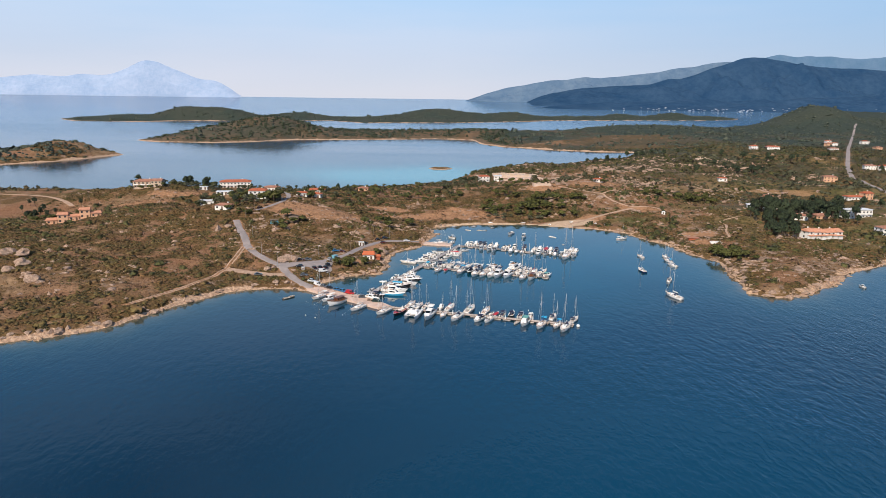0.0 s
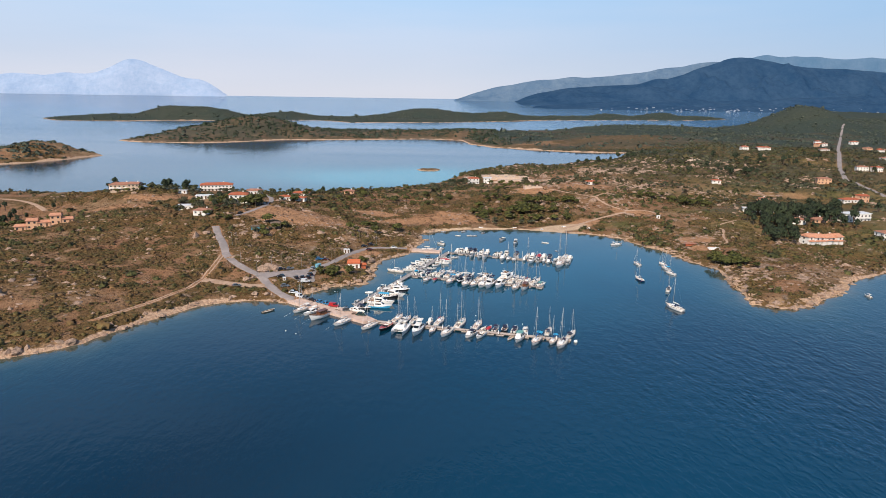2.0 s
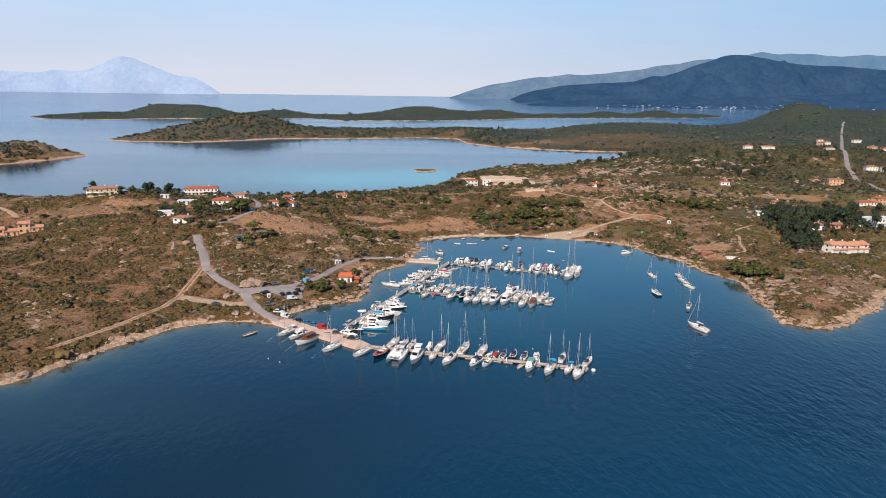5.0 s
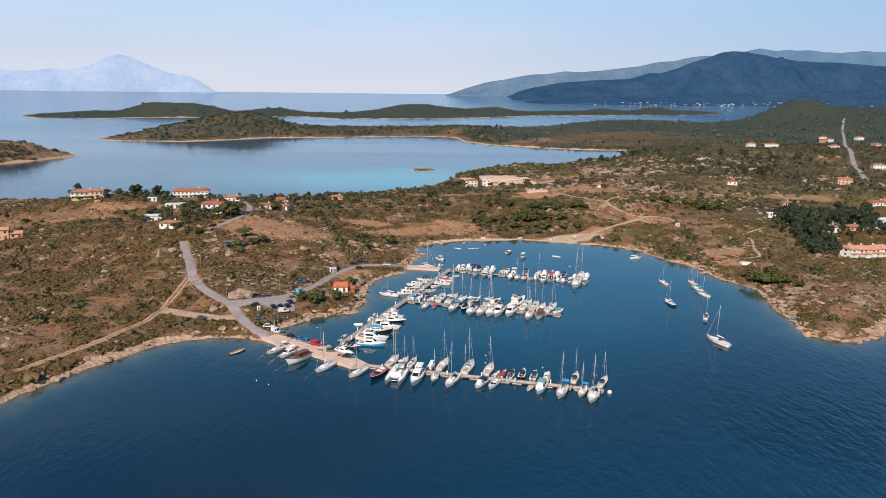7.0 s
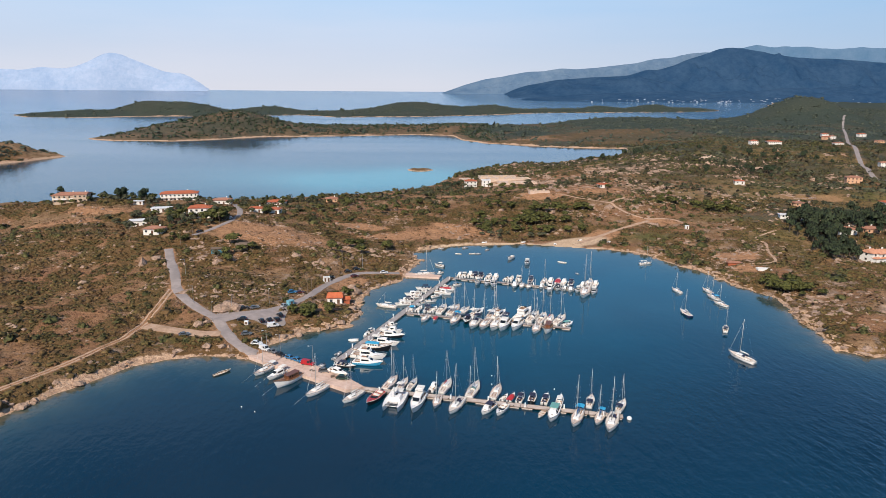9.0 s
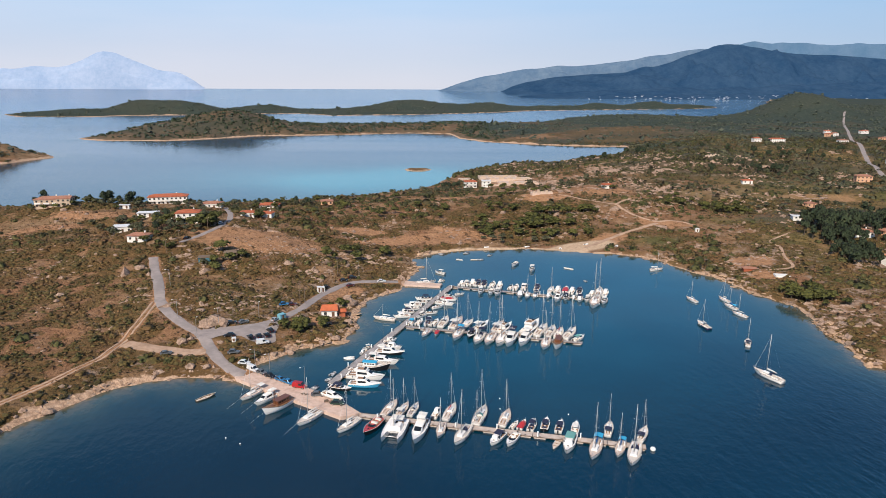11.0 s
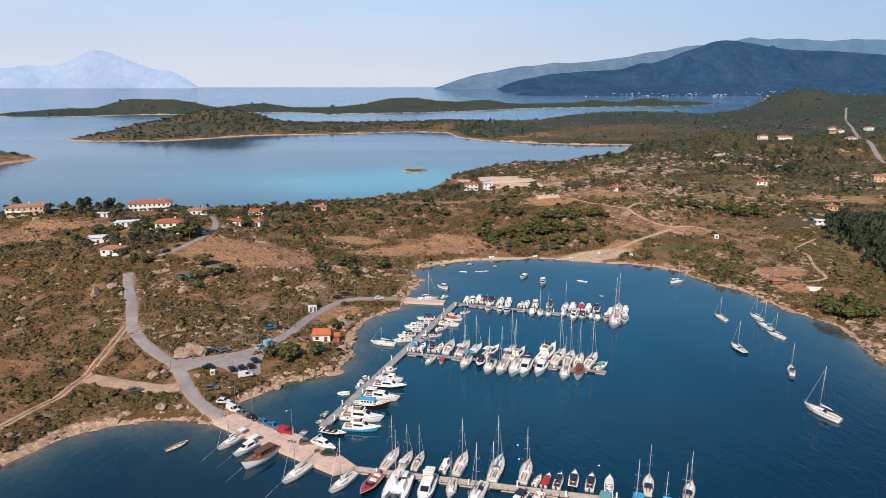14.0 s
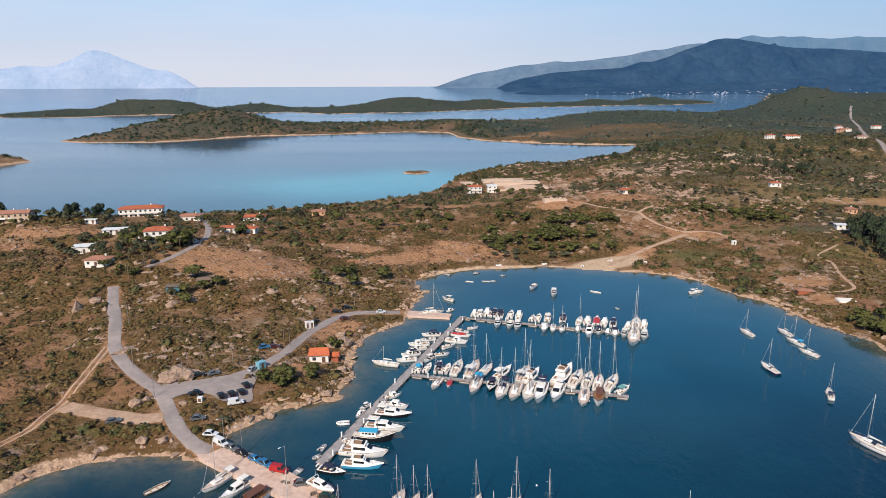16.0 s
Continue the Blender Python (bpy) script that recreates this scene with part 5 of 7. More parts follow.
SMALL = [('d', 11.1, 494.3, 141, 3.7, 0),
      ('d', 26.5, 496.0, -135, 4.3, 0),
      ('r', 21.5, 480.8, 159, 4.3, 0),
      ('r', 30.0, 480.8, 176, 4.0, 1),
      ('d', 33.6, 481.0, -167, 3.4, 0),
      ('d', 40.1, 490.9, -126, 3.7, 0),
      ('m', 51.9, 468.8, -120, 8.3, 0),
      ('m', 60.0, 458.0, -102, 8.6, 0),
      ('r', 80.8, 459.7, 149, 5.4, 0),
      ('d', 83.9, 435.9, 109, 2.5, 0),
      ('m', 9.0, 452.6, 137, 6.5, 0),
      ('m', 8.9, 437.2, -141, 4.4, 0),
      ('d', 133.2, 487.0, -164, 3.2, 0),
      ('r', -72.8, 308.9, 45, 6.6, 2),
      ('m', 227.1, 339.6, 99, 4.3, 0),
      ('d', -38.7, 314.5, -120, 3.5, 0)]
JETTY = [('s', 0.5, 434.5, 8, 10.5, 0), ('d', -32.8, 317.8, 60, 3.4, 1), ('d', -29.5, 324.5, 60, 3.2, 2)]
FLEET = JETTY + P1F + P1B + QUAY + MP1 + MP2 + P2F + P2B + P3F + P3B_A + P3B_B + AN + SMALL


LOOKS = {
    "s": [dict(label="white sailing yacht with bare mast and furled sails, moored", stripe=NAVY),
          dict(label="white sailing yacht with a navy sprayhood", cover=WHITE_CANVAS, hood=NAVY_CANVAS),
          dict(label="white sailing yacht with a red sail cover", cover=RED_PAINT, stripe=RED_PAINT, mast_tint=None),
          dict(label="white two-masted yacht with a green sprayhood", cover=WHITE_CANVAS, hood=GREEN_CANVAS, stripe=RED_PAINT),
          dict(label="old cream wooden sailing boat with a low hull", hull=DECK, cover=WHITE_CANVAS, tall_mast=0.75)],
    "dark_s": [dict(label="navy-hulled sailing yacht at anchor with a pale deck", hull=NAVY, stripe=RED_PAINT, hood=NAVY_CANVAS)],
    "plain_s": [dict(label="white sailing yacht with bare mast and furled sails, moored", stripe=NAVY),
                dict(label="white sailing yacht with a bleached teak deck", stripe=NAVY, deck=PALE_TEAK, cover=DECK),
                dict(label="white sailing yacht with a blue sun cover and teak deck", stripe=NAVY, deck=PALE_TEAK, bimini=AZURE_CANVAS, cover=BLUE_CANVAS),
                dict(label="white sailing yacht with a navy sun cover", stripe=NAVY, bimini=NAVY_CANVAS, hood=NAVY_CANVAS),
                dict(label="white sailing yacht with a cream sun cover", stripe=RED_PAINT, bimini=WHITE_CANVAS, deck=PALE_TEAK)],
    "y": [dict(label="large white motor yacht with a flybridge", flybridge=True),
          dict(label="white motor cruiser with a light blue lower hull", hull=SKY_HULL, flybridge=True),
          dict(label="white motor yacht with a navy canopy over the cockpit", top=NAVY_CANVAS, flybridge=False),
          dict(label="low white motor cruiser with a long foredeck", top=WHITE_CANVAS, flybridge=False),
          dict(label="motor cruiser with a dark hull and white cabin", hull=BLACK_HULL, top=WHITE_CANVAS, flybridge=False)],
    "w": [dict(hull=GELCOAT, label="white-hulled wooden boat with a brown varnished deckhouse", canopy=VARNISH),
          dict(hull=BLACK_HULL, label="dark-hulled fishing boat with an azure canopy", canopy=AZURE_CANVAS, house_paint=GELCOAT, deck=DECK)],
    "r": [dict(hull=GELCOAT, label="white open boat with wooden benches"), dict(hull=DECK, label="cream wooden rowing boat lying at anchor"), dict(hull=WOOD_GREY, label="weathered brown rowing boat lying at anchor")],
    "d": [dict(tube_paint=GREY_RUBBER, label="grey inflatable dinghy with an outboard motor"), dict(tube_paint=GELCOAT, label="white dinghy with an outboard motor"),
          dict(tube_paint=RED_PAINT, label="red dinghy with an outboard motor"), dict(tube_paint=GREEN_CANVAS, label="green inflatable dinghy at anchor")],
}
MOTORBOATS = [[dict(label="white open motorboat with a windscreen"), dict(label="white motorboat with a small cabin", cabin=True), dict(label="white motorboat with a white sun canopy", top=WHITE_CANVAS)],
              [dict(label="white motorboat with a navy canopy", top=NAVY_CANVAS), dict(label="white cabin motorboat with a navy canopy", cabin=True, top=NAVY_CANVAS), dict(label="dark-hulled motorboat with a navy canopy", hull=BLACK_HULL, top=NAVY_CANVAS)],
              [dict(label="white motorboat under a red canvas cover", cover=RED_PAINT), dict(label="black motorboat with a red foredeck", hull=BLACK_HULL, deck=RED_PAINT)],
              [dict(label="white motorboat with an azure canopy", top=AZURE_CANVAS), dict(label="white cabin motorboat with a green canopy", top=GREEN_CANVAS, cabin=True)]]
MAKERS = {"s": sailing_boat, "y": motor_yacht, "w": wooden_boat, "r": rowing_boat, "d": dinghy, "m": motorboat}
templates = {}
chance = random.Random(4)
for kind, bx, by, heading, size, style in FLEET:
    if kind == "c":
        catamaran(size, "large white sailing catamaran moored at the pontoon").matrix_basis = pose(bx, by, 0, 0, 0, heading)
        continue
    if kind == "m":
        options = MOTORBOATS[style]
        spec = options[chance.randrange(len(options))] if style != 2 else options[1 if size > 9 else 0]
    else:
        options = LOOKS[kind]
        spec = options[style % len(options)]
        if kind == "s" and style == 5:
            spec = LOOKS["dark_s"][0]
        elif kind == "s" and style == 0:
            spec = chance.choice(LOOKS["plain_s"])
    whole = {"s": 10.5, "y": 12.0, "m": 6.0 if size < 6.8 else 8.0, "w": 11.5, "r": 6.5, "d": 3.6}[kind]
    key = (kind, spec["label"], whole)
    m = pose(bx, by, 0, 0, 0, heading + chance.uniform(-2, 2)) @ Matrix.Scale(size / whole, 4)
    if kind == "s":
        m = m @ Matrix.Diagonal((1, 1, chance.uniform(0.93, 1.05), 1))
    if key not in templates:
        more = {"masts": 2} if kind == "s" and style == 3 else {}
        templates[key] = MAKERS[kind](whole, **spec, **more)
        templates[key].matrix_basis = m
    else:
        first = templates[key]
        copy = copy_thing(first, Matrix.Identity(4))
        copy.matrix_basis = m

# ---------------------------------------------------------------- roads
def ribbon(name, material, label, lift, rut=None):
    pts, lvl, width = ROAD_LINES[name]
    middle, width = rut or (0.0, width)
    pts = catmull(pts[::2], 1.6) if width < 8 else pts
    along = np.gradient(pts, axis=0)
    side = np.stack([-along[:, 1], along[:, 0]], 1) / np.linalg.norm(along, axis=1)[:, None]
    cross = np.linspace(-0.5, 0.5, 7)
    rows = []
    for c in cross:
        wobble = (vnoise(pts[:, 0] + c * 40, pts[:, 1], 5, 7) - 0.5) * ((0.6 if width > 2 else 0.4) if abs(c) > 0.45 else 0)
        p = pts + side * (middle + c * width + np.sign(c) * wobble)[:, None]
        z = np.array([height_at(*q) for q in p]) + lift - (0.12 if abs(c) > 0.45 else 0)
        rows.append(np.column_stack([p, z]))
    v = np.stack(rows, 1).reshape(-1, 3)
    me = array_mesh(name, v, grid_faces(len(pts), len(cross)), material, True)
    return tagged(new(name, me), label, "road", kind="structure")


for n_, (name_, _, _) in enumerate(ROADS):
    ribbon(name_, ASPHALT, "worn grey asphalt road between dry scrub", 0.22 + 0.02 * n_)
for n_, (name_, _, _) in enumerate(TRACKS):
    if name_ == "track_left":
        for rut_ in (-0.95, 0.95):
            ribbon(name_, EARTH, "pale wheel rut of a dirt track", 0.16, (rut_, 0.85))
    else:
        ribbon(name_, EARTH, "pale dusty dirt track", 0.16 + 0.012 * n_)


def plate(name, outline, z0, z1, material, label, category, kind="structure"):
    """A slab with a given outline, seen from above."""
    bm = bmesh.new()
    lo, hi = [bm.verts.new((x, y, z0)) for x, y in outline], [bm.verts.new((x, y, z1)) for x, y in outline]
    bm.faces.new(lo[::-1])
    top = bm.faces.new(hi)
    for i in range(len(lo)):
        j = (i + 1) % len(lo)
        bm.faces.new((lo[i], lo[j], hi[j], hi[i]))
    bmesh.ops.bevel(bm, geom=list(top.edges), offset=0.12, segments=2, affect="EDGES")
    bmesh.ops.triangulate(bm, faces=bm.faces)
    ob = part(name, bm, material, None)
    return tagged(ob, label, category, kind=kind)


# the parking apron by the junction hugs the ground
def apron():
    c = np.array([(-89, 360), (-84.5, 350), (-79, 353), (-72, 352.6), (-67.5, 349.5), (-59, 351), (-60, 358), (-60.5, 367), (-68, 366), (-79, 362)])
    c = np.vstack([catmull(np.vstack([c, c[:1]]), 1.5)])
    mid = c.mean(0)
    rings = [mid + (c - mid) * u for u in (1.0, 0.75, 0.5, 0.25, 0.02)]
    v = np.array([[x, y, height_at(x, y) + 0.20] for r in rings for x, y in r])
    tagged(new("pavement", array_mesh("pavement", v, grid_faces(len(rings), len(c)), ASPHALT, True)), "asphalt parking apron beside the road", "car park", kind="structure")


apron()
plate("quay", [(-70, 327.5), (-66, 321), (-59, 315.5), (-41, 302.5), (-27.5, 292.6), (-21.5, 295), (-28, 302.4), (-36, 309), (-47, 318.5), (-60, 328), (-64, 333)], -4, 1.15, QUAY_STONE,
      "pinkish concrete quay with parked cars", "quay")
plate("jetty", [(-13, 437.5), (-10, 430.2), (8.0, 426.4), (9.4, 431.5), (-7, 436.2)], -3, 0.85, QUAY_STONE, "small concrete jetty by the rocks", "jetty")


# ---------------------------------------------------------------- pontoons
def pontoon_row(a, b, width, count, material, label, pedestals=0, height=0.65):
    a, b = Vector((*a, 0)), Vector((*b, 0))
    step = (b - a) / count
    turn = math.degrees(math.atan2(step.y, step.x))
    size = step.length - 0.12
    first = thing("pontoon", label, "pontoon", "pontoon sections")
    bm = slab(bmesh.new(), -size / 2, size / 2, -width / 2, width / 2, height - 0.22, height, 0.0, 0, 0.03)
    part("deck", bm, material, first)
    for x in (-0.3, 0.3):
        bm = slab(bmesh.new(), (x - 0.16) * size, (x + 0.16) * size, -width * 0.45, width * 0.45, -0.5, height - 0.22, -0.03)
        part("float", bm, PONTOON, first)
    for s in (-1, 1):
        bm = slab(bmesh.new(), -size / 2, size / 2, s * width / 2 - 0.05, s * width / 2 + 0.05, height - 0.14, height + 0.06)
        part("timber_edge", bm, WOOD_GREY, first)
        for x in (-0.3, 0.3):
            bm = bmesh.new()
            tube(bm, (x * size, s * (width / 2 - 0.22), height), (x * size, s * (width / 2 - 0.22), height + 0.28), 0.07, 0.09, 6)
            tube(bm, (x * size - 0.2, s * (width / 2 - 0.22), height + 0.24), (x * size + 0.2, s * (width / 2 - 0.22), height + 0.24), 0.05, sides=5)
            part("mooring_cleat", bm, RUBBER, first)
    first.matrix_basis = pose(*(a + step * 0.5), 0, 0, turn)
    for k in range(1, count):
        copy_thing(first, pose(*(a + step * (k + 0.5)), 0, 0, turn))
    out = None
    for k in range(pedestals):
        at = a + (b - a) * (k + 0.5) / pedestals
        side = Vector((-step.y, step.x, 0)).normalized() * (width / 2 - 0.35) * (1 if k % 2 else -1)
        m = pose(at.x + side.x, at.y + side.y, height, 0, 0, turn)
        if out is None:
            out = thing("power_pedestal", "white power and water pedestal on the pier", "service post", "pier pedestals")
            part("post", slab(bmesh.new(), -0.2, 0.2, -0.2, 0.2, 0, 1.35, 0.04, 0, 0.03), GELCOAT, out)
            part("lamp_head", slab(bmesh.new(), -0.24, 0.24, -0.24, 0.24, 1.35, 1.55, 0.05), TIN, out)
            out.matrix_basis = m
        else:
            copy_thing(out, m)


pontoon_row((-22, 294.6), (59.5, 273.0), 2.5, 8, PONTOON, "pale concrete pontoon section with timber edges", 7)
pontoon_row((-33.2, 317.3), (14.2, 428.6), 3.1, 12, PIER_GREY, "grey planked pier section on floats", 13)
pontoon_row((-8.6, 370.6), (61, 350.2), 2.2, 7, PIER_GREY, "grey planked pontoon section with cleats", 6)
pontoon_row((13, 427), (86, 401.5), 2.2, 7, PIER_GREY, "grey planked finger pontoon section", 6)

buoy = thing("mooring_float", "large round white float at the pontoon's end", "buoy")
bm = bmesh.new()
bmesh.ops.create_uvsphere(bm, u_segments=14, v_segments=9, radius=0.8)
bmesh.ops.scale(bm, verts=bm.verts, vec=(1.0, 1.0, 0.85))
part("ball", bm, GELCOAT, buoy, smooth=True)
part("eye_ring", tube(bmesh.new(), (0, 0, 0.62), (0, 0, 0.85), 0.12, 0.09, 8), STEEL, buoy)
buoy.matrix_basis = pose(61.2, 272.4, 0.35)

FLOATS = [(-59.4, 283.3), (-54.5, 280.0), (22.4, 304.9), (21.6, 297.9), (42.3, 293.6)]
small_float = thing("mooring_buoy", "small white mooring buoy floating on the water", "buoy", "mooring buoys")
bm = bmesh.new()
bmesh.ops.create_uvsphere(bm, u_segments=10, v_segments=7, radius=0.24)
part("ball", bm, GELCOAT, small_float, smooth=True)
part("eye_ring", tube(bmesh.new(), (0, 0, 0.2), (0, 0, 0.34), 0.04, 0.03, 6), STEEL, small_float)
for k, (x_, y_) in enumerate(FLOATS):
    if k == 0:
        small_float.matrix_basis = pose(x_, y_, 0.1)
    else:
        copy_thing(small_float, pose(x_, y_, 0.1))

# ---------------------------------------------------------------- buildings
def window(parent, x, y, z, w, h, nx, ny, material=None):
    """A window on a wall whose outward direction is (nx, ny)."""
    bm = bmesh.new()
    tx, ty = -ny, nx
    def box_on(u0, u1, v0, v1, out0, out1):
        pts = []
        for o in (out0, out1):
            for u, v in ((u0, v0), (u1, v0), (u1, v1), (u0, v1)):
                pts.append(bm.verts.new((x + tx * u + nx * o, y + ty * u + ny * o, z + v)))
        for f in ((0, 1, 2, 3), (7, 6, 5, 4), (0, 4, 5, 1), (1, 5, 6, 2), (2, 6, 7, 3), (3, 7, 4, 0)):
            bm.faces.new([pts[i] for i in f])
    for a in ((-w / 2, -w / 2 + 0.08, 0, h), (w / 2 - 0.08, w / 2, 0, h), (-w / 2, w / 2, 0, 0.08), (-w / 2, w / 2, h - 0.08, h)):
        box_on(*a, -0.05, 0.06)
    frame_ = part("window", bm, SHUTTER, parent)
    bm = bmesh.new()
    box_on(-w / 2 + 0.08, w / 2 - 0.08, 0.08, h - 0.08, -0.05, 0.02)
    part("pane", bm, material or PANE, frame_)


def house(x, y, w, d, storeys, turn, roof, wall, label, name="house", pitch=0.32, windows=True, balcony=False, base=None, chimney=True, plain=False, storey=2.9, category="house"):
    home = thing(name, label, category)
    h = storey * storeys
    part("wall", slab(bmesh.new(), -w / 2, w / 2, -d / 2, d / 2, -1.8, h), wall, home)
    if roof is None or pitch == 0:
        part("roof", slab(bmesh.new(), -w / 2 - 0.5, w / 2 + 0.5, -d / 2 - 0.5, d / 2 + 0.5, h, h + 0.28, 0.0, 0, 0.05), roof or TIN, home)
    else:
        o, rise = 0.55, pitch * d / 2
        bm = bmesh.new()
        inset = d / 2 if w > d * 1.25 else 0.01
        for z_off in (0.0,):
            e = [(-w / 2 - o, -d / 2 - o), (w / 2 + o, -d / 2 - o), (w / 2 + o, d / 2 + o), (-w / 2 - o, d / 2 + o)]
            lo = [bm.verts.new((a, b, h - 0.1)) for a, b in e]
            hi = [bm.verts.new((a, b, h + 0.12)) for a, b in e]
            r0, r1 = bm.verts.new((-w / 2 + inset * 0.8, 0, h + rise)), bm.verts.new((w / 2 - inset * 0.8, 0, h + rise))
            bm.faces.new(lo[::-1])
            for i in range(4):
                bm.faces.new((lo[i], lo[(i + 1) % 4], hi[(i + 1) % 4], hi[i]))
            bm.faces.new((hi[0], hi[1], r1, r0))
            bm.faces.new((hi[2], hi[3], r0, r1))
            bm.faces.new((hi[1], hi[2], r1))
            bm.faces.new((hi[3], hi[0], r0))
        top = part("roof", bm, roof, home)
        bm = bmesh.new()
        tube(bm, (-w / 2 + inset * 0.8, 0, h + rise + 0.02), (w / 2 - inset * 0.8, 0, h + rise + 0.02), 0.12, sides=6)
        part("ridge_tiles", bm, roof, top)
        if chimney:
            part("chimney", slab(bmesh.new(), w * 0.2, w * 0.2 + 0.7, d * 0.12, d * 0.12 + 0.7, h + rise * 0.3, h + rise + 0.7, 0.0, 0, 0.03), PLASTER, top)
    if windows:
        n = max(1, int(w / 3.0))
        for s in range(storeys):
            for k in range(n):
                u = -w / 2 + (k + 0.5) * w / n
                if s == 0 and k == n // 2:
                    window(home, u, -d / 2, s * storey + 0.05, 1.2, 2.05, 0, -1, SHUTTER)
                else:
                    window(home, u, -d / 2, s * storey + 0.9, 1.25, 1.25, 0, -1)
            for sx in (-1,) if plain else (-1, 1):
                for k in range(1 if plain else max(1, int(d / 4))):
                    window(home, sx * w / 2, -d / 2 + (k + 0.5) * d / max(1, int(d / 4)), s * storey + 0.9, 1.2, 1.2, sx, 0)
    if balcony:
        n = max(2, int(w / 5))
        for s in range(1, storeys) if storeys > 1 else (0,):
            for k in range(n):
                u = -w / 2 + (k + 0.5) * w / n
                b = part("balcony", slab(bmesh.new(), u - 1.9, u + 1.9, -d / 2 - 1.5, -d / 2, s * storey - 0.2, s * storey), PLASTER, home)
                part("parapet", slab(bmesh.new(), u - 1.9, u + 1.9, -d / 2 - 1.5, -d / 2 - 1.36, s * storey, s * storey + 0.9), PLASTER, b)
    ground_z = min(height_at(x + a * w / 2 * math.cos(radians(turn)), y + a * w / 2 * math.sin(radians(turn))) for a in (-0.6, 0, 0.6)) if base is None else base
    home.matrix_basis = pose(x, y, ground_z + 0.25, 0, 0, turn)
    return home


HOUSE_SPOTS = [(-72, 357, 9), (-63, 354, 8), (-72, 338, 3), (-84, 352, 5)]


def put_house(x, y, w, d, *rest, **more):
    HOUSE_SPOTS.append((x, y, max(w, d) * 0.62))
    return house(x, y, w, d, *rest, **more)


put_house(-41.5, 382, 6.6, 5.4, 1, 2, BRIGHT_TILES, PLASTER, "small white harbour house with a bright orange tiled roof", pitch=0.62, chimney=False)
put_house(-36.2, 383, 2.6, 3.4, 1, 2, BRIGHT_TILES, TERRACOTTA, "low brick-red lean-to beside the harbour house", name="shed", pitch=0.4, windows=False, chimney=False, storey=2.2, category="shed")
put_house(-255, 571, 17, 10, 2, 4, BROWN_TILES, STONEWALL, "two-storey beige stone guesthouse with faded red roofs", name="guesthouse", balcony=True)
put_house(-242, 566, 9, 8, 2, 4, BROWN_TILES, STONEWALL, "stone guesthouse wing with a faded red roof", name="guesthouse")
put_house(-187, 604, 27, 10, 2, 12, TERRACOTTA, PLASTER, "long white two-storey building with an orange tiled roof", name="hotel", balcony=True, category="hotel")
put_house(-181, 510, 10.5, 7, 1, 14, None, PLASTER, "white single-storey house with a flat white roof", pitch=0, storey=3.4)
put_house(-174, 532, 12, 6, 1, 8, None, PLASTER, "low white building with a flat metal roof", pitch=0, storey=2.4)
put_house(-203, 566, 6.5, 2.6, 1, 3, None, PLASTER, "white mobile home on the hillside", name="mobile_home", pitch=0, storey=2.4, category="caravan")
put_house(-139, 503, 13, 9, 2, 8, TERRACOTTA, PLASTER, "two-storey white villa with an orange tiled roof among trees", name="villa", balcony=True, category="villa")
put_house(-147, 492, 6, 5, 1, 8, TERRACOTTA, OCHRE, "small orange-roofed outbuilding in the garden", name="outbuilding", windows=False)
put_house(-153, 465, 10.5, 7.5, 1, -6, BROWN_TILES, PLASTER, "single-storey house with a faded terracotta roof")
put_house(-110, 435.5, 5.4, 3.6, 1, 4, WOOD_GREY, BLUE_WALL, "small blue and yellow painted cabin with a grey roof", name="cabin", pitch=0, windows=True, storey=2.2, category="cabin")
put_house(-98.5, 442, 6.2, 4.0, 1, 12, WOOD_GREY, WOOD_GREY, "weathered brown timber shed on the slope", name="shed", pitch=0.45, windows=False, chimney=False, storey=2.3, category="shed")
put_house(-150, 588, 13, 8, 1, 4, BROWN_TILES, PLASTER, "white house with a brown tiled roof", storey=3.2)
put_house(-112, 535, 8.5, 6, 1, 4, TERRACOTTA, PLASTER, "low house with an orange tiled roof")
put_house(-101, 540, 8, 6, 1, -8, TERRACOTTA, PLASTER, "low house with an orange tiled roof")
put_house(-112, 600, 14, 8, 1, 0, TERRACOTTA, PLASTER, "red-roofed house at the top of the ridge")
put_house(-72, 618, 9, 7, 1, 6, BROWN_TILES, OCHRE, "small pinkish house with a tiled roof")
put_house(157, 654, 7.5, 6, 1, 5, TERRACOTTA, PLASTER, "small white hut with an orange roof on bare soil", name="hut", category="hut")
put_house(297, 693, 8.5, 6, 1, -10, TERRACOTTA, PLASTER, "small white house with a red roof in the scrub")
put_house(278, 552, 13, 7.5, 1, -14, BROWN_TILES, PLASTER, "farmhouse with a faded red roof beside a grove", name="farmhouse")
put_house(266, 556, 8, 6, 1, -14, None, PLASTER, "white farm building with a pale flat roof", name="outbuilding", pitch=0, storey=2.2)
put_house(300, 600, 8, 6, 1, 10, BROWN_TILES, OCHRE, "reddish farmhouse with a tiled roof", name="farmhouse")
put_house(175, 444, 6.5, 3.6, 1, -12, BROWN_TILES, TERRACOTTA, "low shelter with a red tiled roof near the shore", name="shelter", windows=False, chimney=False, storey=1.6, category="shelter")
for k in range(6):
    put_house(251.5 + 4.6 * k, 442 + 1.4 * k - 1.3 * (k % 2), 4.7, 7.5, 2, 17, SALMON_TILES, PLASTER, "white two-storey apartment with a stepped salmon tiled roof", name="apartment_block", balcony=False, chimney=k % 2 == 0, pitch=0.5, storey=2.6, category="apartments")
    put_house(252.6 + 4.6 * k, 437.3 + 1.4 * k, 3.2, 2.6, 1, 17, SALMON_TILES, PLASTER, "low white porch with a salmon tiled roof before the apartments", name="porch", chimney=False, windows=False, pitch=0.5, storey=2.5, category="porch")
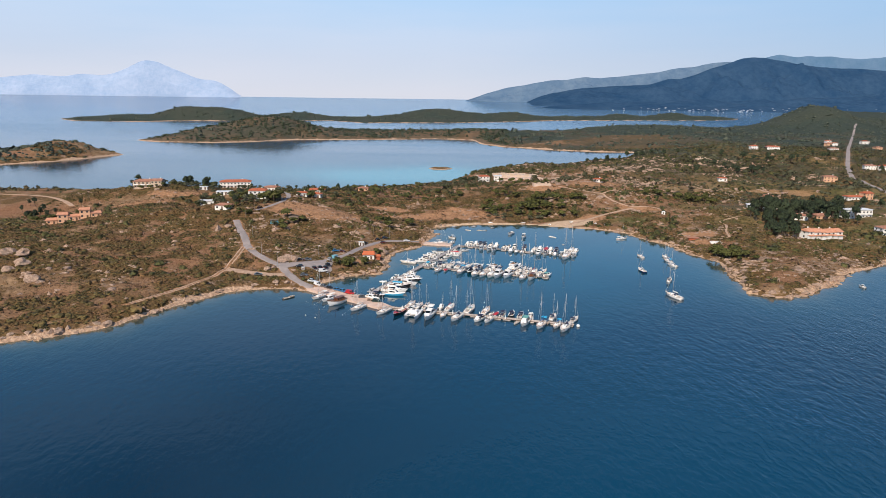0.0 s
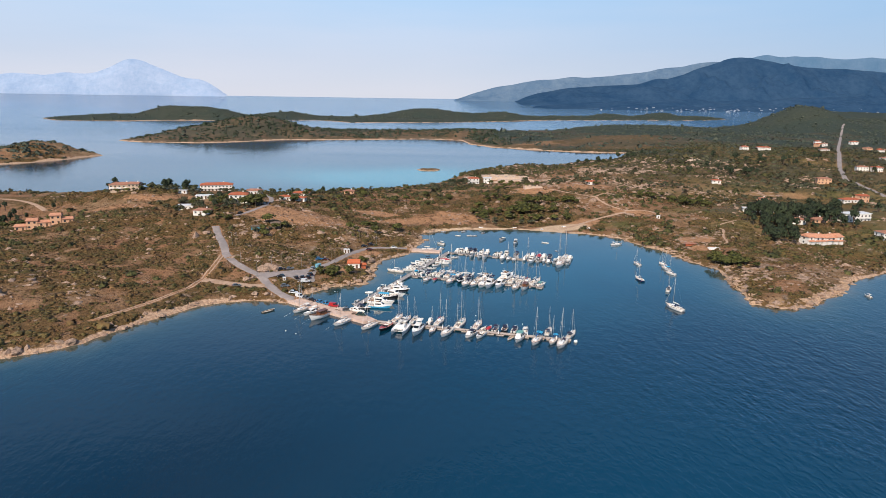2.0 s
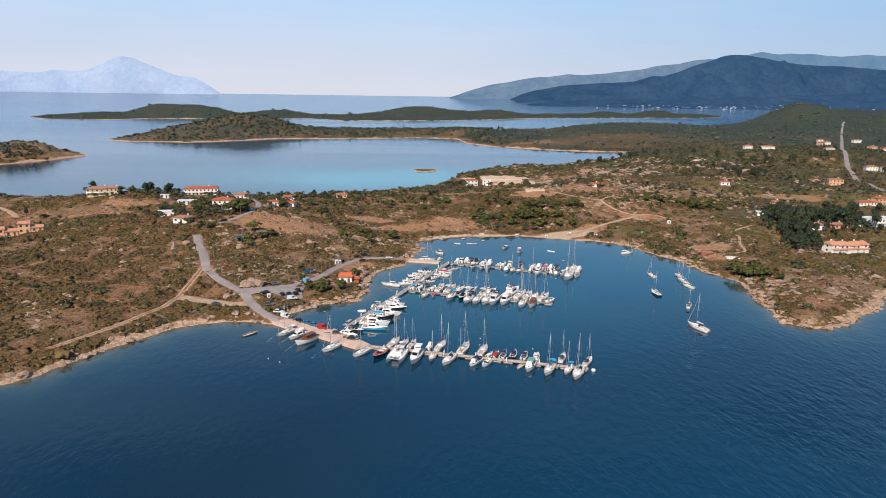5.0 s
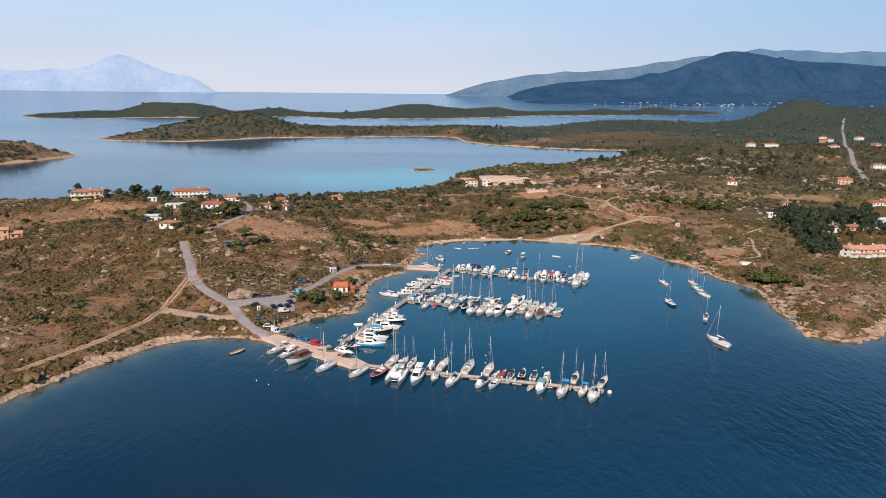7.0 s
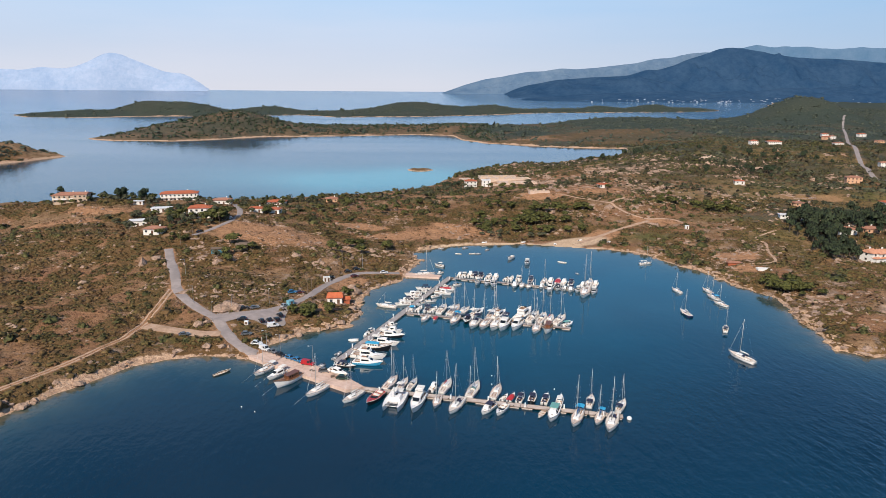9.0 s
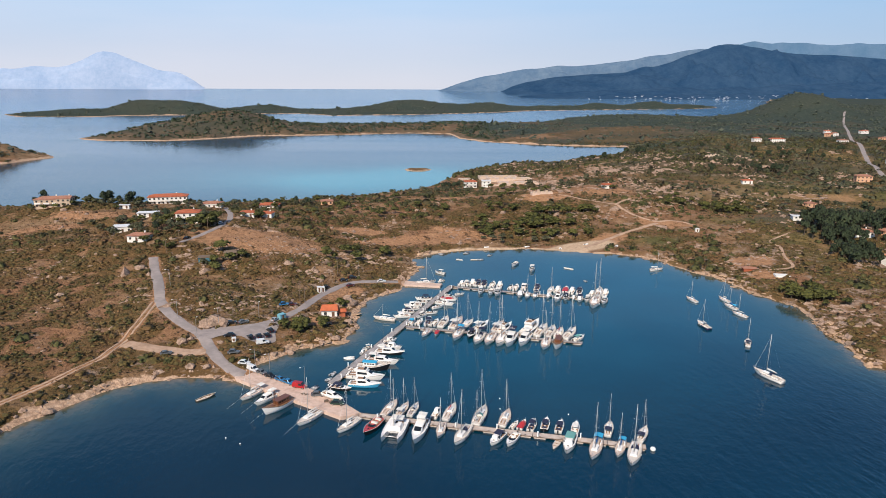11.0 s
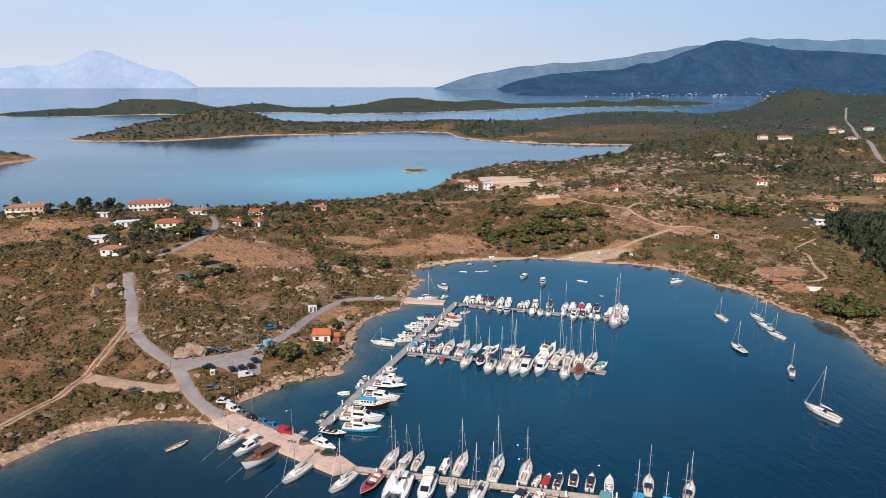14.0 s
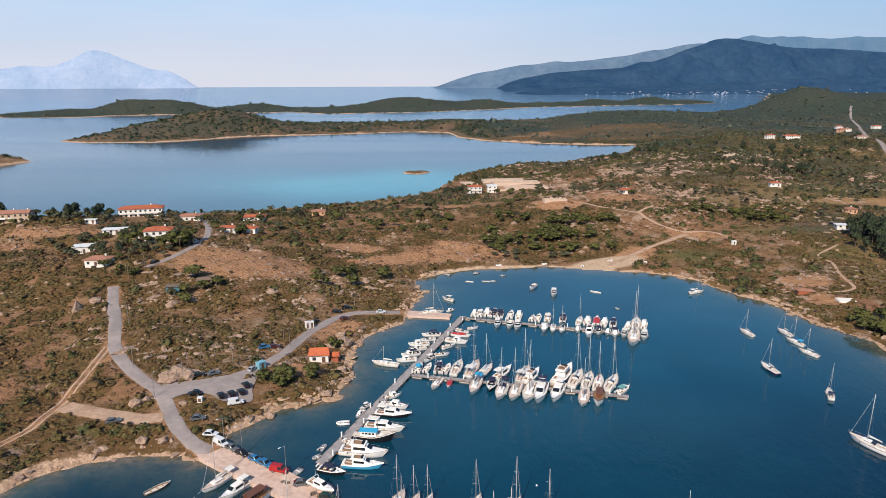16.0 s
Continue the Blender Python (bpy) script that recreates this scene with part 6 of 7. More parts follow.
put_house(334, 522, 22, 9, 2, 8, None, PLASTER, "white terraced apartment building with balconies and a flat roof", name="apartment_block", pitch=0, balcony=True, storey=3.3, category="apartments")
put_house(282, 511, 12, 8, 1, -10, BROWN_TILES, PLASTER, "white house with a red roof among dark trees")
put_house(300, 513, 11, 8, 1, 10, BROWN_TILES, OCHRE, "house with a red roof among dark trees")
put_house(318, 460, 12, 9, 2, 5, BROWN_TILES, PLASTER, "white villa with a red roof by the lawn", name="villa", balcony=True)
for k in range(5):
    put_house(-268 + 6.3 * k, 451 + 2.8 * k, 6.5, 7, 1 + k % 2, 22, SALMON_TILES, OCHRE, "apricot holiday house with an orange roof in a stepped row", name="holiday_house", chimney=False)
FAR_HOMES = [(434, 734, 14, 2), (556, 1116, 22, 2), (530, 1128, 12, 2), (790, 1340, 14, 2), (772, 1328, 12, 2), (800, 1378, 12, 2), (640, 1085, 14, 1), (392, 620, 16, 1), (405, 622, 8, 2),
             (571, 880, 14, 2), (583, 868, 12, 2), (900, 1416, 16, 2), (800, 1218, 14, 2), (815, 1205, 12, 2), (840, 1240, 12, 2), (690, 1010, 12, 1), (960, 1380, 14, 2)]
for k, (fx, fy, fw, fs) in enumerate(FAR_HOMES):
    put_house(fx, fy, fw, 8.5, fs, (k * 37) % 30 - 15, TERRACOTTA if k % 3 else BROWN_TILES, PLASTER if k % 4 else OCHRE, "distant white house with a red tiled roof on the plain", plain=True)
# the villa and unfinished terraces near the far beach
put_house(48, 720, 11, 8, 2, 6, TERRACOTTA, PLASTER, "white villa with a red roof above the beach", name="villa", balcony=True)
put_house(63, 722, 8, 7, 2, 0, None, PLASTER, "white flat-roofed house beside the villa", pitch=0)
for tx, ty, tw, td, tz in ((96, 742, 38, 14, 1.0), (92, 774, 44, 14, 1.6), (84, 806, 40, 12, 1.2), (50, 802, 14, 18, 1.0), (82, 728, 28, 5, 0.9), (98, 632, 17, 6, 1.4), (335, 850, 15, 5, 1.3)):
    wall_ = thing("terrace", "unfinished pinkish stone terrace with low walls", "terrace")
    part("platform", slab(bmesh.new(), -tw / 2, tw / 2, -td / 2, td / 2, -2, tz, 0.0, 0, 0.06), PALE_STONE, wall_)
    for k in range(5):
        u = -tw / 2 + (k + 0.5) * tw / 5
        part("low_wall", slab(bmesh.new(), u - tw * 0.07, u + tw * 0.05, -td / 2, -td / 2 + 0.5, tz, tz + 1.1 + 0.7 * (k % 2)), STONEWALL, wall_)
    wall_.matrix_basis = pose(tx, ty, height_at(tx, ty), 0, 0, 4)
    HOUSE_SPOTS.append((tx, ty, tw * 0.55))
plinth = tagged(part("foundation_slab", slab(bmesh.new(), -3.6, 3.6, -2.4, 2.4, -0.5, 0.35, 0.05), PLASTER, None), "pale concrete foundation slab on bare ground", "slab")
plinth.matrix_basis = pose(184, 428, height_at(184, 428) + 0.2, 0, 0, -10)

# a small town at the foot of the far mountain: too small to tell its houses apart
# white walls dulled to grey-blue, with the haze put into the paint
TOWN_WALL = painted("hazy_town_walls", (0.42, 0.48, 0.56), 0.9)
town = np.random.default_rng(5)
blocks = []
cube_tris = np.array([(0, 1, 5), (0, 5, 4), (1, 2, 6), (1, 6, 5), (2, 3, 7), (2, 7, 6), (3, 0, 4), (3, 4, 7), (4, 5, 6), (4, 6, 7)])
for k in range(90):
    bx_, up_ = town.normal(1850, 480), town.uniform(0.02, 0.32) ** 1.2
    by_ = 4080 + 420 * up_ - 6
    sx_, sz_ = town.uniform(1.5, 7.0), town.uniform(1.2, 2.8)
    bz_ = 22.0 + (np.interp(bx_, (650, 1000, 1500, 2000, 2600), (40, 66, 92, 100, 125)) - 22.0) * up_ ** 0.8 - 1.0
    blocks.append(np.array([(bx_ + a * sx_, by_ + b * 5, bz_ + c * sz_) for c in (0, 1) for a, b in ((-1, -1), (1, -1), (1, 1), (-1, 1))])[cube_tris])
v = np.concatenate(blocks).reshape(-1, 3)
tagged(new("far_town", array_mesh("far_town", v, np.arange(len(v)).reshape(-1, 3), TOWN_WALL)), "white houses of a distant coastal town", "town", kind="stuff")

# ---------------------------------------------------------------- plants
rng = np.random.default_rng(7)


def clump(cards, squash, size, spread_=0.35, core=5):
    """A leafy clump about one metre in radius: a ragged dome of leaf sprays round a closed heart. Triangles, and the direction in which each corner faces."""
    tris, faces_ = [], []

    def outward(p, jitter):
        n = p / max(0.15, np.linalg.norm(p)) + np.array([0, 0, 0.5]) + jitter
        return n / np.linalg.norm(n)

    if core:
        a0 = rng.uniform(0, math.tau)
        low = [np.array([math.cos(a0 + k * math.tau / core), math.sin(a0 + k * math.tau / core), 0]) * rng.uniform(0.45, 0.9) for k in range(core)]
        mid_ = [np.array([math.cos(a0 + (k + 0.5) * math.tau / core) * 0.58, math.sin(a0 + (k + 0.5) * math.tau / core) * 0.58, rng.uniform(0.3, 0.72)]) for k in range(core)]
        top = np.array([rng.uniform(-0.15, 0.15), rng.uniform(-0.15, 0.15), rng.uniform(0.8, 0.95)])
        for k in range(core):
            j = (k + 1) % core
            for t in ((low[k], low[j], mid_[k]), (mid_[k], low[j], mid_[j]), (mid_[k], mid_[j], top)):
                tris.append(t)
                faces_.append([outward(p, 0) for p in t])
    for _ in range(cards):
        a, h = rng.uniform(0, math.tau), rng.uniform(-0.05, 1)
        r = math.sqrt(max(0.02, 1 - h * h)) * rng.uniform(0.78, 1.08)
        c = np.array([math.cos(a) * r, math.sin(a) * r, h * rng.uniform(0.8, 1.1)])
        n = c / np.linalg.norm(c) + rng.normal(0, spread_, 3)
        n /= np.linalg.norm(n)
        t = np.cross(n, rng.normal(0, 1, 3))
        t /= np.linalg.norm(t)
        b = np.cross(n, t)
        s = size * rng.uniform(0.7, 1.3)
        jitter = rng.normal(0, 0.42, 3)
        p = [c + t * s * rng.uniform(0.7, 1.2), c + b * s * rng.uniform(0.6, 1.1) + n * s * 0.25, c - t * s * rng.uniform(0.7, 1.2), c - b * s * rng.uniform(0.6, 1.1) + n * s * 0.2]
        for q in ((p[0], p[1], p[2]), (p[0], p[2], p[3])):
            tris.append(q)
            faces_.append([outward(v, jitter) for v in q])
    t = np.array(tris)
    t[..., 2] = t[..., 2] * squash + 0.02
    return t, np.array(faces_)


def set_puff(me, normals):
    me.attributes.new("puff", "FLOAT_VECTOR", "POINT").data.foreach_set("vector", np.asarray(normals, np.float32).ravel())


def scatter(name, spots, sizes, shapes, material, label, category, lift=0.0):
    """One mesh of many clumps or stones; kind stuff."""
    out, facing = [], []
    pick = rng.integers(0, len(shapes), len(spots))
    turn = rng.uniform(0, math.tau, len(spots))
    stretch = rng.uniform(0.8, 1.25, (len(spots), 3))

    def turned(v, m):
        c, s = np.cos(turn[m])[:, None, None], np.sin(turn[m])[:, None, None]
        return np.stack([v[..., 0] * c - v[..., 1] * s, v[..., 0] * s + v[..., 1] * c, v[..., 2]], -1)

    for k, shape in enumerate(shapes):
        m = pick == k
        if not m.any():
            continue
        tris, normals = shape if isinstance(shape, tuple) else (shape, None)
        v = turned(tris[None] * (stretch[m] * sizes[m][:, None])[:, None, None, :], m)
        v[..., 2] += lift
        out.append((v + spots[m][:, None, None, :]).reshape(-1, 3))
        if normals is not None:
            facing.append(turned(np.repeat(normals[None], m.sum(), 0), m).reshape(-1, 3))
    v = np.concatenate(out)
    me = array_mesh(name, v, np.arange(len(v)).reshape(-1, 3), material)
    if facing:
        set_puff(me, np.concatenate(facing))
    return tagged(new(name, me), label, category, kind="stuff")


def heights(x, y):
    i = np.clip(np.searchsorted(GX, x) - 1, 0, len(GX) - 2)
    j = np.clip(np.searchsorted(GY, y) - 1, 0, len(GY) - 2)
    u, v = (x - GX[i]) / (GX[i + 1] - GX[i]), (y - GY[j]) / (GY[j + 1] - GY[j])
    mix = lambda A: (A[j, i] * (1 - u) + A[j, i + 1] * u) * (1 - v) + (A[j + 1, i] * (1 - u) + A[j + 1, i + 1] * u) * v
    return mix(GZ) + sea_level(y), mix(GD), mix(ROAD_NEAR), mix(bare_mask), mix(grass_mask), mix(sand_mask)


def clear_of_houses(x, y, extra=0.0):
    ok = np.ones(len(x), bool)
    for hx_, hy_, r in HOUSE_SPOTS:
        ok &= (x - hx_) ** 2 + (y - hy_) ** 2 > (r + extra) ** 2
    return ok


def growing(n, x0, x1, y0, y1, density, shore=1.2, bare=0.45):
    """Places where plants grow: off the roads, rocks, bare soil and houses."""
    x, y = rng.uniform(x0, x1, n), rng.uniform(y0, y1, n)
    z, d, road, bare_, grass_, sand_ = heights(x, y)
    keep = (d > shore + 4 * vnoise(x, y, 25, 91)) & (road > 0.8 + 4 * (y > 900)) & (bare_ < bare) & (sand_ < 0.3)
    keep &= rng.uniform(0, 1, n) < density(x, y) * (1 - 0.75 * grass_)
    keep &= clear_of_houses(x, y)
    keep &= ~((np.abs(x) < 30) & (np.abs(y - 903) < 25))
    half_view = 0.72 * (y + 20) + 40
    keep &= np.abs(x) < half_view
    return np.column_stack([x, y, z])[keep]


SHRUBS = [clump(12, 0.72, 0.38) for _ in range(8)]
FINE_SHRUBS = [clump(5, f, 0.38, 0.7) for f in (0.4, 0.48, 0.56, 0.64, 0.72) for _ in range(3)]
THICKET = [clump(20, 0.75, 0.27, 0.6) for _ in range(6)]
SMALL_SHRUBS = [clump(5, 0.6, 0.5, core=0) for _ in range(6)]
FAR_CLUMPS = [clump(2, f, 0.5, 0.5, core=4) for f in (0.5, 0.6, 0.7, 0.8, 0.9) for _ in range(2)]
thick = THICK
near = growing(78000, -330, 330, 235, 640, thick)
scatter("scrub", near, rng.gamma(2.0, 0.29, len(near)) + 0.38, FINE_SHRUBS, LEAF_SCRUB, "olive-green scrub bushes covering the slopes", "scrub")
dry = growing(44000, -330, 330, 235, 640, lambda x, y: np.clip(1.15 - thick(x, y), 0.25, 0.9), bare=1.2)
scatter("dry_scrub", dry, rng.gamma(3, 0.15, len(dry)) + 0.22, SMALL_SHRUBS, LEAF_DRY, "dry brownish low scrub and grass tufts", "scrub")
mid = growing(62000, -620, 900, 600, 1260, lambda x, y: np.maximum(thick(x, y), np.clip((x - 60) / 300, 0, 0.6)))
scatter("scrub_beyond", mid, rng.gamma(1.9, 0.52, len(mid)) + 0.45, FAR_CLUMPS, LEAF_MID, "olive-green scrub on the farther slopes", "scrub")
bushy = lambda x, y: np.clip((fbm(x, y, 60, 141, 4) - 0.50) * 7, 0.05, 1)
bushes = growing(24000, -330, 900, 330, 1260, bushy)
scatter("bushes", bushes, rng.gamma(3, 0.42, len(bushes)) + 0.8, THICKET, LEAF_PINE, "taller green bushes in thickets on the slopes", "bushes")
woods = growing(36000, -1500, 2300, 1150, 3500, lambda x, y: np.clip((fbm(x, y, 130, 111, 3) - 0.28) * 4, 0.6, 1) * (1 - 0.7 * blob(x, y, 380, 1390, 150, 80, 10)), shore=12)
scatter("far_woods", woods, rng.gamma(4, 0.6, len(woods)) + 1.1, FAR_CLUMPS, LEAF_FAR_HAZED, "dark green woods on the islands and far plain", "woodland")
groves = growing(9000, 330, 1100, 560, 1300, lambda x, y: np.clip((fbm(x, y, 90, 131, 3) - 0.42) * 5, 0.05, 1))
scatter("olive_groves", groves, rng.gamma(4, 0.4, len(groves)) + 1.2, SHRUBS, LEAF_OLIVE, "grey-green olive groves on the plain", "grove")
island = growing(5200, -720, 160, 1320, 1800, lambda x, y: np.clip((fbm(x, y, 60, 113, 3) - 0.30) * 5, 0.3, 1), shore=14)
scatter("island_trees", island, rng.gamma(5, 0.40, len(island)) + 1.3, FAR_CLUMPS, LEAF_DARK, "dark round trees dotted over the wooded island", "trees")
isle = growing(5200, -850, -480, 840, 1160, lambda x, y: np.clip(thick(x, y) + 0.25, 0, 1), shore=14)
scatter("islet_scrub", isle, rng.gamma(4, 0.45, len(isle)) + 0.8, FAR_CLUMPS, LEAF_FAR_HAZED, "dark scrub on the small island", "scrub")


# ---------------------------------------------------------------- rocks
def boulder_shape(n=2):
    bm = bmesh.new()
    bmesh.ops.create_icosphere(bm, subdivisions=n, radius=1.0)
    seed = Vector(rng.uniform(-50, 50, 3))
    for v in bm.verts:
        v.co *= 0.75 + 0.5 * noise.noise(v.co * 1.3 + seed) + 0.18 * noise.noise(v.co * 3.1 + seed)
        v.co.z *= 0.62
    bmesh.ops.triangulate(bm, faces=bm.faces)
    t = np.array([[list(v.co) for v in f.verts] for f in bm.faces])
    bm.free()
    return t


STONES = [boulder_shape(2) for _ in range(6)]
LEDGES0 = [boulder_shape(2) * np.array([1.9, 1.1, 0.42]) for _ in range(6)]
PEBBLES = [boulder_shape(1) for _ in range(6)]
x, y = rng.uniform(-330, 330, 60000), rng.uniform(235, 520, 60000)
z, d, road, *_ = heights(x, y)
ok = (road > 1) & (d > -1.6) & (d < 5) & ~((x > 5) & (y > 488)) & (fbm(x, y, 30, 151, 2) > 0.50)
ledges = np.column_stack([x, y, np.maximum(z, -0.4) - 0.1])[ok]
scatter("shore_rocks", ledges, rng.gamma(1.6, 0.40, len(ledges)) + 0.25, LEDGES0 + LEDGES0 + STONES, SHORE_ROCK, "tan boulders and ledges at the waterline", "rocks")
x, y = rng.uniform(-330, 330, 26000), rng.uniform(235, 640, 26000)
z, d, road, *_ = heights(x, y)
ok = (road > 1) & clear_of_houses(x, y) & (((d > -1.2) & (d < 5.5) & (rng.uniform(0, 1, len(x)) < 0.9) & ~((x > 5) & (y > 488))) | ((d > 5) & (fbm(x, y, 20, 121, 3) > 0.60) & (rng.uniform(0, 1, len(x)) < 0.45)))
stones = np.column_stack([x, y, z - 0.15])[ok]
scatter("rocks", stones, rng.gamma(2.2, 0.38, len(stones)) + 0.35, PEBBLES, ROCK, "pale tan rocks along the shore and in the scrub", "rocks")
x, y = rng.uniform(90, 620, 16000), rng.uniform(520, 1100, 16000)
z, d, road, *_ = heights(x, y)
ok = (road > 2) & clear_of_houses(x, y) & (d > 8) & (fbm(x, y, 34, 161, 3) > 0.58 + 0.12 * (x > 300)) & (np.abs(x) < 0.72 * y)
outcrop = np.column_stack([x, y, z - 0.3])[ok]
scatter("rock_outcrops", outcrop, rng.gamma(2.4, 0.5, len(outcrop)) + 0.6, PEBBLES, ROCK, "pinkish grey rock outcrops on the hillside", "rocks")
LEDGES = [boulder_shape(2) * np.array([1.7, 0.75, 0.62]) for _ in range(6)]
x, y = rng.uniform(-130, 30, 5200), rng.uniform(362, 500, 5200)
z, d, road, bare_, *_ = heights(x, y)
ok = (road > 1.5) & (d > 2) & clear_of_houses(x, y) & (bare_ < 0.5) & (fbm(x, y, 26, 171, 3) > 0.52) & (rng.uniform(0, 1, len(x)) < 0.36)
slabs = np.column_stack([x, y, z - 0.1])[ok]
x, y = rng.uniform(110, 420, 6000), rng.uniform(600, 960, 6000)
z, d, road, bare_, *_ = heights(x, y)
ok = (road > 2) & (d > 6) & clear_of_houses(x, y) & (fbm(x, y, 40, 173, 3) > 0.53 + 0.12 * (x > 300)) & (rng.uniform(0, 1, len(x)) < 0.5)
slabs = np.concatenate([slabs, np.column_stack([x, y, z])[ok]])
x, y = rng.uniform(158, 290, 2600), rng.uniform(318, 480, 2600)
z, d, road, bare_, *_ = heights(x, y)
ok = (road > 1.5) & (d > 1) & clear_of_houses(x, y) & (fbm(x, y, 30, 175, 3) > 0.49) & (rng.uniform(0, 1, len(x)) < 0.5)
slabs = np.concatenate([slabs, np.column_stack([x, y, z - 0.1])[ok]])
scatter("rock_ledges", slabs, (rng.gamma(2.0, 0.42, len(slabs)) + 0.45) * np.clip(slabs[:, 1] / 480, 1, 1.5), LEDGES, ROCK, "long pinkish rock ledges breaking through the scrub", "rocks")
BIG_ROCKS = [(-93, 348.5, 3.6), (-90, 350, 2.4), (-34, 398, 5.0), (-36, 405, 3.4), (-36, 357, 2.6), (-41, 353, 2.4), (-84, 329, 2.8), (-78, 328.5, 2.4),
             (-52, 345, 2.6), (-33, 374, 2.8), (-31, 368, 2.4), (176, 318, 3), (170, 322, 2.6), (188, 325, 3), (200, 336, 3), (215, 348, 3.4),
             (166, 345, 2.6), (0, 466, 2.6), (-5, 470, 2.4), (-128, 284, 3), (-140, 266, 3), (-155, 256, 3.4), (-118, 300, 2.6), (210, 460, 2.6), (-9, 428.6, 2.0), (-6, 428.2, 1.6), (-2, 427.2, 1.5), (2, 426.4, 1.3), (-5, 437.6, 1.6), (-11, 439, 2.2), (-88, 362.5, 5.0), (-85.5, 364.5, 5.6), (-82.5, 363.8, 4.6), (-80, 366, 3.4), (-237, 353, 6.5), (-226, 350, 6), (-216, 333, 6), (-218, 325, 5), (-198, 311, 5.5), (-205, 318, 4.2), (-62, 452, 3), (-70, 440, 3.4), (-55, 437, 2.4), (-30, 470, 3), (60, 580, 3)]
rock_meshes = [array_mesh("rock", s.reshape(-1, 3), np.arange(s.size // 3).reshape(-1, 3), ROCK) for s in STONES]
for k, (rx_, ry_, size) in enumerate(BIG_ROCKS):
    stone = tagged(new("rock", rock_meshes[k % len(rock_meshes)]), "weathered tan granite boulder", "rock", "boulders")
    stone.matrix_basis = pose(rx_, ry_, height_at(rx_, ry_) + size * 0.12, 0, 0, k * 67) @ Matrix.Scale(size * 0.85, 4)


# ---------------------------------------------------------------- trees
def tree_kind(name, height, crown_r, lobes, cards, leaf, label, tall=1.0, trunk_h=0.35):
    tree = thing(name, label, "tree", "trees")
    bm = bmesh.new()
    fork = Vector((0, 0, height * trunk_h))
    tube(bm, (0, 0, -0.6), fork, 0.035 * height, 0.024 * height, 6)
    parts_, normals_ = [], []
    for k in range(lobes):
        a = k * 2.4 + rng.uniform(-0.4, 0.4)
        r = crown_r * (0.0 if k == 0 else rng.uniform(0.35, 0.68))
        c = Vector((math.cos(a) * r, math.sin(a) * r, height * (trunk_h + (1 - trunk_h) * (0.60 if k == 0 else rng.uniform(0.22, 0.62)))))
        tube(bm, fork, c, 0.016 * height, 0.006 * height, 3)
        t, facing = clump(cards, 0.8 * tall, 0.32, 0.6)
        parts_.append(t * crown_r * rng.uniform(0.46, 0.62) + np.array(c) - np.array([0, 0, crown_r * 0.18]))
        normals_.append(facing)
    part("trunk", bm, BARK, tree)
    v = np.concatenate(parts_).reshape(-1, 3)
    crown = new("crown", array_mesh("crown", v, np.arange(len(v)).reshape(-1, 3), leaf))
    set_puff(crown.data, np.concatenate(normals_).reshape(-1, 3))
    crown.parent = tree
    return tree


KINDS = {}
for k in range(3):
    KINDS["pine", k] = tree_kind("pine_tree", 6.0, 3.1, 8, 18, LEAF_PINE_TREE, "rounded yellow-green pine tree among scrub", 0.85, 0.3)
    KINDS["olive", k] = tree_kind("olive_tree", 4.5, 2.4, 6, 18, LEAF_OLIVE, "grey-green olive tree with a spreading crown", 0.85, 0.3)
    KINDS["dark", k] = tree_kind("poplar_tree", 12.0, 2.7, 10, 18, LEAF_DARK, "tall dark green tree in a dense grove", 1.9, 0.2)
used = set()


def plant(kind, x, y, size):
    key = (kind, int(rng.integers(0, 3)))
    m = pose(x, y, height_at(x, y), 0, 0, float(rng.uniform(0, 360))) @ Matrix.Scale(size, 4)
    if key in used:
        copy_thing(KINDS[key], Matrix.Identity(4)).matrix_basis = m
    else:
        used.add(key)
        KINDS[key].matrix_basis = m


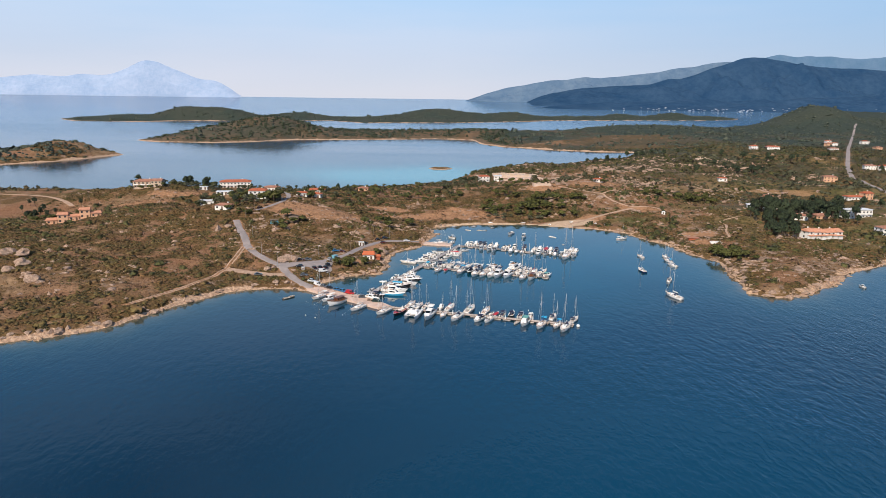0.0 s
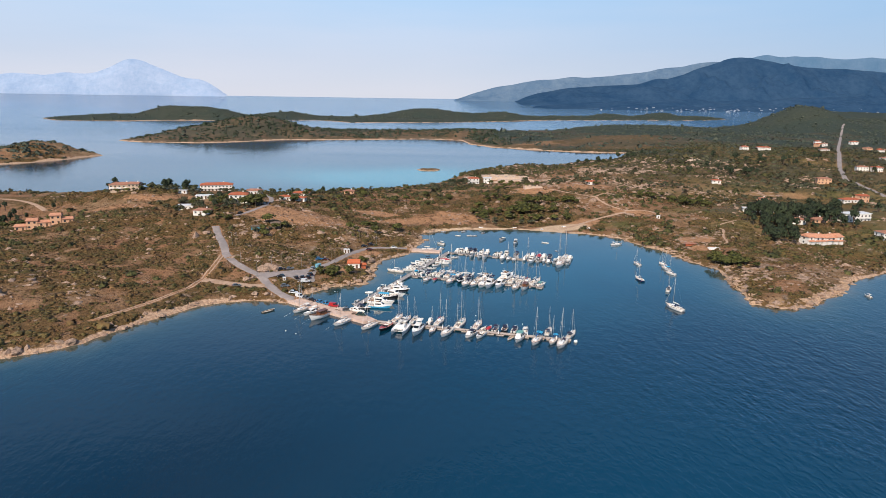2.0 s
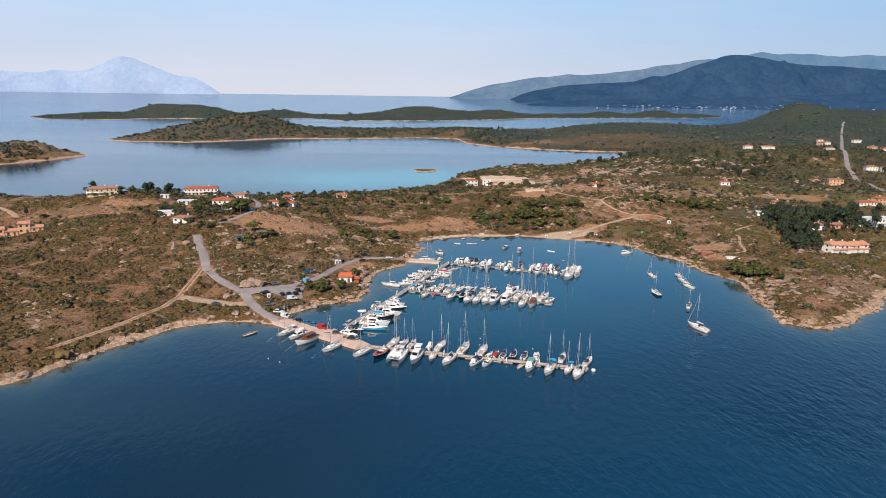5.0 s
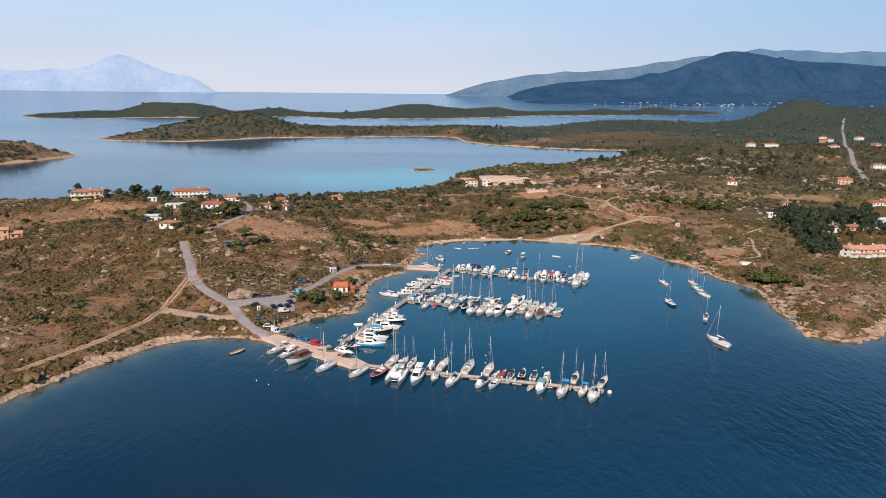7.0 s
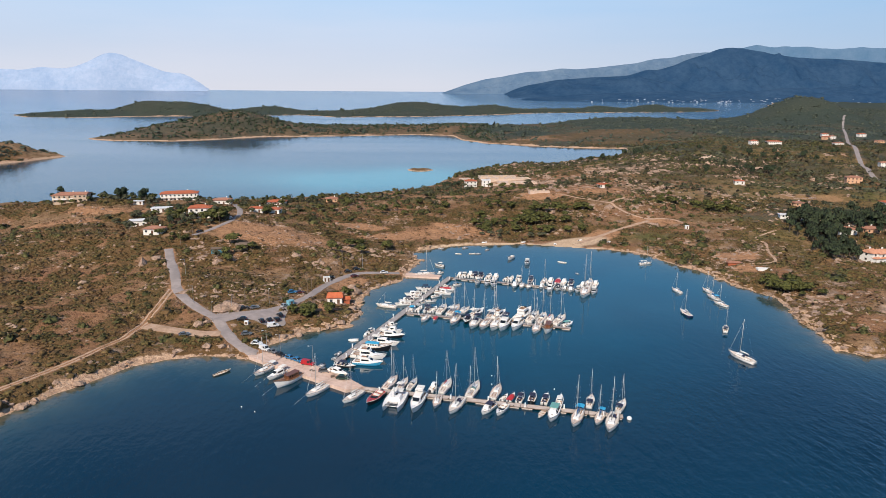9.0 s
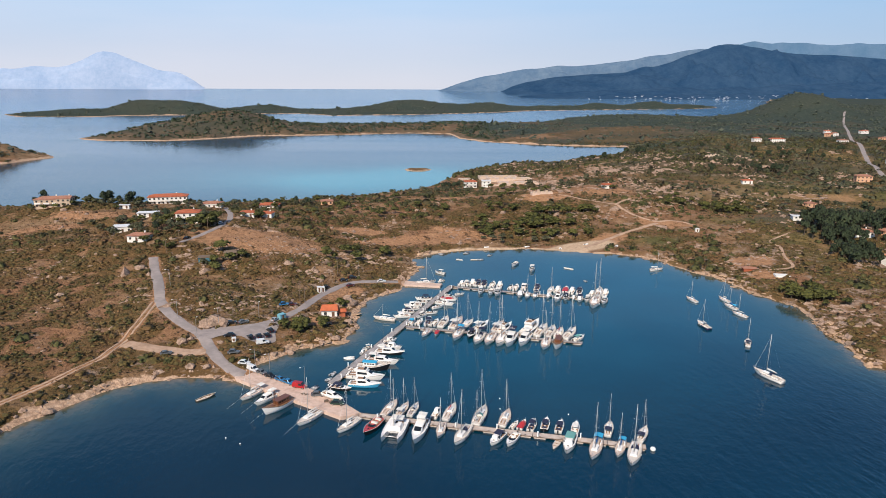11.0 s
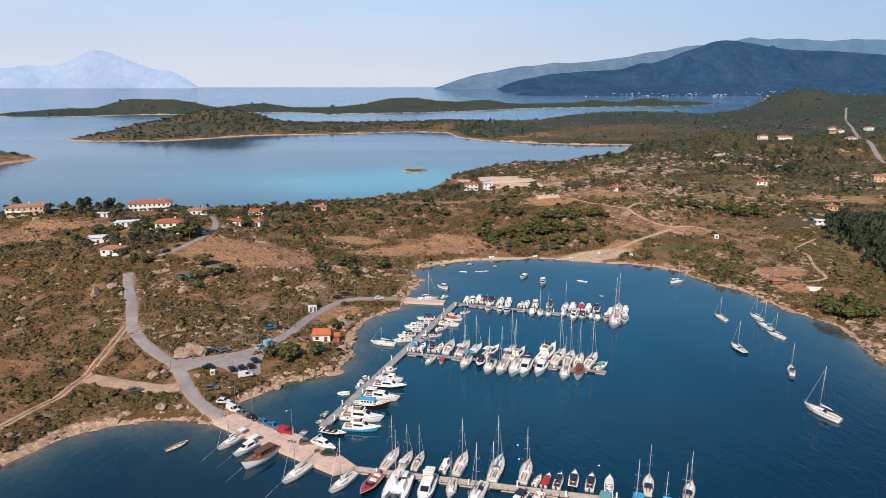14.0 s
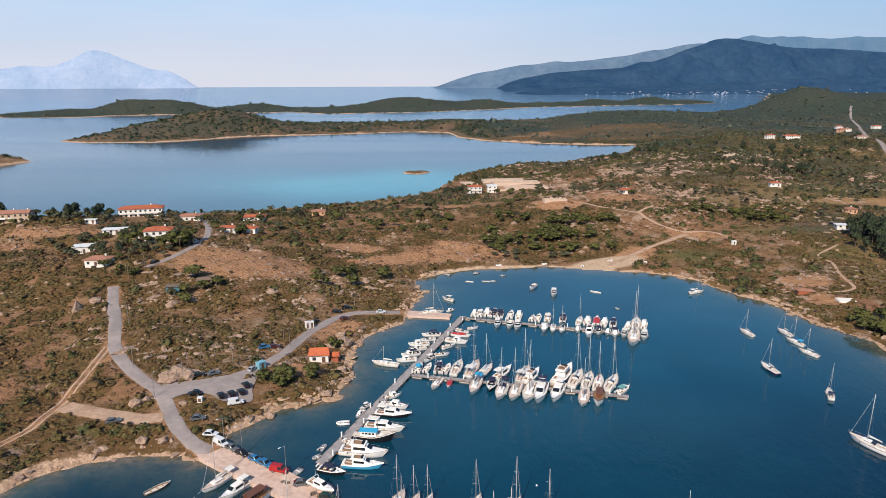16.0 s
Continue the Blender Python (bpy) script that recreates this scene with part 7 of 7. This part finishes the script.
# groves: kind, x, y, half-widths, number, size
GROVES = [("pine", -40, 470, 22, 14, 9, 1.0), ("olive", -150, 485, 26, 14, 16, 1.1), ("pine", -122, 498, 6, 8, 5, 1.3), ("olive", -160, 540, 40, 20, 16, 1.0), ("dark", -222, 585, 18, 12, 8, 0.85),
          ("dark", -272, 585, 6, 5, 2, 0.9), ("olive", -110, 560, 40, 22, 14, 1.0), ("pine", -30, 585, 50, 22, 16, 0.9), ("olive", 20, 690, 30, 20, 16, 1.1), ("pine", 62, 545, 26, 18, 30, 1.0),
          ("pine", 92, 570, 20, 22, 26, 1.15), ("olive", 60, 522, 26, 5, 12, 0.9), ("dark", 292, 524, 36, 18, 52, 1.1), ("dark", 259, 502, 15, 12, 26, 0.95), ("dark", 247, 468, 12, 12, 18, 0.8), ("dark", 236, 447, 8, 8, 14, 0.8), ("dark", 300, 500, 36, 8, 10, 0.7), ("olive", 290, 590, 44, 22, 16, 1.1), ("pine", -105, 447, 2, 2, 2, 1.2), ("dark", 30, 722, 9, 8, 9, 0.6), ("pine", 70, 700, 24, 6, 10, 0.8), ("pine", -128, 491, 12, 8, 12, 1.1), ("pine", -150, 512, 14, 6, 10, 1.0), ("pine", -222, 590, 26, 8, 14, 0.9), ("olive", -195, 520, 20, 12, 10, 0.8), ("pine", -134, 449, 5, 4, 6, 0.6), ("pine", -122, 492, 4, 4, 3, 1.4), ("dark", -150, 478, 10, 5, 5, 0.5), ("pine", 230, 600, 20, 12, 14, 1.1), ("pine", 179, 400, 8, 9, 16, 0.95), ("pine", 186, 388, 8, 7, 7, 0.7), ("dark", 270, 533, 10, 18, 14, 1.2), ("dark", 317, 774, 26, 16, 10, 0.8), ("olive", 239, 675, 26, 14, 10, 1.1), ("dark", 356, 754, 22, 14, 8, 0.9), ("pine", 83, 645, 22, 12, 9, 0.9), ("pine", 61, 590, 12, 8, 7, 1.0), ("pine", 115, 584, 14, 8, 8, 1.0), ("pine", 74, 533, 12, 5, 7, 0.8), ("pine", 103, 535, 8, 6, 5, 0.8), ("dark", 242, 909, 50, 20, 10, 0.9), ("dark", 375, 1070, 60, 40, 6, 1.0), ("olive", 120, 720, 45, 40, 16, 1.2),
          ("pine", 215, 610, 34, 18, 14, 1.0), ("dark", 350, 560, 30, 30, 10, 0.9), ("olive", 300, 660, 60, 30, 12, 1.1), ("pine", -50, 365, 8, 7, 9, 0.75), ("pine", -40, 390, 5, 4, 4, 0.6), ("olive", -66, 338, 5, 2, 3, 0.55),
          ("pine", -280, 470, 22, 14, 9, 0.9), ("dark", -320, 520, 30, 30, 10, 0.7), ("pine", -105, 426, 5, 3, 2, 0.8), ("olive", 400, 760, 60, 60, 12, 1.3), ("dark", 480, 950, 90, 110, 14, 1.1), ("olive", -30, 665, 70, 30, 18, 1.0), ("olive", -120, 622, 60, 24, 14, 1.0), ("olive", -200, 580, 40, 14, 16, 1.1), ("dark", -165, 515, 14, 10, 5, 0.6), ("dark", -150, 612, 90, 20, 14, 0.6), ("pine", -70, 630, 60, 30, 14, 0.9)]
for kind, gx_, gy_, hx_, hy_, count, size in GROVES:
    done = 0
    for _ in range(count * 6):
        x_, y_ = gx_ + rng.uniform(-1, 1) * hx_, gy_ + rng.uniform(-1, 1) * hy_
        z_, d_, road_, *_ = (float(v[0]) for v in heights(np.array([x_]), np.array([y_])))
        if d_ > 3 and road_ > 2.0 and clear_of_houses(np.array([x_]), np.array([y_]), 0.5)[0]:
            plant(kind, x_, y_, size * float(rng.uniform(0.7, 1.25)))
            done += 1
            if done == count:
                break
for hx_, hy_, r_ in HOUSE_SPOTS[6:23]:
    for k_ in range(4):
        a_ = rng.uniform(-2.9, -0.2) if k_ < 3 else rng.uniform(0, math.tau)
        x_, y_ = hx_ + math.cos(a_) * (r_ + 2.2), hy_ + math.sin(a_) * (r_ * 0.7 + 2.5)
        if float(heights(np.array([x_]), np.array([y_]))[2][0]) > 1.5 and clear_of_houses(np.array([x_]), np.array([y_]), -1.0)[0]:
            plant(("olive", "pine")[k_ % 2], x_, y_, float(rng.uniform(0.55, 1.0)))

# ---------------------------------------------------------------- cars
CAR_PAINT = {k: painted("car_paint_" + k, c, 0.25, 0.2, wear=0.05) for k, c in
             dict(green=(0.02, 0.05, 0.035), black=(0.012, 0.012, 0.014), white=(0.72, 0.72, 0.71), grey=(0.13, 0.135, 0.14), blue=(0.03, 0.16, 0.33), red=(0.40, 0.02, 0.025), maroon=(0.10, 0.02, 0.02), silver=(0.40, 0.41, 0.42)).items()}
CONTAINER_BLUE = painted("faded_blue_steel", (0.16, 0.36, 0.43), 0.6)
HEADLAMP = painted("headlamp_glass", (0.6, 0.6, 0.58), 0.1)
TAILLAMP = painted("tail_lamp", (0.3, 0.01, 0.01), 0.2)


def profile_loft(bm, outline, half, tuck):
    """A body out of a side outline of (x, z); higher places lean in."""
    zs = [z for _, z in outline]
    lo, hi = min(zs), max(zs)
    sides = []
    for s in (-1, 1):
        sides.append([bm.verts.new((x, s * (half - tuck * max(0, (z - lo) / (hi - lo) - 0.45)), z)) for x, z in outline])
    bm.faces.new(sides[0])
    bm.faces.new(sides[1][::-1])
    n = len(outline)
    for i in range(n):
        bm.faces.new((sides[0][i], sides[0][(i + 1) % n], sides[1][(i + 1) % n], sides[1][i]))
    bmesh.ops.bevel(bm, geom=list(bm.edges), offset=0.05, segments=1, affect="EDGES")
    return bm


def car(paint, shape, label):
    van = shape == "van"
    ob = thing("van" if van else "car", label, "van" if van else "car", "parked cars")
    L, W, H = (4.9, 0.95, 2.05) if van else ((4.3, 0.90, 1.62) if shape == "suv" else (4.2, 0.87, 1.45))
    h = 0.95 if van else 0.82
    part("body", profile_loft(bmesh.new(), [(-L / 2, 0.35), (L / 2 - 0.08, 0.35), (L / 2, 0.62), (L / 2 - 0.12, h - 0.1), (L * 0.24, h + 0.06), (-L / 2 + 0.05, h + 0.08), (-L / 2 - 0.03, 0.6)], W, 0.06), paint, ob)
    cabin = [(L * 0.27, h), (L * 0.16, H - 0.06), (-L / 2 + 0.25, H), (-L / 2 + 0.05, h)] if van else [(L * 0.22, h), (L * 0.06, H - 0.03), (-L * 0.28, H), (-L / 2 + (0.08 if shape == "suv" else 0.32), h)]
    top = part("cabin", profile_loft(bmesh.new(), cabin, W - 0.06, 0.22), paint, ob)
    for s in (-1, 1):
        bm = bmesh.new()
        c = [(x * 0.86 - 0.02, 0.12 + h + (z - h) * 0.82 - 0.04) for x, z in cabin] if not van else [(L * 0.24, h + 0.15), (L * 0.16, H - 0.2), (L * 0.0, H - 0.2), (L * 0.0, h + 0.15)]
        bm.faces.new([bm.verts.new((x, s * (W - 0.035 - 0.2 * max(0, (z - h) / (H - h) - 0.45)), z)) for x, z in c])
        part("side_window", bm, GLASS_DARK, top)
    (ax, az), (bx_, bz) = cabin[0], cabin[1]
    bm = bmesh.new()
    bm.faces.new([bm.verts.new((ax + (bx_ - ax) * u + 0.035, v * (W - 0.2 - 0.1 * u), az + (bz - az) * u + 0.02)) for u, v in ((0.12, -1), (0.12, 1), (0.9, 1), (0.9, -1))])
    part("windscreen", bm, GLASS_DARK, top)
    (ax, az), (bx_, bz) = cabin[3], cabin[2]
    bm = bmesh.new()
    bm.faces.new([bm.verts.new((ax + (bx_ - ax) * u - 0.035, v * (W - 0.2 - 0.1 * u), az + (bz - az) * u + 0.02)) for u, v in ((0.2, -1), (0.2, 1), (0.9, 1), (0.9, -1))])
    part("rear_window", bm, GLASS_DARK, top)
    for s in (-1, 1):
        part("headlight", slab(bmesh.new(), L / 2 - 0.14, L / 2 + 0.005, s * (W - 0.25) - 0.15, s * (W - 0.25) + 0.15, 0.6, 0.75), HEADLAMP, ob)
        part("tail_light", slab(bmesh.new(), -L / 2 - 0.05, -L / 2 + 0.1, s * (W - 0.14) - 0.09, s * (W - 0.14) + 0.09, 0.66, 0.9), TAILLAMP, ob)
        for x in (-0.3, 0.31):
            bm = tube(bmesh.new(), (x * L, s * (W - 0.2), 0.33), (x * L, s * (W + 0.01), 0.33), 0.33, sides=14)
            wheel = part("wheel", bm, RUBBER, ob)
            part("rim", tube(bmesh.new(), (x * L, s * (W - 0.02), 0.33), (x * L, s * (W + 0.025), 0.33), 0.2, sides=10), STEEL, wheel)
    part("bumper", slab(bmesh.new(), L / 2 - 0.1, L / 2 + 0.06, -W + 0.1, W - 0.1, 0.36, 0.55, 0.02), RUBBER, ob)
    return ob


QUAY_TOP = 1.15
# paint, shape, x, y, heading
CARS = [("black", "suv", -76.5, 352.2, 178), ("black", "car", -68.2, 351.5, 120), ("black", "suv", -65.4, 353.2, 120), ("black", "car", -62.7, 354.8, 122), ("black", "suv", -62.2, 358.6, 125), ("white", "van", -63.0, 348.6, 20),
        ("grey", "suv", -71.3, 338.6, 8), ("white", "suv", -65.6, 331.0, -10), ("silver", "car", -62.4, 369.4, 70), ("blue", "suv", -62.0, 387.4, 15), ("maroon", "car", -58.8, 388.6, 15), ("black", "car", -47.8, 418.4, 60),
        ("black", "car", -40.5, 431.0, 10), ("maroon", "car", -36.3, 422.5, 30), ("black", "suv", -36.4, 435.2, 12), ("grey", "car", -95.3, 337.9, 25), ("black", "car", -78.8, 364.6, 25), ("grey", "car", -74.4, 366.0, 30), ("white", "car", -21.5, 431.2, 0),
        ("white", "van", -61.8, 327.4, -38), ("grey", "car", -58.3, 324.8, -38), ("black", "car", -54.8, 321.9, -36), ("blue", "car", -50.6, 318.8, -36), ("blue", "suv", -47.4, 316.4, -38), ("red", "van", -43.2, 313.2, -20), ("grey", "suv", -36.4, 307.0, 4),
        ("green", "suv", -29.4, 300.8, -8), ("black", "car", -127.0, 461.5, 70), ("white", "car", -119.6, 500, 85)]
seen_cars = {}
for paint_, shape_, cx_, cy_, head_ in CARS:
    on_quay = cx_ > -63 and cy_ < 329 or (cx_ > -45 and cy_ < 320)
    m = pose(cx_, cy_, QUAY_TOP if on_quay else height_at(cx_, cy_) + 0.24, 0, 0, head_)
    if (paint_, shape_) in seen_cars:
        copy_thing(seen_cars[paint_, shape_], m)
    else:
        kind_ = {"van": "van", "suv": "off-road car", "car": "hatchback car"}[shape_]
        seen_cars[paint_, shape_] = car(CAR_PAINT[paint_], shape_, paint_ + " " + kind_ + " parked by the harbour road")
        seen_cars[paint_, shape_].matrix_basis = m


# ---------------------------------------------------------------- lamps, poles, cabins
def street_lamp(height):
    ob = thing("street_lamp", "grey steel street lamp on a tall pole", "street lamp", "street lamps")
    part("pole", tube(bmesh.new(), (0, 0, -0.5), (0, 0, height), 0.11, 0.07, 8), STEEL, ob)
    part("arm", tube(bmesh.new(), (0, 0, height - 0.1), (1.5, 0, height + 0.25), 0.05, 0.04, 6), STEEL, ob)
    part("lamp_head", slab(bmesh.new(), 1.3, 2.0, -0.15, 0.15, height + 0.16, height + 0.3, 0.03), TIN, ob)
    part("base", slab(bmesh.new(), -0.25, 0.25, -0.25, 0.25, -0.3, 0.35, 0.04), PONTOON, ob)
    return ob


def wooden_pole(height):
    ob = thing("utility_pole", "brown wooden utility pole with a crossbar", "utility pole", "utility poles")
    part("pole", tube(bmesh.new(), (0, 0, -0.6), (0, 0, height), 0.14, 0.1, 8), WOOD_GREY, ob)
    part("crossbar", slab(bmesh.new(), -0.8, 0.8, -0.06, 0.06, height - 0.7, height - 0.55), WOOD_GREY, ob)
    for x in (-0.65, 0.65):
        part("insulator", tube(bmesh.new(), (x, 0, height - 0.55), (x, 0, height - 0.35), 0.06, 0.04, 6), GELCOAT, ob)
    return ob


lamp, pole_ = street_lamp(8.0), wooden_pole(7.5)
for k, (x_, y_, turn_) in enumerate([(-115, 400.5, 200), (-101.4, 369, 220), (-88, 350.5, 90), (-83, 362, 250), (-69, 370.5, 300), (-33.5, 440, 250), (-61, 327.8, 230), (-55, 323.4, 230), (-41.2, 312, 230)]):
    z_ = QUAY_TOP if y_ < 329 else height_at(x_, y_)
    if k == 0:
        lamp.matrix_basis = pose(x_, y_, z_, 0, 0, turn_)
    else:
        copy_thing(lamp, pose(x_, y_, z_, 0, 0, turn_))
for k, (x_, y_, turn_) in enumerate([(-55.5, 390.5, 30), (-53.6, 391.5, 30), (-128, 453, 20), (-132, 444.5, 20), (-122, 483, 10), (-124, 520, 0), (-139, 566, 0), (-44, 436, 60), (-80, 372, 40)]):
    if k == 0:
        pole_.matrix_basis = pose(x_, y_, height_at(x_, y_), 0, 0, turn_)
    else:
        copy_thing(pole_, pose(x_, y_, height_at(x_, y_), 0, 0, turn_))


def cabin_box(name, x, y, w, d, h, paint, label, category, turn=0.0, roof=None):
    ob = thing(name, label, category)
    part("wall", slab(bmesh.new(), -w / 2, w / 2, -d / 2, d / 2, -0.3, h, 0.0, 0, 0.03), paint, ob)
    part("roof", slab(bmesh.new(), -w / 2 - 0.12, w / 2 + 0.12, -d / 2 - 0.12, d / 2 + 0.12, h, h + 0.14, 0.04), roof or TIN, ob)
    door = part("door", slab(bmesh.new(), -0.4, 0.4, -d / 2 - 0.04, -d / 2, 0.05, h * 0.85), SHUTTER, ob)
    part("handle", slab(bmesh.new(), 0.28, 0.34, -d / 2 - 0.09, -d / 2 - 0.04, h * 0.4, h * 0.46), STEEL, door)
    ob.matrix_basis = pose(x, y, height_at(x, y) + 0.2, 0, 0, turn)


cabin_box("booth", -50.2, 412, 1.6, 1.6, 2.6, PLASTER, "white booth beside the shore road", "booth", 20)
cabin_box("booth", -48.6, 413, 1.6, 1.6, 2.4, PLASTER, "white booth beside the shore road", "booth", 20)
cabin_box("container", -60.0, 371.5, 2.8, 2.0, 2.1, CONTAINER_BLUE, "light blue storage container by the road", "container", 50, CONTAINER_BLUE)
cabin_box("box", -73.7, 348.8, 1.4, 1.2, 1.3, PLASTER, "small white utility box on the verge", "box")
cabin_box("box", 180.5, 525, 2.4, 1.6, 2.2, PLASTER, "white hut among rocks on the slope", "box")

# boat hauled out on the quay, with rubbish beside it
hauled = motor_yacht(8.2, DECK, None, "old cream boat hauled out on the quay", False)
hauled.matrix_basis = pose(-31.5, 304.8, QUAY_TOP + 0.35, 0, 0, -40)
beached = [(104, 512, 40), (128, 497, 150), (122, 507, 60), (66, 510, 20), (40, 507, 10), (86, 505, 80)]
for x_, y_, turn_ in beached:
    copy_thing(templates[("d", "white dinghy with an outboard motor", 3.6)], pose(x_, y_, max(0.1, height_at(x_, y_)) + 0.05, 0, 0, turn_))

# lines that run from the bows of the boats at the quay down to their moorings
for kind_, bx_, by_, head_, long_, *_ in QUAY:
    ux_, uy_ = math.cos(radians(head_)), math.sin(radians(head_))
    rope = part("mooring_rope", tube(bmesh.new(), (0, 0, 0), (6.5 * ux_, 6.5 * uy_, -1.35), 0.022, 0.022, 5), WHITE_CANVAS, None)
    rope.matrix_basis = pose(bx_ + 0.5 * long_ * ux_, by_ + 0.5 * long_ * uy_, 1.25)
    tagged(rope, "thin pale mooring rope running into the water", "rope", "mooring ropes")


def pallet_stack(x, y, turn, count):
    ob = thing("pallet_stack", "dark weathered pallets stacked on the quay", "pallets")
    for k in range(count):
        part("pallet", slab(bmesh.new(), -0.6 + 0.05 * k, 0.6 + 0.05 * k, -0.5, 0.5 - 0.04 * k, 0.15 * k, 0.15 * k + 0.12), WOOD_GREY, ob)
    ob.matrix_basis = pose(x, y, QUAY_TOP, 0, 0, turn)


pallet_stack(-33.2, 302.8, 20, 4), pallet_stack(-31.6, 302.0, 70, 3), pallet_stack(-41.4, 308.6, 35, 1), pallet_stack(-40.2, 308.0, 10, 1)
